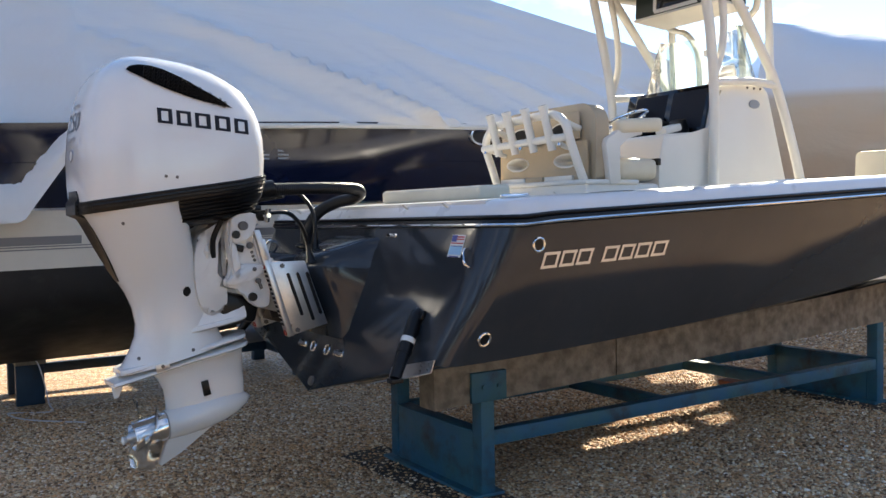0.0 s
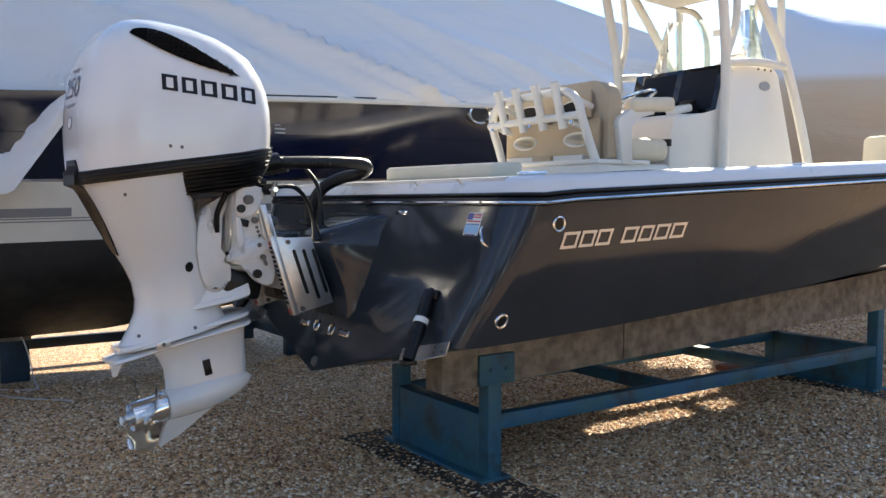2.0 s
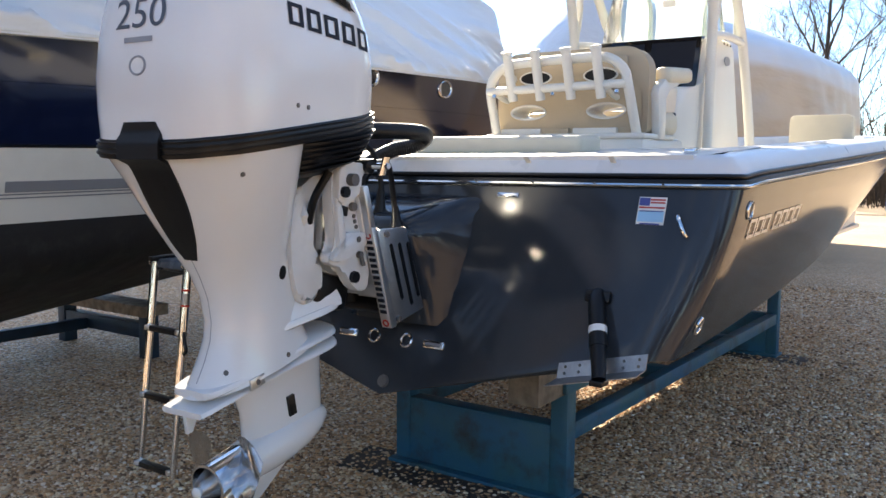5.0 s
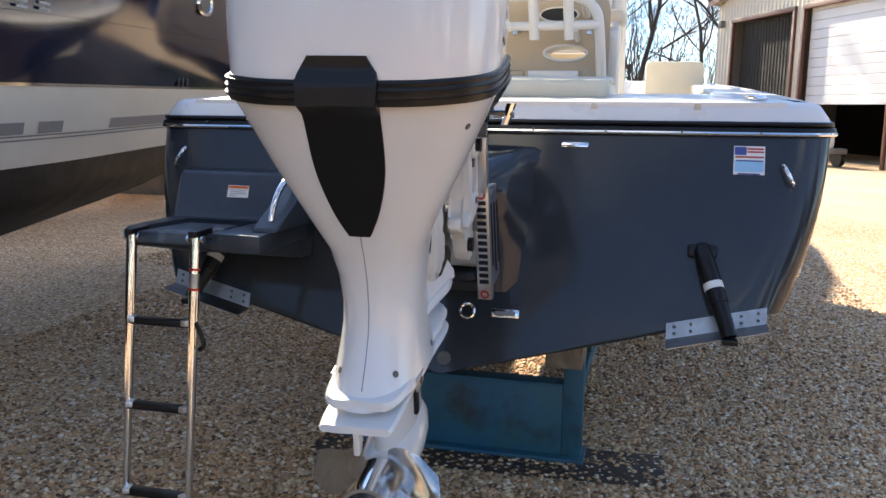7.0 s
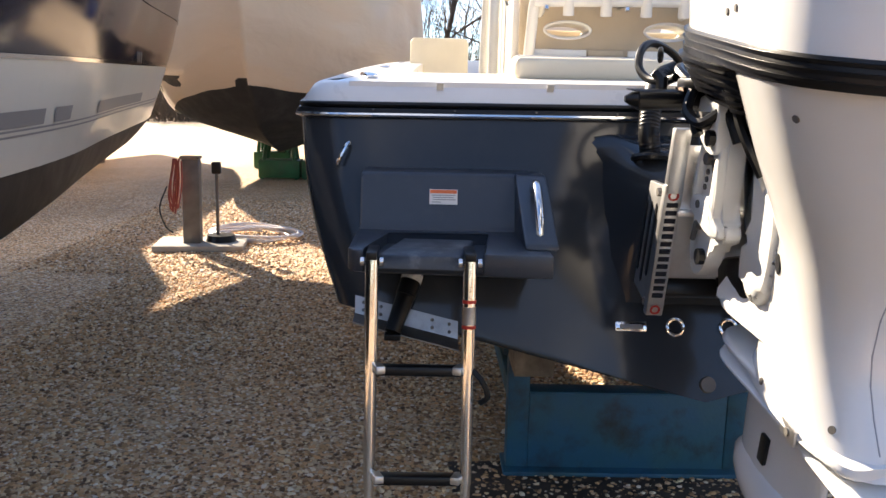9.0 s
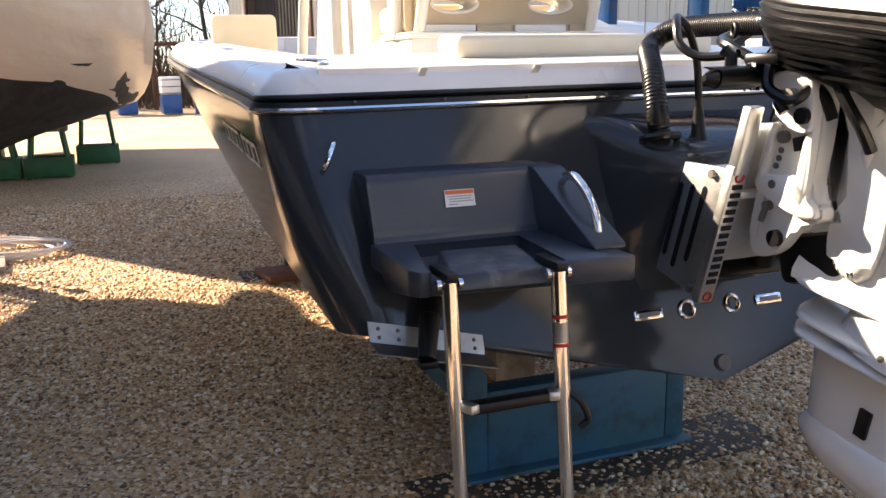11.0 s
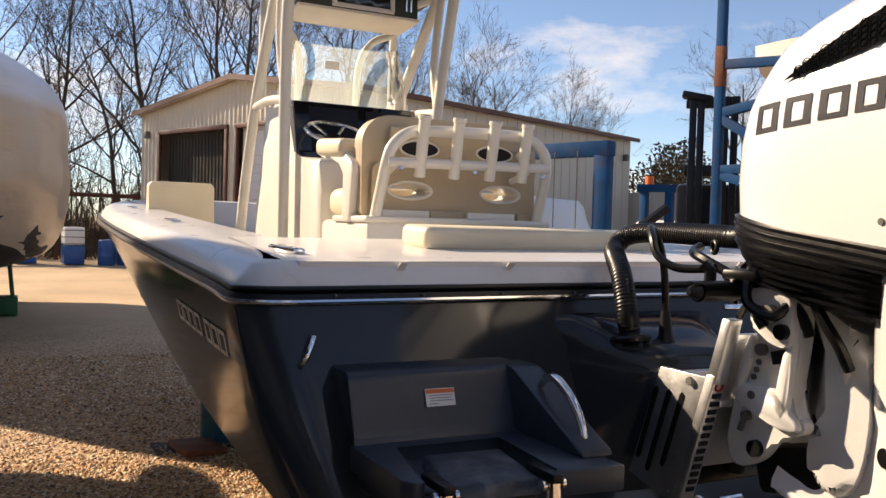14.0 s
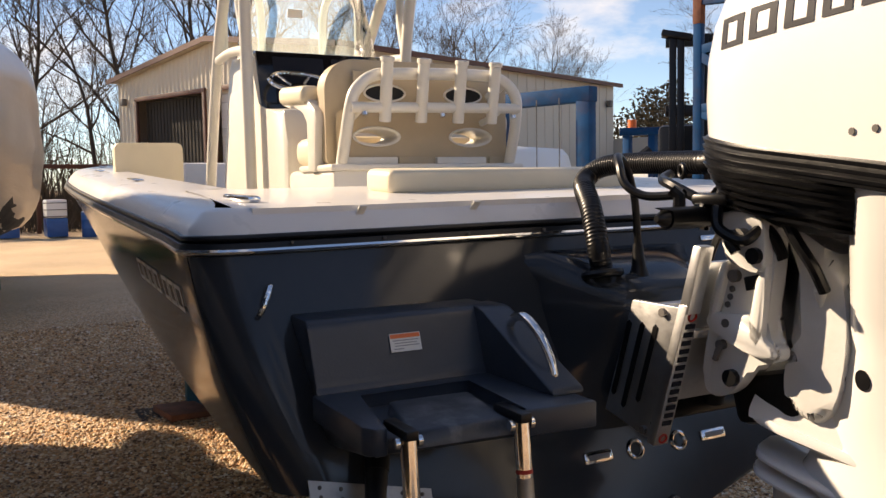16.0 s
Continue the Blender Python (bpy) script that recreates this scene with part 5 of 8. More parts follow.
def build_jack_plate():
    jp = thing("jack_plate", "brushed aluminium jack plate bolted to the transom hump", "jack plate")
    for s, yc in ((-1, -0.197), (1, 0.238)):
        bm = B()
        prism(bm, [(-0.572, 1.315), (-0.375, 1.315), (-0.255, 0.985), (-0.452, 0.94)], yc - 0.009, yc + 0.009, 0.003)
        pl = part("side_plate", bm, M_ALU, jp, "slotted aluminium side plate")
        # slots on both faces as black bars, the recesses' shade put into colour
        d = Vector((0.118, 0, -0.35)).normalized()
        for k in range(3):
            x = -0.475 + 0.052 * k
            a = Vector((x, yc, 1.27))
            for f in (-1, 1):
                bm = B()
                b0, b1 = a + d * 0.02, a + d * (0.24 + (0.03 if k == 1 else 0))
                prof = [(b0.x - 0.009, b0.z), (b0.x, b0.z + 0.008), (b0.x + 0.009, b0.z), (b1.x + 0.009, b1.z), (b1.x, b1.z - 0.008), (b1.x - 0.009, b1.z)]
                prism(bm, prof, yc + f * 0.0085, yc + f * 0.0115)
                part("slot", bm, M_BLACK, pl)
        for (x, z) in ((-0.54, 1.20), (-0.47, 0.99), (-0.425, 0.965), (-0.50, 1.295)):
            bm = B()
            cyl(bm, (x, yc - 0.02, z), (x, yc + 0.02, z), 0.012, seg=6)
            part("plate_bolt", bm, M_STEELGREY, pl)
        # aft flange with the maker's print as bars
        bm = B()
        prism(bm, [(-0.600, 1.325), (-0.568, 1.325), (-0.447, 0.94), (-0.479, 0.935)], yc - 0.024, yc + 0.024, 0.003)
        fl = part("aft_flange", bm, M_ALU, jp, "aluminium flange with dark print")
        dd = Vector((0.121, 0, -0.388)).normalized()
        nn = Vector((-0.955, 0, -0.298))
        for k in range(13):
            p = Vector((-0.600, yc, 1.322)) + dd * (0.055 + 0.0235 * k) + nn * 0.0015
            bm = B()
            box(bm, p, (0.003, 0.030, 0.013), (0, -17.3, 0))
            part("print_bar", bm, M_INK, fl)
        for f in (0.028, 0.385):
            p = Vector((-0.600, yc, 1.322)) + dd * f + nn * 0.001
            bm = B()
            torus(bm, p, nn, 0.012, 0.003, 16, 6)
            part("print_ring", bm, M_RED, fl)
        # lifting slide, bright
        bm = B()
        prism(bm, [(-0.645, 1.475), (-0.615, 1.478), (-0.565, 1.31), (-0.598, 1.30)], yc - 0.022, yc + 0.022, 0.004)
        part("lift_slide", bm, M_ALU, jp, "bright aluminium slide bar")
    bm = B()
    prism(bm, [(-0.41, 1.30), (-0.375, 1.30), (-0.255, 0.985), (-0.29, 0.975)], -0.19, 0.23, 0.002)
    part("back_plate", bm, M_ALU, jp)
    bm = B()
    box(bm, (-0.50, 0.02, 1.245), (0.16, 0.40, 0.02), (0, 0, 0), 0.004)
    part("top_plate", bm, M_ALU, jp)
    bm = B()
    prism(bm, [(-0.60, 1.43), (-0.575, 1.43), (-0.47, 1.06), (-0.495, 1.055)], -0.18, 0.22, 0.002)
    part("motor_plate", bm, M_ALU, jp)
    bm = B()
    cyl(bm, (-0.44, 0.02, 1.02), (-0.50, 0.02, 1.22), 0.035, seg=16)
    part("lift_ram", bm, M_BLACK, jp)
    bm = B()
    box(bm, (-0.40, 0.02, 1.0), (0.10, 0.36, 0.05), (0, 18, 0), 0.006)
    part("cross_bar", bm, M_BLACK, jp)


build_jack_plate()


def build_rigging():
    h = thing("rigging_tube", "black corrugated rigging tube looping from the hump to the motor", "hose")
    bm = B()
    pts = smooth_line([(-0.186, 0.20, 1.36), (-0.178, 0.21, 1.45), (-0.12, 0.19, 1.555), (-0.03, 0.145, 1.612), (0.05, 0.085, 1.635), (0.075, 0.04, 1.662), (0.03, 0.012, 1.687), (-0.10, 0.0, 1.692), (-0.25, 0.008, 1.690), (-0.42, 0.028, 1.686), (-0.47, 0.02, 1.686)], 18)
    # even rings, so that the corrugation keeps its pitch
    even, left = [pts[0]], 0.0055
    for p, q in zip(pts, pts[1:]):
        d = (q - p).length
        while left <= d:
            even.append(p.lerp(q, left / d))
            left += 0.0055
        left -= d
    tube(bm, even, 0.033, 18, 0, ridged=0.030)
    part("corrugated_tube", bm, M_RUBBER, h)
    bm = B()
    torus(bm, (-0.186, 0.20, 1.366), (0.2, 0, 1), 0.052, 0.012, 20, 8)
    part("collar", bm, M_BLACK, h)
    c1 = thing("steering_hose", "thin black hose rising from a ribbed boot", "hose")
    bm = B()
    tube(bm, [(-0.20, 0.07, 1.35), (-0.19, 0.07, 1.46), (-0.20, 0.09, 1.58), (-0.25, 0.16, 1.67), (-0.32, 0.25, 1.705), (-0.385, 0.30, 1.68), (-0.42, 0.31, 1.63), (-0.47, 0.29, 1.600), (-0.54, 0.26, 1.600), (-0.575, 0.25, 1.605)], 0.0115, 10, 8)
    part("hose", bm, M_RUBBER, c1)
    bm = B()
    tube(bm, [(-0.20, 0.07, 1.335), (-0.195, 0.07, 1.38), (-0.19, 0.07, 1.45)], [0.034, 0.022, 0.014], 14)
    part("boot", bm, M_RUBBER, c1)
    c2 = thing("steering_hose", "thin black hose along the starboard side of the motor", "hose")
    bm = B()
    tube(bm, [(-0.30, -0.10, 1.32), (-0.32, -0.10, 1.42), (-0.36, -0.12, 1.50), (-0.45, -0.17, 1.56), (-0.58, -0.22, 1.56)], 0.0115, 10, 8)
    part("hose", bm, M_RUBBER, c2)
    bm = B()
    tube(bm, [(-0.295, -0.10, 1.30), (-0.30, -0.10, 1.33), (-0.31, -0.10, 1.39)], [0.032, 0.020, 0.013], 14)
    part("boot", bm, M_RUBBER, c2)
    c3 = thing("battery_cable", "black cables gathered at the tilt bracket", "cable")
    for pts in ([(-0.66, 0.19, 1.64), (-0.665, 0.225, 1.58), (-0.68, 0.245, 1.53), (-0.71, 0.240, 1.505), (-0.745, 0.225, 1.495), (-0.76, 0.19, 1.52)], [(-0.70, 0.215, 1.51), (-0.705, 0.23, 1.49), (-0.72, 0.225, 1.465)], [(-0.80, 0.17, 1.57), (-0.84, 0.165, 1.50), (-0.875, 0.15, 1.44), (-0.885, 0.12, 1.38)], [(-0.74, 0.18, 1.55), (-0.78, 0.165, 1.50), (-0.795, 0.15, 1.45)], [(-0.60, 0.20, 1.58), (-0.50, 0.22, 1.625), (-0.42, 0.18, 1.64), (-0.36, 0.10, 1.655)], [(-0.80, -0.2, 1.53), (-0.83, -0.16, 1.44), (-0.82, -0.12, 1.35)]):
        bm = B()
        tube(bm, pts, 0.014, 8, 6)
        part("cable", bm, M_RUBBER, c3)


build_rigging()


def build_ladder():
    la = thing("swim_ladder", "telescoping stainless swim ladder folded down from the step", "ladder")
    top = {0.778: Vector((-0.630, 0.778, 1.116)), 1.040: Vector((-0.602, 1.040, 1.110))}
    slope = Vector((-0.10, 0, -0.90))
    for y, p in top.items():
        bm = B()
        tube(bm, [p, p + slope * 0.335], 0.0185, 16)
        r1 = part("rail_tube", bm, M_CHROME, la, "polished stainless rail tube")
        bm = B()
        tube(bm, [p + slope * 0.33, p + slope * 0.67], 0.0160, 16)
        part("rail_tube", bm, M_CHROME, la)
        bm = B()
        tube(bm, [p + slope * 0.665, p + slope * 1.02], 0.0135, 16)
        part("rail_tube", bm, M_CHROME, la)
        bm = B()
        box(bm, p + Vector((0.035, 0, 0.012)), (0.12, 0.03, 0.022), (0, 0, 0), 0.004)
        part("pivot_arm", bm, M_BLACK, la)
        for dy in (-0.026, 0.026):
            bm = B()
            cyl(bm, p + Vector((0.0, dy - 0.005, -0.006)), p + Vector((0.0, dy + 0.005, -0.006)), 0.012, seg=12)
            part("pivot_bolt", bm, M_CHROME, r1)
        if y < 0.9:
            for f in (0.115, 0.19):
                bm = B()
                tube(bm, [p + slope * f, p + slope * (f + 0.010)], 0.0190, 16)
                part("red_band", bm, M_RED, r1)
            bm = B()
            tube(bm, [p + slope * 0.135, p + slope * 0.188], 0.0190, 16)
            part("rail_label", bm, M_TABSTEEL, r1, "worn clear label")
    for f, y0, y1 in ((0.33, 0.793, 1.025), (0.66, 0.793, 1.025), (1.0, 0.788, 1.03)):
        c = Vector((-0.618, 0, 1.115)) + slope * f
        bm = B()
        box(bm, (c.x, (y0 + y1) / 2, c.z), (0.045, y1 - y0, 0.026), (0, 5, 0), 0.006)
        rg = part("rung", bm, M_BLACK, la, "black non-slip rung")
        for y in (y0 + 0.008, y1 - 0.008):
            bm = B()
            box(bm, (c.x - 0.004, y, c.z + 0.004), (0.05, 0.026, 0.022), (0, 5, 18 if y > 0.9 else -18), 0.004)
            part("rung_end", bm, M_ALU, rg)
    st = thing("rung_strap", "short black strap hanging from the ladder", "strap")
    p = Vector((-0.665, 0.77, 0.83))
    bm = B()
    tube(bm, [p, p + Vector((-0.02, -0.03, -0.03)), p + Vector((-0.025, -0.045, -0.07)), p + Vector((-0.02, -0.025, -0.09))], 0.008, 8, 5)
    part("strap", bm, M_BLACK, st)


build_ladder()


# ---- stand and blocking under the boat ----
def build_stand():
    st = thing("boat_stand", "worn blue steel boat cradle standing on the gravel", "boat stand")
    def bar(name, c, s, rot=(0, 0, 0)):
        bm = B()
        box(bm, c, s, rot, 0.006)
        return part(name, bm, M_BLUE, st)
    y0, y1, xa, xf = -0.42, 0.50, 0.57, 4.38
    for x, name in ((xa, "aft"), (xf, "fore")):
        for y, s in ((y0, -1), (y1, 1)):
            bar("post", (x, y, 0.25 if x < 1 else 0.31), (0.09, 0.09, 0.54 if x < 1 else 0.67))
            if x < 1:
                bm = B()
                box(bm, (x - 0.01, y + s * 0.068, 0.60), (0.235, 0.022, 0.165), (0, 0, 0), 0.006)
                pl = part("head_plate", bm, M_BLUE, st)
                for dx in (-0.05, 0.05):
                    bm = B()
                    cyl(bm, (x + dx, y + s * 0.076, 0.60), (x + dx, y + s * 0.088, 0.60), 0.012, seg=8)
                    part("plate_bolt", bm, M_BLUE, pl)
        bar("end_beam", (x, (y0 + y1) / 2, 0.155), (0.085, y1 - y0 - 0.09, 0.345))
        bar("beam_flange", (x, (y0 + y1) / 2, 0.333), (0.10, y1 - y0 - 0.092, 0.012))
        bar("foot", (x, (y0 + y1) / 2, GROUND + 0.012), (0.20, y1 - y0 + 0.12, 0.024))
    for y in (y0, y1):
        bar("side_rail", ((xa + xf) / 2, y, 0.30), (xf - xa - 0.09, 0.075, 0.085))
    bar("cross_member", (2.0, (y0 + y1) / 2, 0.30), (0.085, y1 - y0 - 0.075, 0.08))
    bar("cross_member", (3.2, (y0 + y1) / 2, 0.30), (0.085, y1 - y0 - 0.075, 0.08))
    for y, s in ((y0, -1), (y1, 1)):
        for x0, x1 in ((0.22, 1.52), (1.53, 4.6)):
            bk = thing("timber_bunk", "weathered timber beam lying between stand and hull", "timber", "bunk timbers")
            bm = B()
            zc = 0.60
            L = x1 - x0
            xm = (x0 + x1) / 2
            n = 14
            rings = []
            for i in range(n + 1):
                x = x0 + L * i / n
                zt = 0.60 + (z_chine(x) - z_keel(x)) * (abs(y) / 1.15) + (z_keel(x) - 0.60) + 0.012 - 0.007 * y
                zb = 0.505 + 0.03 * (x - 0.2)
                w = 0.075
                yc = y - s * 0.02
                j = [0.004 * noise.noise(Vector((x * 3, k * 5.0, y * 3))) for k in range(4)]
                rings.append([(x, yc - w + j[0], zb), (x, yc + w + j[1], zb), (x, yc + w + j[2], zt + s * w * 0.2), (x, yc - w + j[3], zt - s * w * 0.2)])
            ring_mesh(bm, rings)
            part("beam", bm, M_WOOD, bk)


build_stand()


# ---- console, helm and T-top ----
def deck_z(x):
    return 1.07


def build_console():
    co = thing("center_console", "cream fibreglass helm console with a black dash and clear windshield", "console")
    # body: side profile extruded, softly edged
    prof = [(1.98, 1.07), (1.98, 1.86), (2.03, 2.03), (2.30, 2.05), (2.47, 2.06), (2.56, 2.365), (2.66, 2.40), (3.02, 2.41), (3.09, 2.36), (3.30, 1.72), (3.36, 1.07)]
    bm = B()
    prism(bm, prof, -0.42, 0.42, 0.03)
    body = part("console_body", bm, M_CREAM, co, "cream molded console body", angle=40)
    bm = B()
    prism(bm, [(2.465, 2.045), (2.455, 2.055), (2.550, 2.392), (2.62, 2.405), (2.60, 2.36), (2.50, 2.045)], -0.37, 0.40, 0.004)
    part("dash_panel", bm, M_GLOSSBLK, co, "glossy black instrument dash")
    for y in (-0.19, 0.16):
        bm = B()
        prism(bm, [(2.472, 2.095), (2.466, 2.097), (2.541, 2.365), (2.550, 2.365)], y - 0.15, y + 0.15, 0.001)
        part("display_screen", bm, M_INK, co, "dark display screen")
    bm = B()
    box(bm, (1.985, -0.24, 1.85), (0.03, 0.36, 0.045), (0, 0, 0), 0.004)
    part("switch_panel", bm, M_BLACK, co)
    for y in (0.30, -0.30):
        bm = B()
        box(bm, (2.20, y, 2.075), (0.16, 0.10, 0.05), (0, -12, 0), 0.015)
        part("helm_pad", bm, M_CREAM, co)
    # windshield: wraps from both sides round the fore end of the console top
    bm = B()
    vs = []
    for z, xa, xf, w in ((2.405, 2.74, 3.07, 0.415), (2.60, 2.78, 3.02, 0.395), (2.815, 2.83, 2.95, 0.360)):
        row = [(xa, w), (xa + (xf - xa) * 0.35, w), (xf - 0.14, w * 0.985), (xf - 0.05, w * 0.90), (xf, w * 0.62), (xf + 0.02, 0.0)]
        row = [(p.x, p.y) for p in smooth_line([(a_, b_, 0) for a_, b_ in row], 3)]
        row = row + [(x_, -y_) for x_, y_ in row[-2::-1]]
        vs.append([bm.verts.new((x_, y_, z)) for x_, y_ in row])
    for i in range(2):
        for j in range(len(vs[0]) - 1):
            bm.faces.new((vs[i][j], vs[i][j + 1], vs[i + 1][j + 1], vs[i + 1][j]))
    bmesh.ops.solidify(bm, geom=bm.faces[:], thickness=0.006)
    ws = part("windshield", bm, M_GLASS, co, "clear acrylic windshield with a green edge", angle=60)
    ws.visible_shadow = False
    bm = B()
    box(bm, (2.985, 0.02, 2.70), (0.004, 0.095, 0.05), (0, -16, 0))
    part("windshield_sticker", bm, M_LABEL, co)
    # starboard badge and latches
    bm = B()
    prism(bm, [(2.92 + 0.055 * math.cos(a), 2.265 + 0.03 * math.sin(a)) for a in (2 * math.pi * k / 20 for k in range(20))], -0.428, -0.419)
    part("side_badge", bm, M_INKGREY, co, "small oval badge")
    for k in range(3):
        bm = B()
        cyl(bm, (2.85 + 0.07 * k, -0.418, 2.375), (2.85 + 0.07 * k, -0.426, 2.375), 0.008, seg=8)
        part("side_screw", bm, M_STEELGREY, co)
    bm = B()
    prism(bm, [(2.58, 1.20), (2.58, 2.15), (2.64, 2.20), (3.02, 2.20), (3.07, 2.15), (3.22, 1.20)], 0.418, 0.428, 0.003)
    part("side_hatch", bm, M_CREAM, co)
    # steering wheel
    bm = B()
    n = Vector((-0.42, 0, 0.91))
    torus(bm, (2.33, 0.22, 2.20), n, 0.165, 0.013, 32, 8)
    wh = part("steering_wheel", bm, M_CHROME, co, "stainless steering wheel")
    side = Vector((0, 1, 0))
    up = n.cross(side).normalized()
    for k in range(5):
        a = 2 * math.pi * k / 5 + 0.3
        bm = B()
        c = Vector((2.33, 0.22, 2.20))
        tube(bm, [c + n.normalized() * -0.05, c + (side * math.cos(a) + up * math.sin(a)) * 0.17], 0.009, 6)
        part("spoke", bm, M_CHROME, wh)
    bm = B()
    cyl(bm, (2.34, 0.22, 2.17), (2.42, 0.22, 2.09), 0.05, seg=14)
    part("wheel_hub", bm, M_BLACK, wh)
    bm = B()
    box(bm, (2.37, -0.20, 2.085), (0.15, 0.13, 0.11), (0, -25, 0), 0.02)
    part("throttle_box", bm, M_BLACK, co, "black throttle control")
    bm = B()
    tube(bm, [(2.33, -0.20, 2.10), (2.25, -0.21, 2.12), (2.19, -0.22, 2.125)], 0.024, 8)
    part("throttle_lever", bm, M_BLACK, co)
    co.location = (0.02, 0.035, 0)


build_console()


def build_ttop():
    tt = thing("t_top", "cream powder-coated tube T-top with a dark canopy box", "t-top")
    for s in (-1, 1):
        y = s * 0.475
        specs = [
            [(2.44, y, 1.10), (2.44, y, 1.7), (2.45, y, 2.25), (2.42, y * 1.02, 2.55), (2.36, y * 1.05, 2.85), (2.28, y * 1.05, 3.14)],
            [(3.52, y, 1.10), (3.37, y, 1.75), (3.12, y, 2.36), (2.90, y * 1.02, 2.66), (2.66, y * 1.04, 2.94), (2.48, y * 1.05, 3.14)],
            [(2.45, y, 2.42), (2.52, y * 1.02, 2.62), (2.52, y * 1.04, 2.85), (2.46, y * 1.05, 3.14)],
        ]
        for k, p in enumerate(specs):
            bm = B()
            tube(bm, p, 0.033 if k < 2 else 0.025, 14, 6)
            part("leg_tube", bm, M_CREAMPAINT, tt, "cream tube leg")
        bm = B()
        tube(bm, [(2.45, y, 2.38), (2.80, y, 2.41), (3.09, y, 2.40)], 0.026, 12, 4)
        part("grab_rail", bm, M_CREAMPAINT, tt)
        bm = B()
        tube(bm, [(3.08, y * 0.93, 2.42), (3.07, y * 0.93, 2.75), (3.05, y * 0.93, 3.14)], 0.028, 12, 4)
        part("leg_tube", bm, M_CREAMPAINT, tt, "cream tube leg")
        bm = B()
        tube(bm, [(3.10, y * 0.42, 2.42), (3.09, y * 0.42, 2.66), (3.07, y * 0.47, 2.80), (3.04, y * 0.62, 2.90), (2.98, y * 0.86, 2.96), (2.90, y, 3.14)], 0.024, 12, 6)
        part("brace_tube", bm, M_CREAMPAINT, tt)
        bm = B()
        tube(bm, [(1.75, y * 1.25, 3.15), (2.4, y * 1.3, 3.17), (3.1, y * 1.25, 3.18), (3.36, y * 1.1, 3.17)], 0.026, 10, 5)
        part("top_rail", bm, M_CREAMPAINT, tt)
    bm = B()
    rows = []
    for i in range(9):
        x = 1.66 + 1.74 * i / 8
        rows.append([(x, y, 3.215 + 0.06 * math.cos(y / 0.72 * 1.4) - 0.03 * ((i - 4) / 4) ** 2) for y in (-0.72, -0.5, -0.25, 0, 0.25, 0.5, 0.72)])
    vs = [[bm.verts.new(p) for p in r] for r in rows]
    for i in range(8):
        for j in range(6):
            bm.faces.new((vs[i][j], vs[i][j + 1], vs[i + 1][j + 1], vs[i + 1][j]))
    bmesh.ops.solidify(bm, geom=bm.faces[:], thickness=0.03)
    part("canopy", bm, M_STEELGREY, tt, "dark grey canopy")
    bm = B()
    box(bm, (2.74, -0.015, 3.075), (0.32, 0.76, 0.25), (0, 4, 0), 0.02)
    eb = part("electronics_box", bm, M_DKGREEN, tt, "dark green overhead electronics box")
    bm = B()
    box(bm, (2.74, -0.015, 2.945), (0.33, 0.78, 0.020), (0, 4, 0), 0.006)
    part("box_floor", bm, M_CREAMPAINT, eb)
    bm = B()
    for c, q in (((2.572, -0.03, 3.185), (0.02, 0.40, 0.028)), ((2.582, -0.03, 2.985), (0.02, 0.40, 0.028)), ((2.577, 0.156, 3.085), (0.02, 0.028, 0.20)), ((2.577, -0.216, 3.085), (0.02, 0.028, 0.20))):
        box(bm, c, q, (0, 4, 0), 0.004)
    part("radio_frame", bm, M_LABEL, eb, "white radio frame")
    bm = B()
    box(bm, (2.579, -0.03, 3.085), (0.008, 0.345, 0.175), (0, 4, 0), 0.002)
    part("radio_face", bm, M_GLOSSBLK, eb, "black radio face")
    bm = B()
    cyl(bm, (2.576, -0.03, 3.09), (2.570, -0.03, 3.09), 0.06, seg=24)
    part("radio_dial", bm, M_BLACK, eb)
    for y in (-0.27, -0.30):
        bm = B()
        cyl(bm, (2.574, y - 0.04, 3.00), (2.570, y - 0.04, 3.10), 0.008, seg=8)
        part("box_latch", bm, M_CHROME, eb)
    tt.location = (0.02, 0.04, 0)


build_ttop()


def rounded_slab(bm, x, y0, y1, z0, z1, th, r, lean=0.0, hole=None):
    """An upright rounded panel facing aft."""
    n = 8
    pts = []
    for cy, cz, a0 in ((y1 - r, z1 - r, 0), (y0 + r, z1 - r, 90)):
        for k in range(n + 1):
            a = radians(a0 + 90 * k / n)
            pts.append((cy + r * math.cos(a), cz + r * math.sin(a)))
    r2 = 0.03
    for cy, cz, a0 in ((y0 + r2, z0 + r2, 180), (y1 - r2, z0 + r2, 270)):
        for k in range(4):
            a = radians(a0 + 90 * k / 3)
            pts.append((cy + r2 * math.cos(a), cz + r2 * math.sin(a)))
    rings = []
    mid = ((y0 + y1) / 2, (z0 + z1) / 2)
    for dx, sc in ((0, 0.985), (th * 0.15, 1.0), (th * 0.85, 1.0), (th, 0.97)):
        rings.append([(x + dx + lean * (z - z0), mid[0] + (y - mid[0]) * sc, mid[1] + (z - mid[1]) * sc) for y, z in pts])
    return ring_mesh(bm, rings)


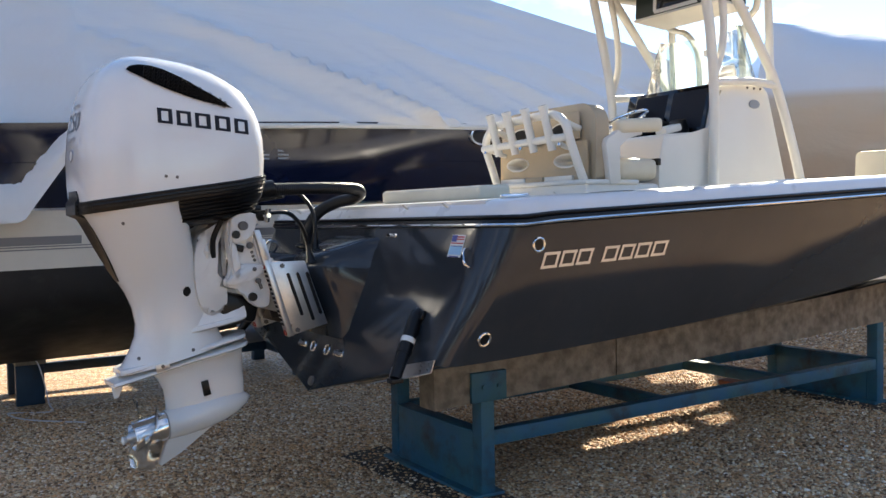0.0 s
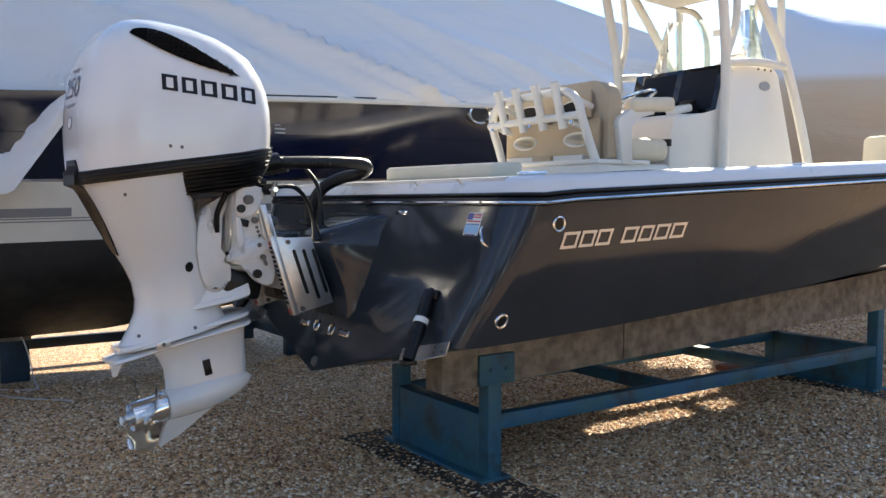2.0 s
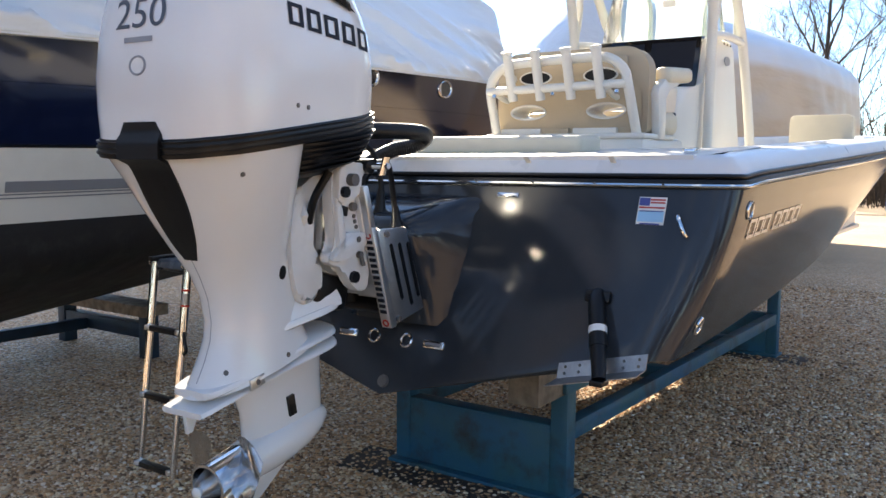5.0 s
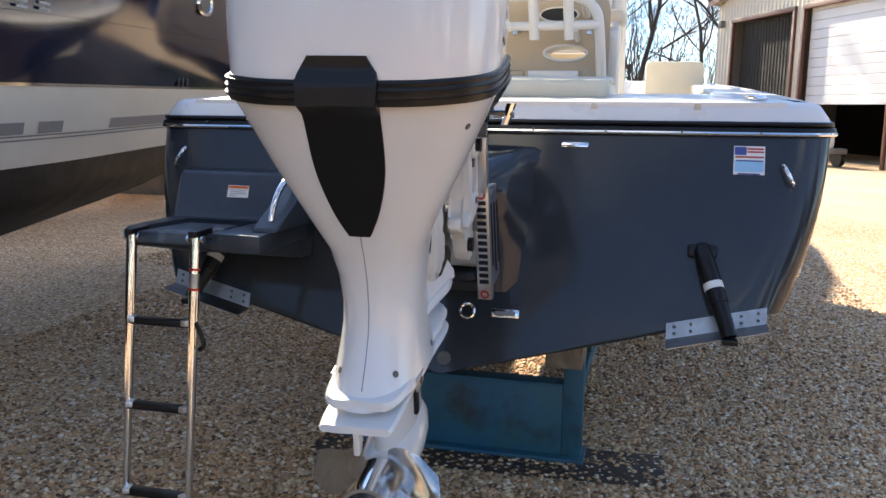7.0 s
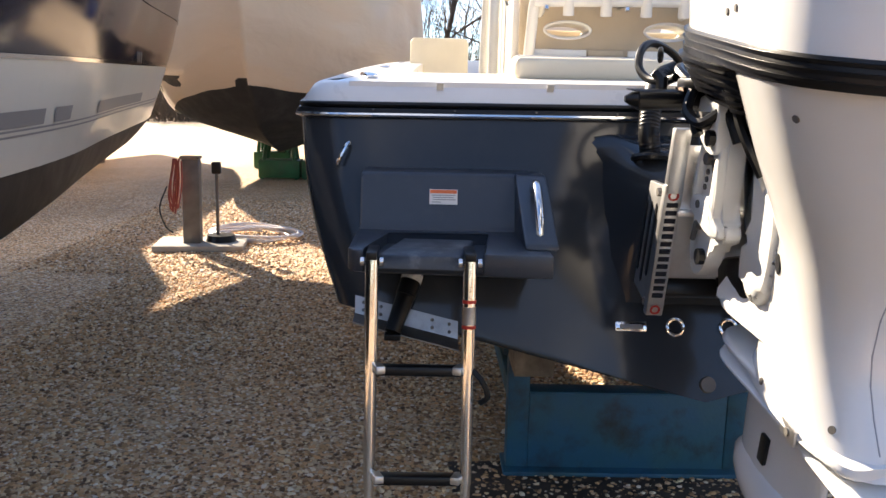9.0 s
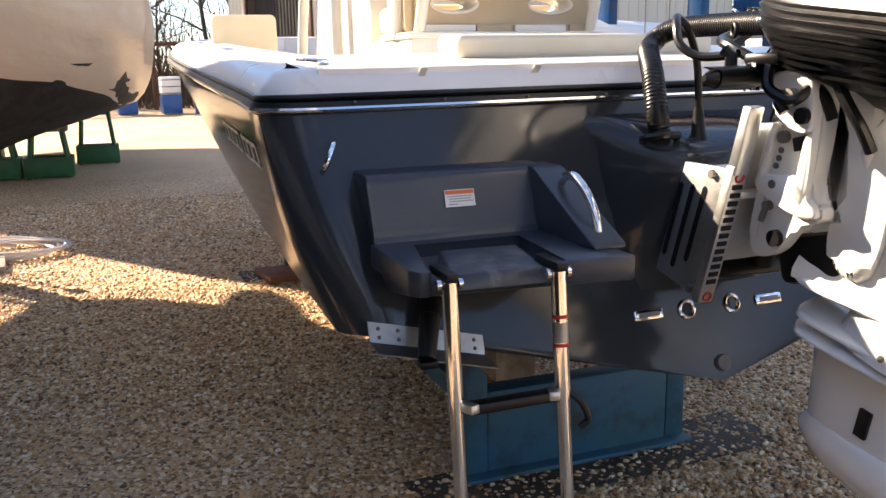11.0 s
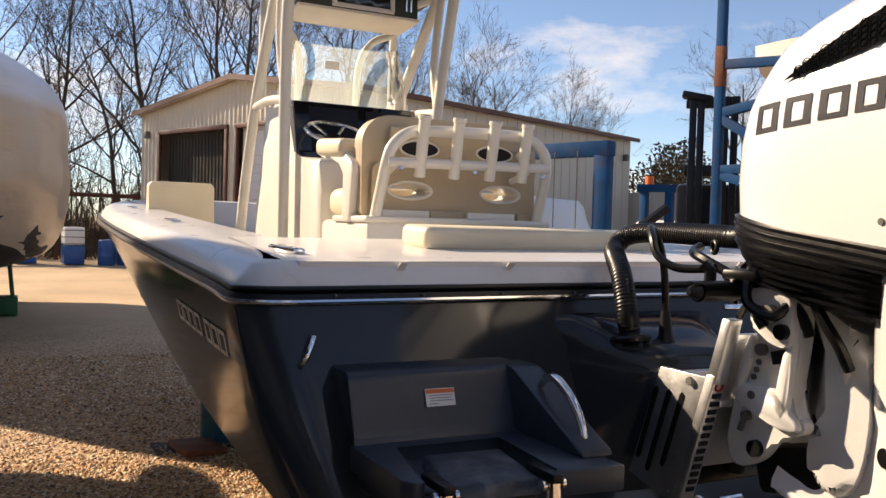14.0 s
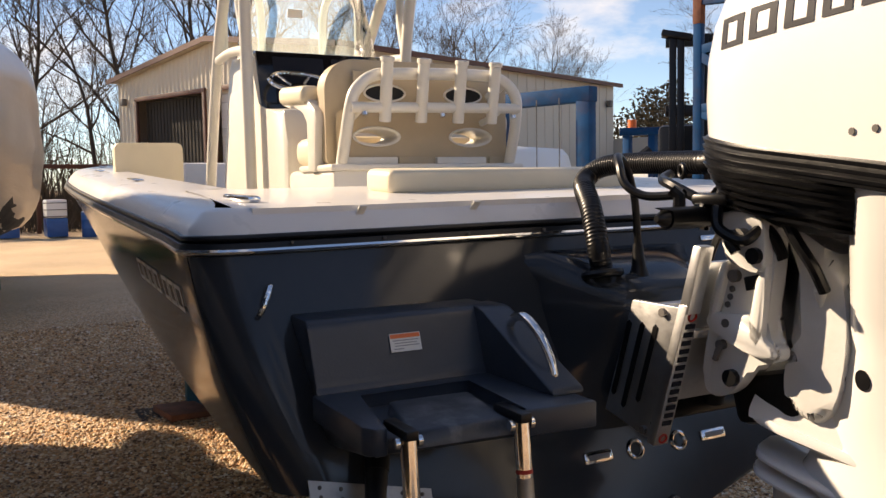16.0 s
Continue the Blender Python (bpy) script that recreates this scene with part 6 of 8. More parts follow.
def build_leaning_post():
    lp = thing("leaning_post", "cream leaning post seat with tan backrest and four rod holders", "helm seat")
    # base
    bm = B()
    box(bm, (1.60, 0.0, 1.39), (0.62, 0.96, 0.64), (0, 0, 0), 0.03)
    part("seat_base", bm, M_CREAM, lp, "cream molded seat base")
    bm = B()
    box(bm, (1.285, 0.05, 1.60), (0.012, 0.50, 0.13), (0, 0, 0), 0.006)
    part("base_hatch", bm, M_CREAM, lp)
    bm = B()
    box(bm, (1.50, 0.0, 1.715), (0.44, 0.98, 0.03), (0, 0, 0), 0.012)
    part("seat_pan", bm, M_CREAM, lp)
    # seat cushion and bolster
    bm = B()
    box(bm, (1.78, 0.0, 1.80), (0.36, 0.86, 0.14), (0, 0, 0), 0.05, 3)
    part("seat_cushion", bm, M_CREAMVINYL, lp, "cream vinyl cushion")
    # backrest: a cream-piped tan cushion ahead of a tan panel with two oval openings
    bm = B()
    rounded_slab(bm, 1.40, -0.455, 0.465, 1.73, 2.19, 0.11, 0.13, 0.02)
    cushion = part("back_cushion", bm, M_TAN, lp, "tan vinyl backrest cushion")
    bm = B()
    rounded_slab(bm, 1.385, -0.46, 0.47, 1.725, 2.195, 0.016, 0.14, 0.02)
    piping = part("cushion_piping", bm, M_TAN, lp, "tan piped back edge")
    for ob in (cushion, piping):
        bm = B()
        for yc in (0.243, -0.238):
            prism(bm, [(yc + 0.100 * math.cos(a), 1.852 + 0.031 * math.sin(a)) for a in (2 * math.pi * k / 32 for k in range(32))], 1.30, 1.62, axis="x")
        carve(ob, bm)
    bm = B()
    # panel made of strips round the two openings
    segs = 40
    for yc, lo, hi in ((0.243, 0.003, 0.435), (-0.238, -0.435, 0.003)):
        ring_o, ring_i = [], []
        for k in range(segs):
            a = 2 * math.pi * (k + 0.5) / segs
            c, s = math.cos(a), math.sin(a)
            ring_i.append((yc + 0.105 * c, 1.852 + 0.034 * s))
            m = max(abs(c), abs(s))
            yy = yc + (hi - yc if c > 0 else yc - lo) * c / m
            zz = 1.852 + (0.115 if s > 0 else 0.125) * s / m
            ring_o.append((yy, zz))
        rr = [[(1.352, y, z) for y, z in ring_o], [(1.352, y, z) for y, z in ring_i], [(1.368, y, z) for y, z in ring_i], [(1.368, y, z) for y, z in ring_o]]
        ring_mesh(bm, rr, caps=False)
    back = part("back_panel", bm, M_TAN, lp, "tan vinyl back panel with two oval openings", angle=30)
    for yc in (0.243, -0.238):
        bm = B()
        rr = []
        for dx, ea, eb_ in ((1.350, 0.118, 0.046), (1.344, 0.114, 0.043), (1.350, 0.104, 0.034), (1.372, 0.098, 0.029), (1.525, 0.096, 0.027)):
            rr.append([(dx, yc + ea * math.cos(a), 1.852 + eb_ * math.sin(a)) for a in (2 * math.pi * k / 32 for k in range(32))])
        ring_mesh(bm, rr, caps=False)
        part("oval_trim", bm, M_CREAM, back, "cream oval trim ring")
    bm = B()
    box(bm, (1.36, 0.0, 2.06), (0.014, 0.70, 0.16), (0, 0, 0), 0.005)
    part("back_panel_top", bm, M_TAN, lp)
    for yc in (0.20, -0.20):
        bm = B()
        rr = []
        for dx, ea, eb_ in ((1.352, 0.105, 0.042), (1.346, 0.10, 0.038), (1.350, 0.092, 0.031)):
            rr.append([(dx, yc + ea * math.cos(a), 2.045 + eb_ * math.sin(a)) for a in (2 * math.pi * k / 28 for k in range(28))])
        ring_mesh(bm, rr, caps=False)
        o = part("oval_trim", bm, M_CREAM, lp)
        bm = B()
        prism(bm, [(yc + 0.093 * math.cos(a), 2.045 + 0.032 * math.sin(a)) for a in (2 * math.pi * k / 24 for k in range(24))], 1.349, 1.352, axis="x")
        part("oval_shadow", bm, M_BLACK, o)
    for y, w, material in ((0.28, 0.26, M_CREAM), (0.06, 0.17, M_TAN), (-0.18, 0.26, M_CREAM), (-0.37, 0.08, M_TAN)):
        bm = B()
        box(bm, (1.345, y, 1.738), (0.03, w, 0.045), (0, 0, 0), 0.004)
        part("hinge_block", bm, material, lp)
    # tube frame
    bm = B()
    tube(bm, [(1.325, 0.43, 1.70), (1.275, 0.425, 1.83), (1.225, 0.42, 1.96), (1.215, 0.395, 2.04), (1.215, 0.32, 2.10), (1.215, 0.2, 2.115), (1.215, -0.2, 2.125), (1.215, -0.32, 2.11), (1.215, -0.395, 2.05), (1.225, -0.415, 1.97), (1.275, -0.425, 1.83), (1.33, -0.43, 1.70)], 0.026, 14, 5)
    part("frame_hoop", bm, M_CREAMPAINT, lp, "cream tube hoop")
    bm = B()
    tube(bm, [(1.205, 0.425, 1.965), (1.205, 0.2, 1.97), (1.207, -0.2, 1.977), (1.21, -0.415, 1.98)], 0.023, 12)
    part("cross_tube", bm, M_CREAMPAINT, lp)
    for y in (0.34, -0.34):
        bm = B()
        tube(bm, [(1.22, y, 2.09), (1.30, y, 2.06), (1.37, y, 2.04)], 0.02, 10)
        part("stay_tube", bm, M_CREAMPAINT, lp)
        bm = B()
        tube(bm, [(1.21, y + 0.04, 1.96), (1.30, y + 0.04, 1.93), (1.36, y + 0.04, 1.92)], 0.016, 10)
        part("stay_tube", bm, M_CREAMPAINT, lp)
    for y in (0.273, 0.1, -0.086, -0.26):
        bm = B()
        a, b = Vector((1.15, y, 2.175)), Vector((1.215, y - 0.01, 1.91))
        tube(bm, [a, a.lerp(b, 0.06), a.lerp(b, 0.07), b], [0.031, 0.031, 0.026, 0.026], 14)
        rh = part("rod_holder", bm, M_CREAMPAINT, lp, "cream tube rod holder")
        bm = B()
        cyl(bm, a, a + (a - b).normalized() * 0.002, 0.022, seg=12)
        part("rod_holder_bore", bm, M_GREY, rh)
    for y in (0.37, 0.0, -0.37):
        bm = B()
        cyl(bm, (1.185, y, 1.945), (1.18, y, 1.93), 0.012, seg=10)
        part("frame_bolt", bm, M_CHROME, lp)
    # side armrests
    for s in (1, -1):
        bm = B()
        prism(bm, [(1.47, 1.70), (1.56, 1.70), (1.535, 1.93), (1.60, 1.985), (1.74, 2.00), (1.74, 2.035), (1.56, 2.035), (1.45, 1.975), (1.435, 1.94)], s * 0.475 - 0.025, s * 0.475 + 0.025, 0.012)
        part("arm_bracket", bm, M_CREAM, lp)
        bm = B()
        box(bm, (1.72, s * 0.475, 2.060), (0.36, 0.10, 0.085), (0, -4, 0), 0.03, 3)
        part("arm_rest", bm, M_CREAMVINYL, lp, "cream padded armrest")


build_leaning_post()


def build_deck_cushions():
    cu = thing("aft_cushion", "long cream bench cushion on the aft deck", "cushion")
    bm = B()
    box(bm, (0.61, 0.03, 1.652), (0.22, 1.08, 0.085), (0, -2.5, 0), 0.025, 3)
    part("cushion_pad", bm, M_CREAMVINYL, cu)
    for s in (1, -1):
        bs = thing("bow_backrest", "cream backrest wrapped in clear film on the bow deck", "backrest", "bow backrests")
        bm = B()
        rounded_slab(bm, 3.78, s * 0.83 - 0.22, s * 0.83 + 0.22, 1.64, 1.94, 0.10, 0.04, 0.05)
        part("backrest_pad", bm, M_CREAMVINYL, bs)
        bm = B()
        box(bm, (4.05, s * 0.80, 1.60), (0.55, 0.50, 0.10), (0, 0, 0), 0.03)
        part("bow_bench", bm, M_WHITE, bs)


build_deck_cushions()


# ---- other boats ----
CR_Y = 3.80


def build_cruiser():
    cr = thing("cabin_cruiser", "navy and ivory cabin cruiser under white shrink film, blocked up", "boat")
    # bow line: x of the stem at each height
    def stem(z):
        return smooth_table(z, [(0.36, 3.6), (0.55, 4.5), (0.9, 5.6), (1.1, 6.0), (1.7, 6.7), (2.5, 7.5), (2.8, 7.75)])
    AFT = -4.6
    def hb_at(z, s):
        full = smooth_table(z, [(0.36, 0.15), (0.52, 0.60), (0.72, 1.07), (0.90, 1.36), (1.0, 1.42), (1.22, 1.46), (1.65, 1.55), (2.2, 1.67), (2.7, 1.72)])
        shape = smooth_table(s, [(0, 0.97), (0.33, 1.0), (0.45, 0.96), (0.525, 0.89), (0.62, 0.74), (0.72, 0.59), (0.81, 0.45), (0.92, 0.21), (1.0, 0.0)])
        return full * shape
    def sheer(x, z):
        if z < 1.205:
            z += (1.205 - z) * min(0.8, max(0.0, (x + 0.5) / 9.0))
        return z + (x + 1) * (0.014 if z < 1.8 else 0.014 + 0.036 * min(1, (z - 1.8) / 0.4))
    def band(z0, z1, rows, name, material, label, out=0.0):
        bm = B()
        for sd in (1, -1):
            grid = []
            for i in range(rows + 1):
                z = z0 + (z1 - z0) * i / rows
                row = []
                for k in range(61):
                    s = k / 60
                    x = AFT + (stem(z) - AFT) * s
                    row.append(bm.verts.new((x, CR_Y + sd * (hb_at(z, s) + out), sheer(x, z))))
                grid.append(row)
            for i in range(rows):
                for k in range(60):
                    bm.faces.new((grid[i][k], grid[i][k + 1], grid[i + 1][k + 1], grid[i + 1][k]))
        bmesh.ops.remove_doubles(bm, verts=bm.verts, dist=0.002)
        return part(name, bm, material, cr, label, angle=40)
    band(0.37, 1.205, 10, "hull_bottom", M_BOTTOM, "black antifouled bottom")
    band(1.205, 1.62, 5, "hull_side", M_CWHITE, "ivory hull side")
    nv = band(1.62, 2.22, 8, "hull_topside", M_NAVY, "glossy navy topside")
    band(1.615, 1.632, 1, "boot_line", M_CHROME, "", 0.006)
    band(1.93, 1.945, 1, "style_line", M_NAVY, "", 0.010)
    for z in (1.34, 1.36):
        band(z, z + 0.008, 1, "pin_stripe", M_GREY, "", 0.003)
    # short bold stripes on the ivory side
    for x0, x1 in ((-2.4, -1.0), (-0.6, 0.5), (0.62, 0.85), (1.4, 3.2)):
        bm = B()
        grid = []
        for i, z in enumerate((1.375, 1.435)):
            row = []
            for k in range(13):
                x = x0 + (x1 - x0) * k / 12
                s = (x - AFT) / (stem(z) - AFT)
                row.append(bm.verts.new((x, CR_Y - hb_at(z, s) - 0.004, sheer(x, z))))
            grid.append(row)
        for k in range(12):
            bm.faces.new((grid[0][k], grid[0][k + 1], grid[1][k + 1], grid[1][k]))
        part("side_stripe", bm, M_GREY, cr, "grey stripe")
    # transom
    bm = B()
    loop = []
    for i in range(20):
        z = 0.37 + 1.85 * i / 19
        loop.append((AFT, CR_Y - hb_at(z, 0), sheer(AFT, z)))
    ring = loop + [(AFT, 2 * CR_Y - p[1], p[2]) for p in loop[::-1]]
    bm.faces.new([bm.verts.new(p) for p in ring])
    part("transom", bm, M_CWHITE, cr)
    # portlights
    def side_pt(x, z):
        s = (x - AFT) / (stem(z) - AFT)
        return Vector((x, CR_Y - hb_at(z, s), sheer(x, z)))
    for x, z in ((2.72, 2.13), (4.35, 2.10), (-3.0, 2.1)):
        p = side_pt(x, z)
        q = side_pt(x + 0.1, z)
        d = (q - p).normalized()
        nn = Vector((d.y, -d.x, 0)).normalized()
        bm = B()
        rr = []
        for o, e in ((0.0, 1.12), (0.016, 1.08), (0.018, 0.92), (0.006, 0.80)):
            rr.append([p + nn * o + d * (0.155 * e * math.cos(a)) + Vector((0, 0, 0.085 * e * math.sin(a))) for a in (2 * math.pi * k / 28 for k in range(28))])
        ring_mesh(bm, rr, caps=False)
        o = part("portlight", bm, M_CHROME, cr, "oval stainless portlight")
        bm = B()
        bm.faces.new([bm.verts.new(p + nn * 0.008 + d * (0.125 * math.cos(a)) + Vector((0, 0, 0.07 * math.sin(a)))) for a in (2 * math.pi * k / 28 for k in range(28))])
        part("pane", bm, M_GLOSSBLK, o)
    for k in range(3):
        p = side_pt(2.45 + 0.09 * k, 1.665)
        bm = B()
        box(bm, p + Vector((0, -0.004, 0)), (0.03, 0.012, 0.07), (0, 12, 8), 0.004)
        part("vent_slit", bm, M_BLACK, cr)
    for k, x in enumerate((0.35, 0.52)):
        p = side_pt(x, 1.99)
        bm = B()
        for dz in (-0.03, 0.0, 0.03):
            box(bm, p + Vector((0, -0.003, dz)), (0.10, 0.006, 0.013), (0, 0, 10))
        part("name_block", bm, M_INKGREY, cr, "grey lettering block")
    p = side_pt(-0.75, 2.10)
    bm = B()
    torus(bm, p + Vector((0, -0.005, 0)), (0.1, -1, 0), 0.026, 0.006, 16, 6)
    part("hull_fitting", bm, M_CHROME, cr)
    # shrink film over the deck and superstructure
    film_top = [(-5.0, 3.9), (-3.0, 4.35), (-1.5, 4.42), (0.0, 4.36), (1.5, 4.24), (3.0, 4.08), (4.5, 3.88), (5.8, 3.70), (6.55, 3.58), (6.75, 3.46), (6.88, 3.05), (7.05, 2.86), (7.75, 2.74)]
    bm = B()
    grid = []
    for k in range(261):
        s = k / 260
        x = -4.75 + (7.75 + 4.75) * s
        zt = smooth_table(x, film_top)
        zs = sheer(x, 2.17)
        if x < -0.95:
            zs -= 0.62 * min(1, (-0.95 - x) / 0.45)
        sc = min(1.0, max(0.0, (x - AFT) / (stem(2.25) - AFT)))
        hb = hb_at(2.25, sc) + 0.045
        if sc >= 1.0:
            hb = 0.045
        if x > 7.2:
            hb = 0.26 * max(0.0, (7.75 - x) / 0.55) ** 0.5 + 0.02
        row = []
        for j in range(-40, 41):
            u = abs(j) / 40
            # from the ridge (u=0) down to the sheer (u=1)
            up = 0.10 * min(1.0, max(0.0, (zt - zs) / 1.2))
            if u < 0.86:
                f = u / 0.86
                y = hb * (0.985 * f)
                z = zt - (zt - zs - up) * f
            else:
                f = (u - 0.86) / 0.14
                y = hb * (0.985 + 0.015 * f)
                z = zs + up * (1 - f)
            sd_ = 1 if j > 0 else -1
            a_ = noise.noise(Vector((x * 0.55 + z * 0.9, z * 1.5 - x * 0.35, sd_ * 3.0)))
            b_ = 1 - abs(2.2 * noise.noise(Vector((x * 0.32, 1.9 * (z + 0.24 * x), sd_ * 7.0))))
            c_ = 1 - abs(2.4 * noise.noise(Vector((x * 0.55, 4.2 * (z + 0.42 * x), sd_ * 5.0))))
            low = max(0.0, min(1.0, (u - 0.45) / 0.4))
            bow = max(0.55, min(1.0, (5.0 - x) / 3.0)) * (0.4 if x < -0.9 else 1.0)
            amp = max(0.0, min(1.0, (u - 0.30) / 0.35)) * min(1.0, (1 - u) / 0.10)
            fold = amp * bow * (-0.055 + 0.07 * a_ + 0.12 * max(0, b_) ** 3 + 0.065 * (0.4 + low) * max(0, c_) ** 3)
            y += fold * 0.7
            row.append(bm.verts.new((x, CR_Y + math.copysign(max(y, 0.0), j) if j else CR_Y, z + fold * 0.6)))
        grid.append(row)
    for k in range(260):
        for j in range(80):
            bm.faces.new((grid[k][j], grid[k + 1][j], grid[k + 1][j + 1], grid[k][j + 1]))
    part("shrink_film", bm, M_WRAP, cr, "creased white shrink film", angle=80)
    # heat-shrunk band along the film's lower edge
    bm = B()
    pts = []
    for k in range(50):
        x = -0.9 + (7.4 + 0.9) * k / 49
        z = sheer(x, 2.185)
        sc = min(1.0, (x - AFT) / (stem(2.25) - AFT))
        pts.append((x, CR_Y - hb_at(2.22, sc) - 0.03, z))
    tube(bm, pts, 0.022, 8)
    part("rub_rail", bm, M_CWHITE, cr, "ivory rub rail")
    # blocks
    for x, ys in ((-1.2, (3.75, 4.35)), (1.2, (3.6, 4.75))):
        st = thing("hull_stand", "dark blue steel stand under the cruiser", "boat stand", "cruiser stands")
        for y in ys:
            bm = B()
            box(bm, (x, y, 0.16), (0.22 if x < 0 else 0.12, 0.10, 0.36), (0, 0, 0), 0.006)
            part("post", bm, M_BLUEDARK, st)
        bm = B()
        box(bm, (x, sum(ys) / 2, 0.20), (0.10, ys[1] - ys[0] - 0.10, 0.12), (0, 0, 0), 0.006)
        part("beam", bm, M_BLUEDARK, st)
        bm = B()
        box(bm, (x, sum(ys) / 2, 0.375), (0.24, ys[1] - ys[0] + 0.2, 0.09), (0, 0, 0), 0.008)
        part("bolster", bm, M_WOOD, st)
    cd = thing("loose_cord", "thin pale cord hanging from the cruiser's stand to the gravel", "cord")
    bm = B()
    tube(bm, [(-1.16, 3.66, 0.36), (-1.15, 3.58, 0.34), (-1.12, 3.55, 0.22), (-1.09, 3.50, 0.02), (-1.11, 3.30, GROUND + 0.008), (-1.40, 3.44, GROUND + 0.008), (-1.30, 3.10, GROUND + 0.008), (-0.93, 2.72, GROUND + 0.008)], 0.006, 6, 6)
    part("cord", bm, M_HOSEGREY, cd)
    st = thing("stand_rail", "long dark blue rail between the cruiser's stands", "rail", "cruiser stands")
    bm = B()
    box(bm, (0.0, 4.4, 0.18), (2.3, 0.07, 0.09), (0, 0, 0), 0.005)
    part("rail", bm, M_BLUEDARK, st)


build_cruiser()


def build_wrapped_boat():
    wb = thing("wrapped_yacht", "large boat in white and tan shrink film on green stands", "boat")
    cy = 3.2
    def hb(s, t):
        f = smooth_table(s, [(0, 0.0), (0.068, 0.42), (0.175, 0.77), (0.34, 0.96), (0.55, 1.0), (1, 0.94)])
        g = smooth_table(t, [(0, 0.05), (0.12, 0.55), (0.20, 0.84), (0.32, 0.95), (0.6, 1.0), (1, 0.97)])
        return 2.15 * f * g
    def stemx(z):
        return smooth_table(z, [(0.55, 10.4), (0.9, 9.1), (1.3, 8.5), (1.9, 8.0), (3.0, 7.7), (3.9, 7.9)])
    def surf(z0, z1, rows, name, material, label, fold=0.0):
        bm = B()
        for sd in (1, -1):
            grid = []
            for i in range(rows + 1):
                row = []
                for k in range(49):
                    s = (k / 48) ** 1.5
                    zl = z0 - (0.50 * min(1.0, s / 0.22) if name == "film" else 0.0)
                    z = zl + (z1 - zl) * i / rows
                    t = (z - 0.55) / 2.6
                    x = stemx(z) + (17.5 - stemx(z)) * s
                    h = hb(s, min(1, t))
                    if z > 3.1:
                        h *= max(0.02, 1 - ((z - 3.1) / 1.0) ** 2.2)
                    h += fold * noise.noise(Vector((x * 1.3 + z, z * 1.8 - x, sd))) * min(1, s * 8)
                    if name == "film":
                        h += 0.012 * min(1.0, s * 20)
                    zz = z + 0.05 * (x - 9) * (0.4 if z > 1.5 else 0.05)
                    if name == "film" and i == 0:
                        zz += 0.03 * noise.noise(Vector((x * 2.5, sd, 0)))
                    row.append(bm.verts.new((x, cy + sd * h, zz)))
                grid.append(row)
            for i in range(rows):
                for k in range(48):
                    bm.faces.new((grid[i][k], grid[i][k + 1], grid[i + 1][k + 1], grid[i + 1][k]))
        bmesh.ops.remove_doubles(bm, verts=bm.verts, dist=0.004)
        return part(name, bm, material, wb, label, angle=70)
    surf(0.55, 1.66, 10, "hull_bottom", M_BOTTOM, "black bottom paint")
    surf(1.58, 4.08, 22, "film", M_WRAP2, "shrink film, white above and tan below", 0.05)
    for x, y in ((12.1, 2.72), (12.1, 3.46), (13.9, 2.05), (13.9, 3.9)):
        st = thing("hull_stand", "green steel boat stand", "boat stand", "green stands")
        top = 0.92 if abs(y - 3.05) > 0.5 else 0.70
        for dx, dy in ((-0.22, -0.3), (0.22, -0.3), (-0.22, 0.3), (0.22, 0.3)):
            bm = B()
            tube(bm, [(x + dx, y + dy, GROUND), (x + dx * 0.7, y + dy * 0.7, top)], 0.035, 8)
            part("stand_leg", bm, M_GREENST, st)
        bm = B()
        box(bm, (x, y, 0.15), (0.50, 0.70, 0.30), (0, 0, 0), 0.01)
        part("stand_box", bm, M_GREENST, st)
        bm = B()
        box(bm, (x, y, top + 0.03), (0.5, 0.6, 0.10), (0, 0, 0), 0.01)
        part("stand_pad", bm, M_WOOD, st)
    # ivory cruiser in the next row
    cb = thing("ivory_cruiser", "ivory cruiser hull with dark stripes, parked in the next row", "boat")

    def ring_at(x, grow=0.0):
        q = (x - 4.6) / 13.4
        w = smooth_table(q, [(0, 1.38), (0.4, 1.48), (0.7, 1.30), (0.9, 0.60), (1, 0.05)]) + grow
        zt = 2.72 + 0.30 * q
        return [(x, 8.05 + w * u, z) for u, z in ((0, 0.62 + 0.5 * q ** 4), (0.75, 0.92), (0.92, 1.18), (1.0, 1.9), (0.98, zt - 0.3), (0.85, zt), (0, zt + 0.15), (-0.85, zt), (-0.98, zt - 0.3), (-1.0, 1.9), (-0.92, 1.18), (-0.75, 0.92))]
    bm = B()
    ring_mesh(bm, [ring_at(4.6 + 13.4 * i / 20) for i in range(21)])
    part("hull", bm, M_CWHITE, cb, "ivory hull", angle=40)
    # unseen block added above the deck to keep sun off the gravel
    bm = B()
    ring_mesh(bm, [[(x, 8.05 + w * u, z0 + (h - z0) * v) for u, v in ((-1, 0), (-0.96, 0.45), (-0.80, 0.86), (-0.45, 1.0), (0.45, 1.0), (0.80, 0.86), (0.96, 0.45), (1, 0))] for x, w, h, z0 in ((4.9, 1.15, 3.3, 2.6), (5.4, 1.25, 3.85, 2.6), (7.5, 1.28, 4.05, 2.65), (9.3, 1.20, 3.95, 2.7), (9.9, 1.10, 3.1, 2.7))])
    part("cabin_cover", bm, M_WRAP, cb, "unseen white block added over the deck to shade the gravel", angle=50)
    for z, r_, material in ((1.30, 0.012, M_GREY), (1.48, 0.030, M_BOTTOM), (2.02, 0.014, M_GREY), (2.36, 0.014, M_GREY)):
        pts = []
        for i in range(25):
            x = 4.8 + 12.6 * i / 24
            rg = ring_at(x, 0.004)[7:11]
            for p, q in zip(rg, rg[1:]):
                if q[2] <= z <= p[2]:
                    f = (z - q[2]) / (p[2] - q[2])
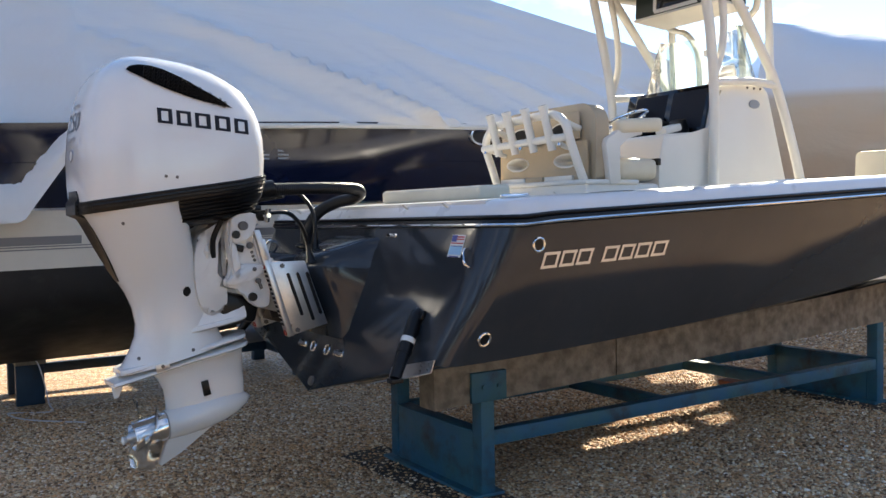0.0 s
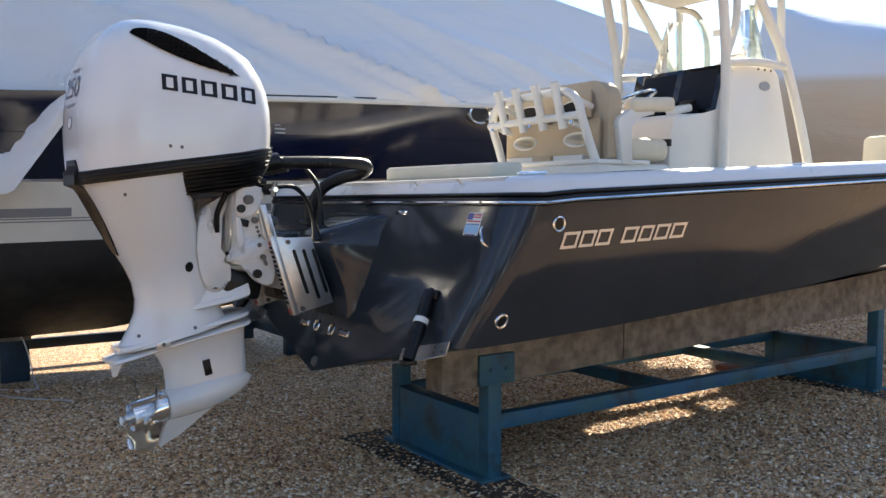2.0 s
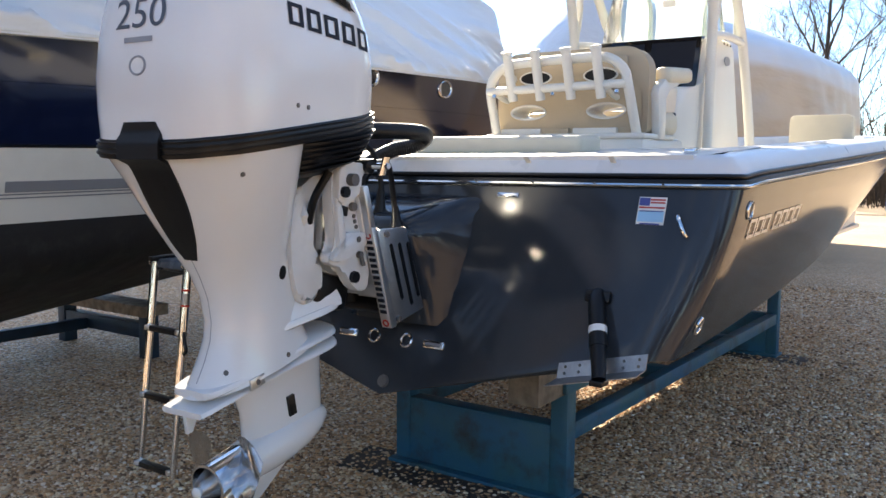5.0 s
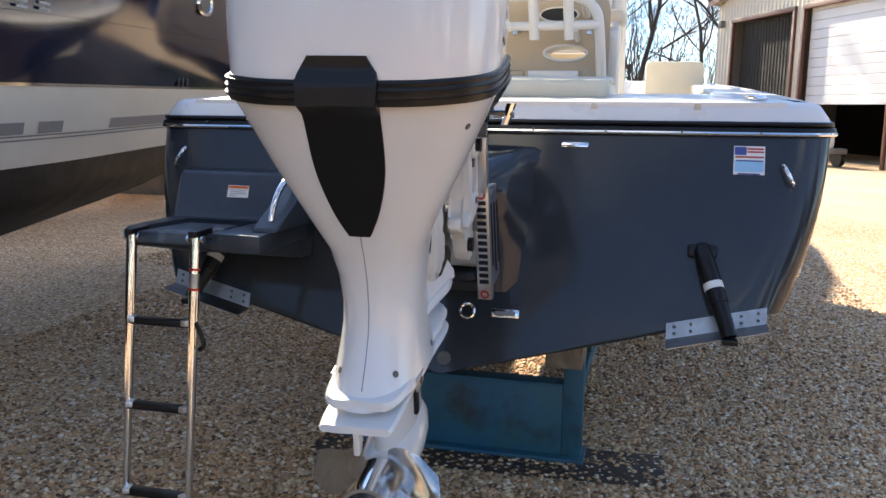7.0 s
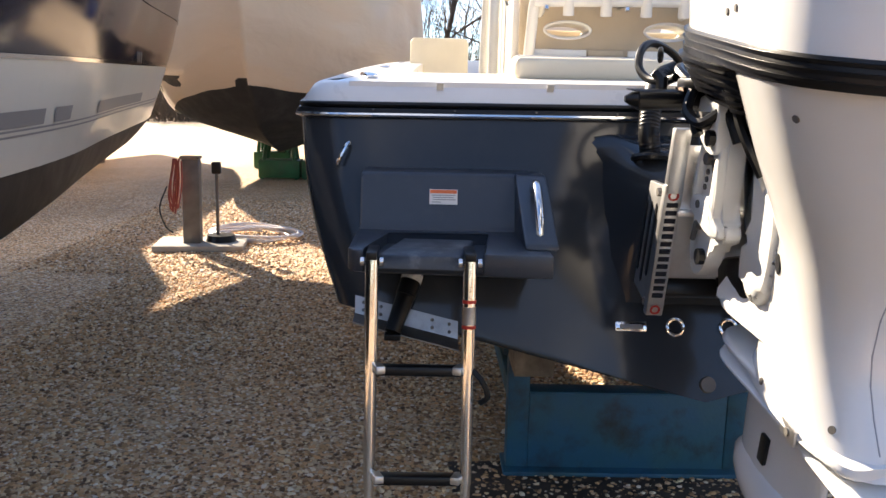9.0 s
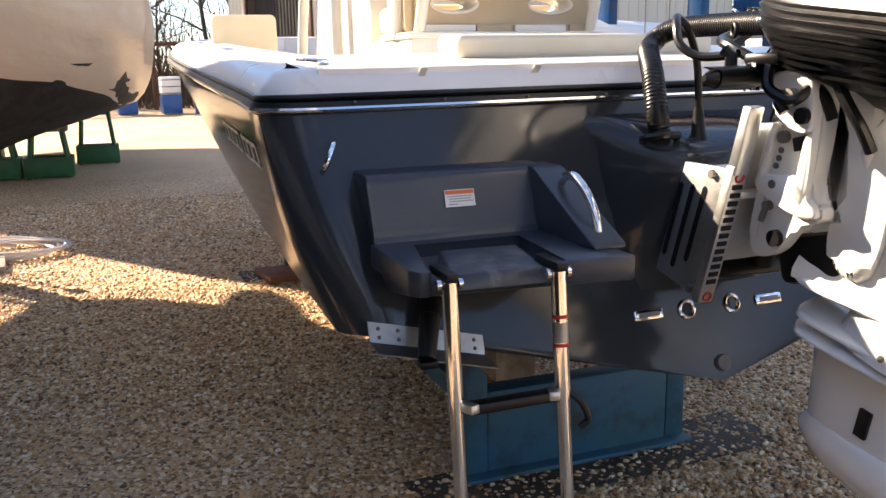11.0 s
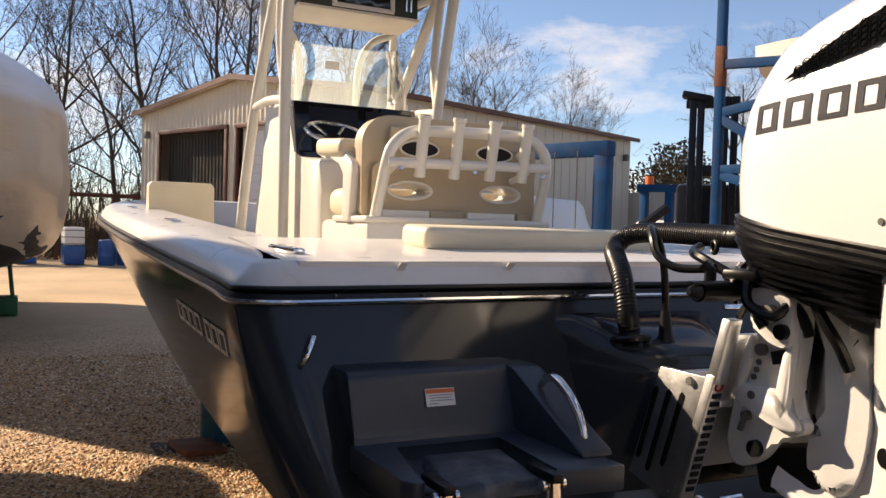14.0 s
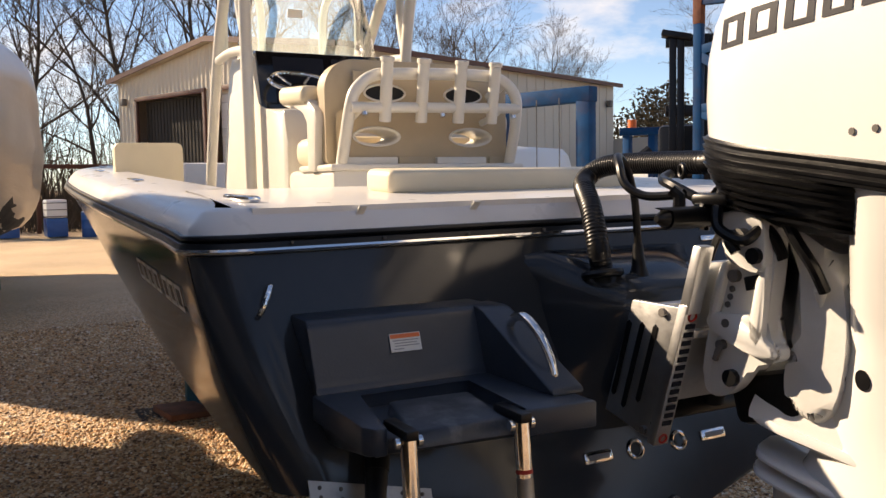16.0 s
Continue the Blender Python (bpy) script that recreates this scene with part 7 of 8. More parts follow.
                    pts.append((x, q[1] + (p[1] - q[1]) * f, z))
                    break
        bm = B()
        tube(bm, pts, r_, 6)
        part("hull_stripe", bm, material, cb, "dark stripe along the hull")
    for x in (6.5, 10.2, 14.0):
        bm = B()
        box(bm, (x, 8.05, 0.33), (0.5, 1.5, 0.74), (0, 0, 0), 0.02)
        part("blocking", bm, M_STEELGREY, cb, "dark stacked blocking")


build_wrapped_boat()


def build_pedestal():
    pd = thing("power_pedestal", "weathered timber service post on a concrete pad", "post")
    bm = B()
    box(bm, (5.36, 3.05, 0.42), (0.17, 0.165, 0.86), (0, 1.5, 6), 0.015)
    part("post", bm, M_STEELGREY, pd)
    bm = B()
    box(bm, (5.36, 3.05, 0.865), (0.19, 0.185, 0.03), (0, 1.5, 6), 0.008)
    part("cap", bm, M_WOOD, pd)
    bm = B()
    box(bm, (5.40, 2.98, GROUND + 0.03), (0.55, 0.85, 0.06), (0, 0, 6), 0.012)
    part("pad", bm, M_CONC, pd)
    cd = thing("extension_cord", "rust-red electric cord looped over the post", "cord")
    rnd = random.Random(5)
    for k in range(7):
        bm = B()
        y = 3.13 + rnd.uniform(-0.01, 0.05)
        tube(bm, [(5.22, y, 0.86), (5.19, y + 0.03, 0.72 - 0.03 * k), (5.19, y + rnd.uniform(0, 0.06), 0.52 - 0.02 * k), (5.20, y + 0.02, 0.44 - 0.015 * k), (5.20, y - 0.02, 0.6), (5.22, y - 0.02, 0.84)], 0.008, 6, 5)
        part("cord_loop", bm, M_CORD, cd)
    bm = B()
    tube(bm, [(5.2, 3.24, 0.6), (5.15, 3.30, 0.40), (5.18, 3.26, 0.22), (5.22, 3.2, 0.15)], 0.007, 6, 6)
    part("cord_tail", bm, M_BLACK, cd)
    sw = thing("water_spigot", "iron water standpipe with a black cap beside the post", "spigot")
    bm = B()
    cyl(bm, (5.45, 2.83, 0.03), (5.45, 2.83, 0.72), 0.016, seg=10)
    part("pipe", bm, M_STEELGREY, sw)
    bm = B()
    box(bm, (5.45, 2.83, 0.76), (0.06, 0.09, 0.12), (0, 0, 0), 0.015)
    part("valve_head", bm, M_BLACK, sw)
    bm = B()
    cyl(bm, (5.45, 2.80, 0.03), (5.45, 2.80, 0.10), 0.15, 0.13, 20)
    part("ground_cap", bm, M_BLACK, sw)
    hs = thing("garden_hose", "pale grey garden hose coiled on the gravel", "hose")
    bm = B()
    pts = []
    for k in range(110):
        a = 2 * math.pi * k / 20
        r = 0.38 + 0.05 * math.sin(k * 0.7) + 0.02 * (k // 20)
        pts.append((5.95 + r * 0.8 * math.cos(a), 2.55 + r * math.sin(a), GROUND + 0.03 + 0.012 * (k // 20) + 0.006 * math.sin(k)))
    pts.append((5.6, 2.75, GROUND + 0.03))
    tube(bm, pts, 0.013, 8)
    part("coil", bm, M_HOSEGREY, hs)
    for ob in (pd, cd, sw, hs):
        ob.location = (0.07, 0.13, 0)
    pk = thing("ground_plank", "short rust-brown plank lying beside the hull", "plank")
    bm = B()
    box(bm, (4.15, 0.62, GROUND + 0.035), (0.42, 0.30, 0.045), (1.5, 1, 8), 0.005)
    part("plank", bm, M_RUST, pk)
    for x, y, rz in ((0.57, -0.03, 3), (4.4, 0.1, 0)):
        mt = thing("footing_board", "damp dark board under the stand's foot", "board", "footing boards")
        bm = B()
        box(bm, (x - 0.1, y, GROUND - 0.002), (0.36, 1.62, 0.018), (0, 0, rz), 0.006)
        part("board", bm, M_FOOT, mt)


build_pedestal()


# ---- shed, yard machines, woods ----
SA, SB = Vector((33.6, -2.9, 0)), Vector((22.0, -7.57, 0))
SD = (SB - SA).normalized()
SN = Vector((-SD.y, SD.x, 0))
if SN.y < 0:
    SN = -SN
SLEN = (SB - SA).length
EAVE, RIDGE, DEPTH = 5.75, 6.60, 16.4


def build_shed():
    sh = thing("storage_shed", "beige steel-sided boat shed with two roll-up doors", "building")
    def P(s, z, o=0.0):
        p = SA + SD * s + SN * o
        return (p.x, p.y, z + GROUND)
    def roofz(s):
        return EAVE + (RIDGE - EAVE) * (1 - abs(s - SLEN / 2) / (SLEN / 2))
    openings = [(1.35, 5.65), (6.35, 10.95)]
    TOP = 5.0
    def wall_piece(s0, s1, zf0, zf1):
        """Corrugated sheet between two heights; the heights are functions of s."""
        bm = B()
        step = 0.085
        n = max(2, int((s1 - s0) / step))
        lo, hi = [], []
        for k in range(n + 1):
            s = s0 + (s1 - s0) * k / n
            o = 0.035 if (int(s / step) % 3 == 0) else 0.0
            lo.append(bm.verts.new(P(s, zf0(s), o)))
            hi.append(bm.verts.new(P(s, zf1(s), o)))
        for k in range(n):
            bm.faces.new((lo[k], lo[k + 1], hi[k + 1], hi[k]))
        part("siding", bm, M_BEIGE, sh, "beige corrugated steel siding", smooth=False)
    wall_piece(0, 1.35, lambda s: 0, lambda s: TOP)
    wall_piece(5.65, 6.35, lambda s: 0, lambda s: TOP)
    wall_piece(10.95, SLEN, lambda s: 0, lambda s: TOP)
    wall_piece(0, SLEN, lambda s: TOP, roofz)
    for i, (a, b) in enumerate(openings):
        for s in (a - 0.06, b + 0.06):
            bm = B()
            c = SA + SD * s + SN * 0.03
            box(bm, (c.x, c.y, TOP / 2 + GROUND), (0.14, 0.12, TOP), (0, 0, math.degrees(math.atan2(SD.y, SD.x))), 0.01)
            part("door_jamb", bm, M_BROWN, sh, "dark brown door jamb")
        bm = B()
        c = SA + SD * (a + b) / 2 + SN * 0.03
        box(bm, (c.x, c.y, TOP + GROUND), (b - a + 0.26, 0.12, 0.16), (0, 0, math.degrees(math.atan2(SD.y, SD.x))), 0.01)
        part("door_head", bm, M_BROWN, sh)
    # roll-up doors set back in the openings
    rz = math.degrees(math.atan2(SD.y, SD.x))
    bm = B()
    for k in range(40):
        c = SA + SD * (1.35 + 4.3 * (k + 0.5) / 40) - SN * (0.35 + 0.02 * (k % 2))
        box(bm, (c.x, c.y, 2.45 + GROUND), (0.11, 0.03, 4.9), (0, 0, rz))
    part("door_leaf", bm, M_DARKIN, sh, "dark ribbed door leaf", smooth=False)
    bm = B()
    for k in range(11):
        c = SA + SD * 8.65 - SN * 0.22
        box(bm, (c.x, c.y, 1.85 + 0.3 * k + 0.14 + GROUND), (4.6, 0.05, 0.29), (0, 0, rz), 0.01)
    part("door_leaf", bm, M_ROLLUP, sh, "white sectional door, half raised", smooth=False)
    # added sheet behind the openings, the interior's shade put into its colour
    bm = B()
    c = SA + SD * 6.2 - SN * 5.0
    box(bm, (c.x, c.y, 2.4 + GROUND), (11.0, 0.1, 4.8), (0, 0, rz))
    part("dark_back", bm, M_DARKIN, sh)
    # long side wall with panel seams
    SE = SB - SN * DEPTH
    mid = (SB + SE) / 2
    bm = B()
    rzs = math.degrees(math.atan2(SN.y, SN.x))
    box(bm, (mid.x, mid.y, EAVE / 2 + GROUND), (DEPTH, 0.12, EAVE), (0, 0, rzs))
    part("side_wall", bm, M_BEIGE2, sh, "pale beige panelled side wall", smooth=False)
    for k in range(1, 27):
        c = SB - SN * (DEPTH * k / 27) + SD * 0.065
        bm = B()
        box(bm, (c.x, c.y, EAVE / 2 + GROUND), (0.05, 0.03, EAVE - 0.1), (0, 0, rzs))
        part("panel_rib", bm, M_BEIGE2, sh)
    far = SA - SN * DEPTH
    mid2 = (SA + far) / 2
    bm = B()
    box(bm, (mid2.x, mid2.y, EAVE / 2 + GROUND), (DEPTH, 0.12, EAVE), (0, 0, rzs))
    part("side_wall", bm, M_BEIGE2, sh)
    bm = B()
    c = (SE + far) / 2
    box(bm, (c.x, c.y, EAVE / 2 + GROUND), (SLEN, 0.12, EAVE), (0, 0, rz))
    part("back_wall", bm, M_BEIGE2, sh)
    # roof
    bm = B()
    for o0, o1 in ((0.35, -DEPTH - 0.3),):
        a = [P(-0.25, EAVE - 0.02, o0), P(SLEN / 2, RIDGE + 0.03, o0), P(SLEN + 0.25, EAVE - 0.02, o0)]
        b = [P(-0.25, EAVE - 0.02, o1), P(SLEN / 2, RIDGE + 0.03, o1), P(SLEN + 0.25, EAVE - 0.02, o1)]
        up = Vector((0, 0, 0.13))
        ra = [Vector(p) for p in a] + [Vector(p) + up for p in a[::-1]]
        rb = [Vector(p) for p in b] + [Vector(p) + up for p in b[::-1]]
        ring_mesh(bm, [ra, rb])
    part("roof", bm, M_BEIGE2, sh, "low-pitched steel roof", smooth=False)
    bm = B()
    for s0, s1 in ((-0.27, SLEN / 2), (SLEN / 2, SLEN + 0.27)):
        z0 = EAVE - 0.06 if s0 < 0 else RIDGE
        z1 = RIDGE if s0 < 0 else EAVE - 0.06
        q = [P(s0, z0 - 0.02, 0.37), P(s1, z1 - 0.02, 0.37), P(s1, z1 + 0.17, 0.37), P(s0, z0 + 0.17, 0.37)]
        q2 = [P(s0, z0 - 0.02, 0.33), P(s1, z1 - 0.02, 0.33), P(s1, z1 + 0.17, 0.33), P(s0, z0 + 0.17, 0.33)]
        ring_mesh(bm, [q2, q])
    part("rake_trim", bm, M_BROWN, sh, "brown roof edge trim", smooth=False)
    bm = B()
    c = mid + SD * 0.33
    box(bm, (c.x, c.y, EAVE + 0.03 + GROUND), (DEPTH + 0.6, 0.10, 0.16), (0, 0, rzs))
    part("eave_gutter", bm, M_BROWN, sh)
    for c in (SA + SD * 0.5 + SN * 0.12, SE + SN * 0.6 + SD * 0.2):
        bm = B()
        box(bm, (c.x, c.y, 4.95 + GROUND), (0.22, 0.2, 0.28), (0, 0, rz), 0.03)
        part("wall_lamp", bm, M_STEELGREY, sh, "wall-mounted yard lamp")
    # low annex to the far right
    ax = thing("annex_shed", "low pale steel annex behind the yard", "building")
    bm = B()
    c = SE + SD * 3.0 - SN * 1.0
    box(bm, (c.x + 1, c.y - 2, 1.75 + GROUND), (12, 5, 3.5), (0, 0, rz), 0.03)
    part("wall", bm, M_BEIGE2, ax)
    # dark trailers under the half-raised door
    tr = thing("boat_trailer", "small boat trailer parked by the shed door", "trailer")
    c = SA + SD * 9.2 + SN * 0.9
    bm = B()
    box(bm, (c.x, c.y, 0.45), (1.8, 0.7, 0.16), (0, 0, rz), 0.03)
    part("trailer_frame", bm, M_STEELGREY, tr)
    bm = B()
    box(bm, (c.x, c.y, 0.72), (0.9, 0.45, 0.4), (0, 0, rz), 0.08)
    part("trailer_load", bm, M_LABEL, tr)
    for d in (-0.7, 0.7):
        q = c + SD * d * 0.7
        bm = B()
        cyl(bm, (q.x - SN.x * 0.4, q.y - SN.y * 0.4, 0.26), (q.x - SN.x * 0.25, q.y - SN.y * 0.25, 0.26), 0.28, seg=16)
        part("wheel", bm, M_RUBBER, tr)


build_shed()


def az(deg, dist, z=0.0):
    """A place seen in that direction from the port quarter."""
    a = radians(deg)
    return Vector((-2.2 + dist * math.cos(a), 1.91 + dist * math.sin(a), z))


def build_yard():
    # blue steel storage rack with a forklift beside it
    rk = thing("storage_rack", "tall blue steel boat rack with rust-primed splice", "rack")
    c = az(-44.8, 12.0)
    bm = B()
    box(bm, (c.x, c.y, 2.45), (0.115, 0.115, 4.95), (0, 0, 20), 0.01)
    part("column", bm, M_BLUE2, rk, "blue steel column")
    bm = B()
    box(bm, (c.x, c.y, 3.92), (0.125, 0.125, 0.54), (0, 0, 20), 0.01)
    part("splice_plate", bm, M_RUST, rk, "rusty splice plate")
    bm = B()
    box(bm, (c.x, c.y, 6.2), (0.085, 0.085, 3.9), (0, 0, 20), 0.01)
    part("column_top", bm, M_BLUE2, rk)
    d = (az(-58, 11.0) - c).normalized()
    for z0, z1, l in ((3.30, 3.75, 2.6), (3.95, 3.80, 3.0), (2.55, 2.60, 2.6), (2.5, 1.9, 2.0), (3.25, 2.65, 1.0), (6.2, 4.9, 3.0)):
        bm = B()
        a, b = Vector((c.x, c.y, z0)), c + d * l + Vector((0, 0, z1))
        q = (b - a)
        yaw = math.degrees(math.atan2(q.y, q.x))
        pitch = -math.degrees(math.atan2(q.z, math.hypot(q.x, q.y)))
        box(bm, (a + b) / 2, (q.length, 0.10, 0.12), (0, pitch, yaw), 0.006)
        part("brace", bm, M_BLUE2, rk)
    c2 = c + d * 4.2
    bm = B()
    box(bm, (c2.x, c2.y, 3.4), (0.2, 0.2, 6.85), (0, 0, 20), 0.01)
    part("column", bm, M_BLUE2, rk)
    rb = thing("racked_boat", "cream boat hull stored up on the rack", "boat")
    bm = B()
    e = c + d * 2.2
    n_ = Vector((-d.y, d.x, 0))
    rings = []
    for k in range(9):
        s = k / 8
        w = 0.9 * math.sin(math.pi * (0.15 + 0.8 * s)) ** 0.6
        p = e + d * (-1.4 + 4.0 * s) + Vector((0.7, -0.7, 0)) * 2.2
        rings.append([(p.x + n_.x * w * a, p.y + n_.y * w * a, z) for a, z in ((0, 4.0), (0.6, 4.06), (0.95, 4.25), (1, 4.45), (-1, 4.45), (-0.95, 4.25), (-0.6, 4.06))])
    ring_mesh(bm, rings)
    part("hull", bm, M_CREAM, rb)
    ob2 = thing("racked_outboard", "dark outboard lower unit hanging high on the rack", "outboard motor")
    p = az(-50.5, 11.0)
    bm = B()
    tube(bm, [(p.x, p.y, 6.4), (p.x, p.y, 5.75), (p.x, p.y, 5.35)], [0.13, 0.10, 0.05], 10)
    part("leg", bm, M_BLACK, ob2)
    for k in range(3):
        bm = B()
        box(bm, (p.x, p.y - 0.16 + 0.16 * k, 5.65 + 0.08 * (k % 2)), (0.30, 0.08, 0.04), (20 * k, 30, 40 * k), 0.01)
        part("blade", bm, M_BLACK, ob2)
    fk = thing("forklift", "black-masted marina forklift beside the rack", "forklift")
    f = az(-44.4, 12.9)
    side = Vector((math.sin(radians(43.4)), math.cos(radians(43.4)), 0))
    for o in (-0.30, -0.17, 0.16, 0.27):
        q = f + side * o
        bm = B()
        box(bm, (q.x, q.y, 1.83), (0.10, 0.14, 3.66), (0, 0, 46), 0.01)
        part("mast_rail", bm, M_BLACK, fk)
    for z in (0.9, 1.75, 2.6, 3.58):
        bm = B()
        box(bm, (f.x, f.y, z), (0.09, 0.74, 0.16), (0, 0, -43.4), 0.01)
        part("mast_crossbar", bm, M_BLACK, fk)
    bm = B()
    q = f + side * 0.22
    box(bm, (q.x, q.y, 3.66), (0.22, 0.42, 0.10), (12, 0, -43.4), 0.02)
    part("mast_head", bm, M_BLACK, fk)
    bm = B()
    box(bm, (f.x + 0.9, f.y - 1.1, 1.3), (1.5, 1.3, 2.3), (0, 0, -45), 0.08)
    part("cab_body", bm, M_BLACK, fk, "black forklift body")
    for z0, z1 in ((1.30, 2.05), (0.95, 1.55)):
        bm = B()
        tube(bm, [az(-37.6, 12.2, z0), az(-41.8, 12.4, z1)], 0.07, 8)
        part("fork_arm", bm, M_BLACK, fk)
    # blue gantry hoist in front of the shed
    ga = thing("gantry_hoist", "blue steel gantry hoist frame", "hoist")
    a, b = az(-37.6, 20.0), az(-32.0, 21.5)
    for q in (a, b):
        bm = B()
        box(bm, (q.x, q.y, 1.7), (0.34, 0.34, 3.44), (0, 0, 25), 0.01)
        part("leg", bm, M_BLUE2, ga)
    m = (a + b) / 2
    v = b - a
    bm = B()
    box(bm, (m.x, m.y, 3.58), (v.length + 0.4, 0.34, 0.34), (0, 0, math.degrees(math.atan2(v.y, v.x))), 0.01)
    part("beam", bm, M_BLUE2, ga)
    for off in (0.6, 2.2):
        bm = B()
        q = a + v.normalized() * off * 0.4
        cyl(bm, (q.x, q.y + 0.5, 0.5), (q.x, q.y + 0.5, 3.5), 0.014, seg=6)
        part("hoist_strap", bm, M_STEELGREY, ga)
    # small blue work stand with a white cart
    ws = thing("work_stand", "small bright blue steel work stand", "stand")
    for dg in (-40.3, -41.9):
        q = az(dg, 16.5)
        bm = B()
        box(bm, (q.x, q.y, 1.25), (0.14, 0.14, 2.5), (0, 0, 20), 0.008)
        part("leg", bm, M_BLUE2, ws)
    q0, q1 = az(-39.8, 16.5), az(-43.5, 16.5)
    v = q1 - q0
    bm = B()
    m = (q0 + q1) / 2
    box(bm, (m.x, m.y, 2.52), (v.length, 0.16, 0.14), (0, 0, math.degrees(math.atan2(v.y, v.x))), 0.008)
    part("top_bar", bm, M_BLUE2, ws)
    bm = B()
    q = az(-40.6, 16.5)
    cyl(bm, (q.x, q.y, 2.58), (q.x, q.y, 2.74), 0.08, seg=12)
    part("amber_lamp", bm, M_ORANGE, ws, "amber beacon")
    wt = thing("white_tank", "white poly tank behind the work stand", "tank")
    q = az(-42.6, 17.2)
    bm = B()
    box(bm, (q.x, q.y, 0.95), (1.3, 1.3, 1.95), (0, 0, 20), 0.12, 3)
    part("tank_body", bm, M_LABEL, wt)
    wc = thing("covered_boat", "white covered runabout parked before the shed", "boat")
    q = az(-33.5, 23.0)
    bm = B()
    rings = []
    for k in range(9):
        s = k / 8
        w = 1.2 * math.sin(math.pi * (0.12 + 0.83 * s)) ** 0.6
        p = q + Vector((0.5, -0.86, 0)) * (-2.5 + 5 * s)
        rings.append([(p.x + 0.86 * w * a_, p.y + 0.5 * w * a_, z) for a_, z in ((0, 0.5), (0.8, 0.9), (1, 1.6), (0.5, 2.35), (0, 2.55), (-0.5, 2.35), (-1, 1.6), (-0.8, 0.9))])
    ring_mesh(bm, rings)
    part("cover", bm, M_LABEL, wc, "white boat cover")
    # drums and caged totes before the woods, below a dark rail
    def drum(x, y):
        dr = thing("plastic_drum", "blue plastic drum standing by the woods", "drum", "drums")
        bm = B()
        rr = []
        for z, r in ((0, 0.27), (0.03, 0.29), (0.28, 0.29), (0.30, 0.305), (0.33, 0.29), (0.57, 0.29), (0.60, 0.305), (0.63, 0.29), (0.86, 0.29), (0.89, 0.26)):
            rr.append([(x + r * math.cos(a_), y + r * math.sin(a_), GROUND + z) for a_ in (2 * math.pi * i / 20 for i in range(20))])
        ring_mesh(bm, rr)
        part("drum_shell", bm, M_DRUM, dr)
    for x, y in ((29.6, -1.25), (29.9, -1.85), (30.4, -1.55), (30.8, -2.2), (31.5, 2.2)):
        drum(x, y)
    for x, y in ((30.0, -0.18), (30.3, 1.3)):
        to = thing("caged_tote", "pale plastic tote in a wire cage above a blue base", "tote")
        bm = B()
        box(bm, (x, y, 0.98), (0.85, 0.66, 0.62), (0, 0, 4), 0.05)
        part("tote_tank", bm, M_LABEL, to)
        bm = B()
        box(bm, (x, y, 0.34), (0.85, 0.66, 0.64), (0, 0, 4), 0.03)
        part("tote_base", bm, M_DRUM, to, "blue lower tank")
        for z in (0.72, 0.95, 1.18):
            bm = B()
            tube(bm, [(x - 0.45, y - 0.36, z), (x - 0.45, y + 0.36, z), (x + 0.45, y + 0.36, z), (x + 0.45, y - 0.36, z), (x - 0.45, y - 0.36, z)], 0.014, 6)
            part("cage_bar", bm, M_STEELGREY, to)
    fr = thing("guard_rail", "dark roofed rail along the edge of the woods", "rail")
    bm = B()
    a, b = Vector((31.5, 9.0, 0)), Vector((34.0, -3.3, 0))
    v = b - a
    m = (a + b) / 2
    yaw = math.degrees(math.atan2(v.y, v.x))
    box(bm, (m.x, m.y, 2.50), (v.length, 0.5, 0.16), (0, 0, yaw), 0.01)
    part("rail", bm, M_BROWN, fr)
    for k in range(6):
        p = a.lerp(b, (k + 0.3) / 6)
        bm = B()
        box(bm, (p.x, p.y, 1.21), (0.14, 0.14, 2.45), (0, 0, 10), 0.01)
        part("rail_post", bm, M_BROWN, fr)


build_yard()


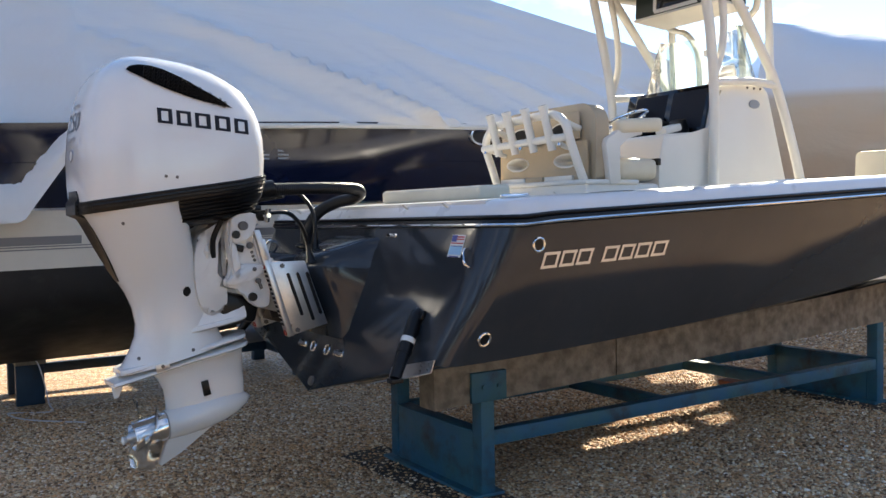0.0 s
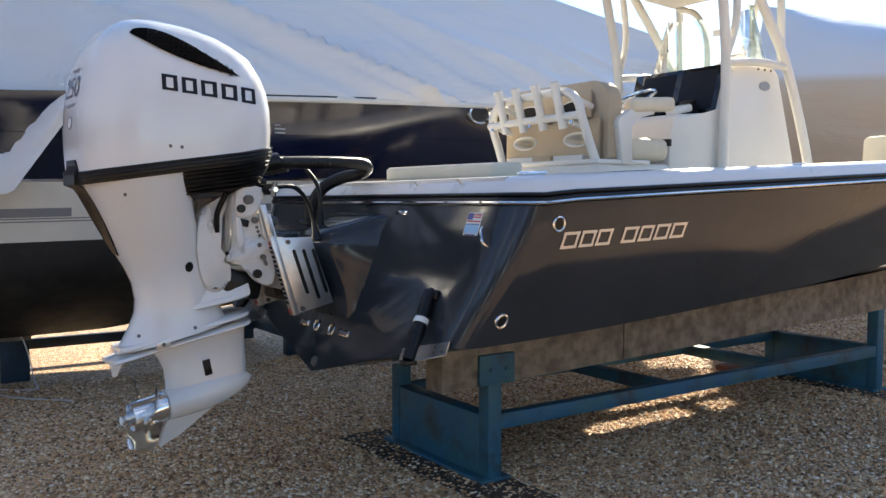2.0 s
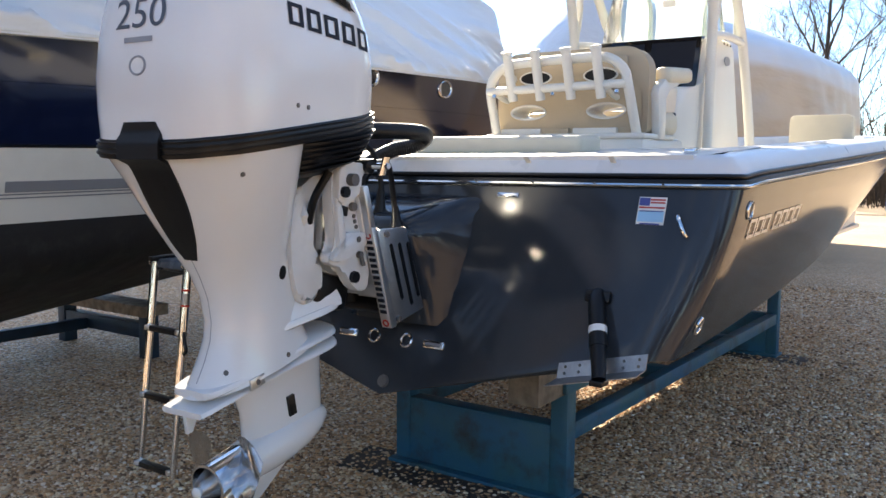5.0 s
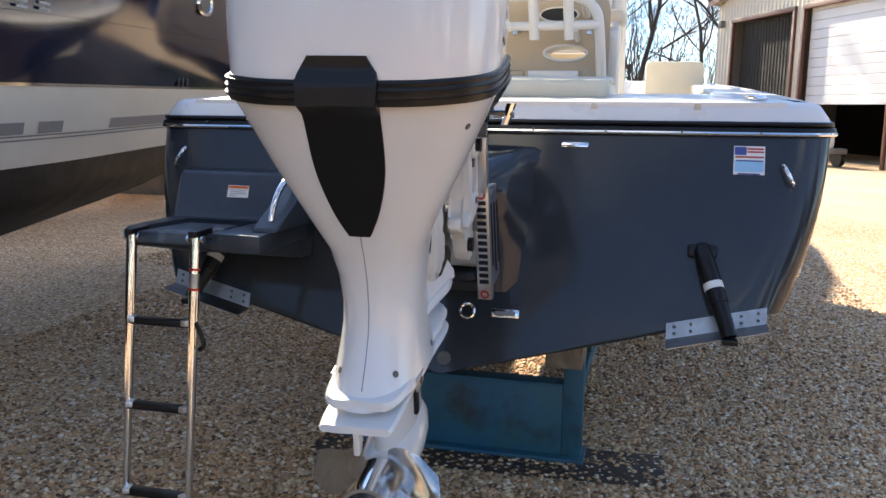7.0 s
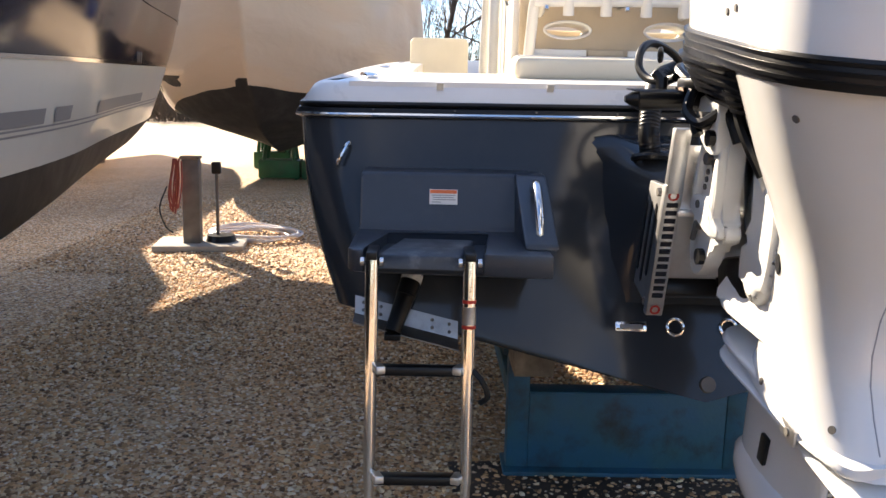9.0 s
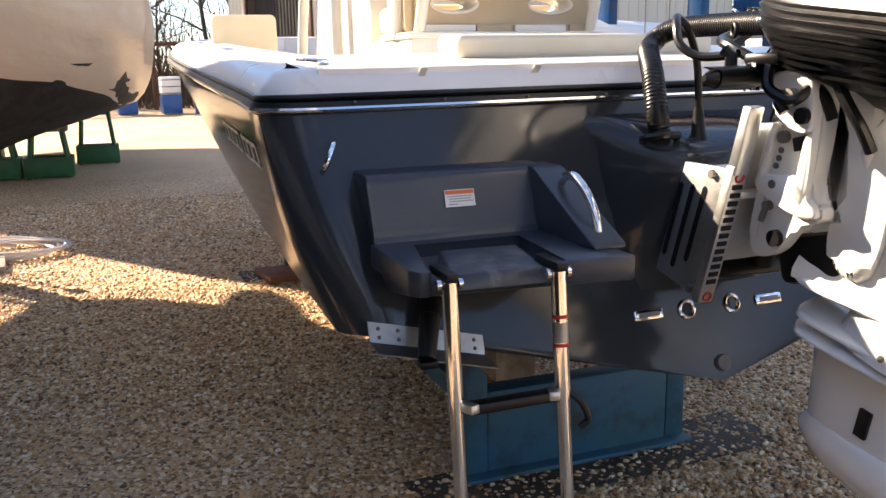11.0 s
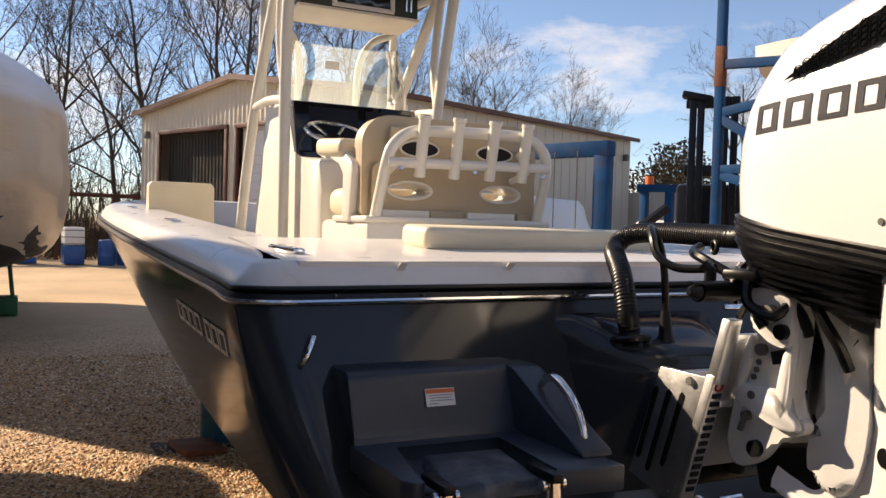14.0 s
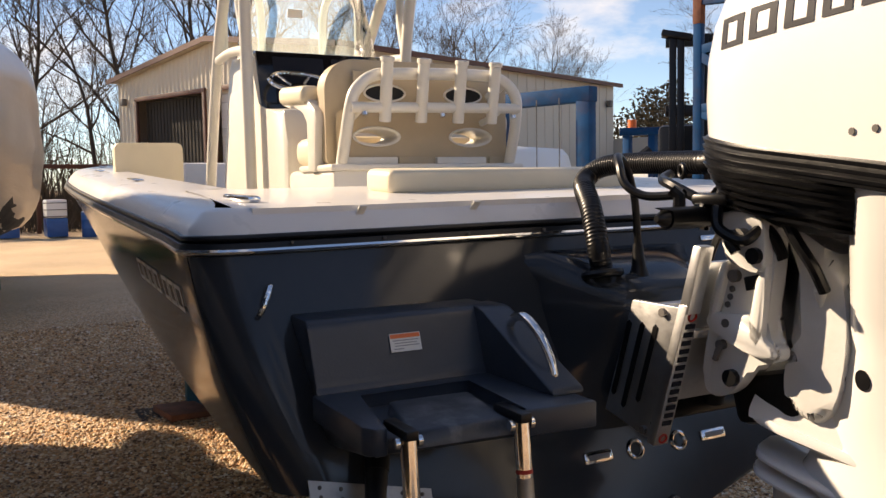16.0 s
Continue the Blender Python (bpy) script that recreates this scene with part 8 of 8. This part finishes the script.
def bare_tree(seed, height, spread, depth=4):
    """Crooked leader with ascending limbs as tapered tubes; returns vertices and faces."""
    rnd = random.Random(seed)
    verts, faces = [], []

    def limb(p, d, length, r, level):
        n = (9, 6, 4, 3, 2)[level]
        sides = (7, 5, 4, 3, 3)[level]
        wob = (0.07, 0.15, 0.20, 0.22, 0.22)[level]
        pts = [(p.copy(), r, d.copy())]
        q = p.copy()
        for i in range(n):
            d = (d + Vector((rnd.gauss(0, wob), rnd.gauss(0, wob), rnd.gauss(0.03, wob * 0.6)))).normalized()
            q = q + d * (length / n)
            pts.append((q.copy(), max(r * (1 - 0.80 * (i + 1) / n), 0.0065), d.copy()))
        ring0 = None
        for c, rr, dd in pts:
            o = dd.orthogonal().normalized()
            s = dd.cross(o)
            base = len(verts)
            for k in range(sides):
                a = 2 * math.pi * k / sides
                verts.append(c + o * (math.cos(a) * rr) + s * (math.sin(a) * rr))
            if ring0 is not None:
                for k in range(sides):
                    k2 = (k + 1) % sides
                    faces.append((ring0 + k, ring0 + k2, base + k2, base + k))
            ring0 = base
        if level >= depth:
            return
        kids = (11, 7, 5, 4)[level]
        turn = rnd.uniform(0, 6.28)
        for i in range(kids):
            f = (0.30 if level == 0 else 0.18) + (0.70 if level == 0 else 0.82) * (i + rnd.random()) / kids
            c, rr, dd = pts[min(n, max(1, int(round(f * n))))]
            turn += 2.4 + rnd.gauss(0, 0.4)
            o = dd.orthogonal().normalized()
            side = o * math.cos(turn) + dd.cross(o) * math.sin(turn)
            k_ = spread * rnd.uniform(0.6, 1.2)
            nd = (dd + side * k_ + Vector((0, 0, 0.10 if level == 0 else 0.38))).normalized()
            sub = length * (0.62 - 0.34 * f) * rnd.uniform(0.75, 1.25) if level == 0 else length * (0.66 - 0.26 * f) * rnd.uniform(0.7, 1.2)
            limb(c, nd, sub, max(min(rr * 0.62, r * 0.5), 0.008), level + 1)

    limb(Vector((0, 0, 0)), Vector((0, 0, 1)), height, height * 0.015, 0)
    return verts, faces


def tree_thing(seed, height, spread, depth, label):
    v, f = bare_tree(seed, height, spread, depth)
    me = bpy.data.meshes.new("bare_tree")
    me.from_pydata([tuple(p) for p in v], [], f)
    me.materials.append(M_BARK)
    me.polygons.foreach_set("use_smooth", [True] * len(me.polygons))
    ob = new("bare_tree", me)
    tagged(ob, label, "tree", "bare trees")
    return ob


def build_woods():
    rnd = random.Random(11)
    protos = [tree_thing(s, 1.0 * h, sp, 4, "bare grey winter tree at the edge of the woods") for s, h, sp in ((1, 14, 0.85), (2, 12.5, 1.05), (3, 15, 0.75), (4, 11, 1.2), (5, 13, 0.95))]
    spots = []
    # tall trees ahead, lower and sparser ones behind the shed, the rest closing the yard round the camera
    for dg, h in ((6.5, 12.5), (1.5, 13.0), (-1.6, 12.4), (-6.2, 10.0), (-9.2, 13.6), (-12.2, 13.6), (-14.3, 13.8), (-17.2, 13.2), (-19.8, 12.4)):
        spots.append((dg, rnd.uniform(43, 47), h))
    for k in range(6):
        spots.append((15 - 27 * (k + rnd.uniform(0, 0.9)) / 6, rnd.uniform(54, 64), rnd.uniform(8.5, 11.0)))
    for dg, h in ((-22.6, 11.2), (-24.6, 11.4), (-27.5, 11.8), (-30.8, 11.2), (-33.4, 9.6), (-36.4, 8.0), (-46.0, 11.0), (-52.0, 12.0)):
        spots.append((dg, rnd.uniform(52, 57), h))
    for k in range(20):
        spots.append((104 + 200 * (k + rnd.random()) / 20, rnd.uniform(30, 48), rnd.uniform(12, 16)))
    tall = (14, 12.5, 15, 11, 13)
    for i, (dg, dist, h) in enumerate(spots):
        p = az(dg, dist)
        m = Matrix.Translation((p.x, p.y, GROUND)) @ pose(0, 0, 0, 0, 0, rnd.uniform(0, 360))
        if i < len(protos):
            ob = protos[i]
            ob.matrix_basis = m
        else:
            ob = copy_thing(protos[i % len(protos)], m)
        s = h / tall[i % len(protos)]
        ob.scale = (s, s, s)
    # a dark cedar beyond the yard
    cd = thing("cedar_tree", "dark brown-green cedar beyond the yard", "tree")
    p = az(-42.3, 42)
    bm = B()
    tube(bm, [(p.x, p.y, GROUND), (p.x, p.y, 3.5)], [0.25, 0.12], 8)
    part("trunk", bm, M_BARK, cd)
    verts, faces = [], []
    for c, rr, n in ((Vector((p.x, p.y, 3.6)), Vector((2.7, 2.7, 3.0)), 6500), (Vector((p.x + 1.6, p.y + 2.6, 2.6)), Vector((2.0, 2.0, 2.2)), 3000)):
        for i in range(n):
            d = Vector((rnd.gauss(0, 1), rnd.gauss(0, 1), rnd.gauss(0, 1))).normalized()
            q = c + Vector((d.x * rr.x, d.y * rr.y, d.z * rr.z)) * (rnd.random() ** 0.4) * (0.75 + 0.35 * noise.noise(d * 2.5))
            if q.z < 0.2:
                continue
            o = Vector((rnd.gauss(0, 1), rnd.gauss(0, 1), rnd.gauss(0, 1))).normalized()
            s = o.orthogonal()
            w = rnd.uniform(0.05, 0.14)
            b = len(verts)
            verts += [q + o * w, q - o * w * 0.6 + s * w * 0.5, q - o * w * 0.6 - s * w * 0.5]
            faces.append((b, b + 1, b + 2))
    me = bpy.data.meshes.new("crown")
    me.from_pydata([tuple(q) for q in verts], [], faces)
    me.materials.append(M_EVERG)
    cr = new("crown", me)
    cr.parent = cd
    # more of them close the yard behind the camera
    for k in range(16):
        b_ = radians(118 + 150 * k / 15 + rnd.uniform(-3, 3))
        c = Vector((-2.2 + rnd.uniform(19, 25) * math.cos(b_), 1.9 + rnd.uniform(19, 25) * math.sin(b_), 0))
        copy_thing(cd, Matrix.Translation(c - Vector((p.x, p.y, 0))))
    # brush and saplings between the trunks: too many to count
    verts, faces = [], []

    def stem(q, d, length, r, n, sides=3):
        prev = None
        for k in range(n + 1):
            b = len(verts)
            rr = max(r * (1 - k / (n + 0.4)), 0.004)
            for u in range(sides):
                t = 2 * math.pi * u / sides
                verts.append(q + Vector((rr * math.cos(t), rr * math.sin(t), 0)))
            if prev is not None:
                for u in range(sides):
                    u2 = (u + 1) % sides
                    faces.append((prev + u, prev + u2, b + u2, b + u))
            prev = b
            d = (d + Vector((rnd.gauss(0, 0.16), rnd.gauss(0, 0.16), 0.03))).normalized()
            q = q + d * (length / n)
        return q

    for i in range(2300):
        a = rnd.uniform(-12, 18) if rnd.random() < 0.62 else rnd.uniform(-46, 305)
        p = az(a, rnd.uniform(36, 60) if -12 < a < 24 else (rnd.uniform(56, 70) if a <= -12 else rnd.uniform(24, 40)))
        if rnd.random() < 0.45:
            h = rnd.uniform(2.5, 7.5)
            base = Vector((p.x, p.y, GROUND))
            lean = Vector((rnd.gauss(0, 0.10), rnd.gauss(0, 0.10), 1)).normalized()
            stem(base, lean, h, 0.012 + 0.005 * h, 5)
            for k in range(9):
                f = rnd.uniform(0.25, 0.95)
                d = Vector((rnd.gauss(0, 0.6), rnd.gauss(0, 0.6), rnd.uniform(0.4, 1.1))).normalized()
                stem(base + lean * (h * f), d, h * (1.05 - f) * rnd.uniform(0.25, 0.55), 0.012, 3)
        else:
            for k in range(12):
                d = Vector((rnd.gauss(0, 0.55), rnd.gauss(0, 0.55), 0.8)).normalized()
                stem(Vector((p.x + rnd.gauss(0, 0.3), p.y + rnd.gauss(0, 0.3), GROUND)), d, rnd.uniform(0.7, 2.8), 0.012, 3)
    me = bpy.data.meshes.new("woodland_brush")
    me.from_pydata([tuple(q) for q in verts], [], faces)
    me.materials.append(M_BRUSH)
    ob = new("woodland_brush", me)
    tagged(ob, "bare brown saplings and brush along the woods", "brush", kind="stuff")


build_woods()
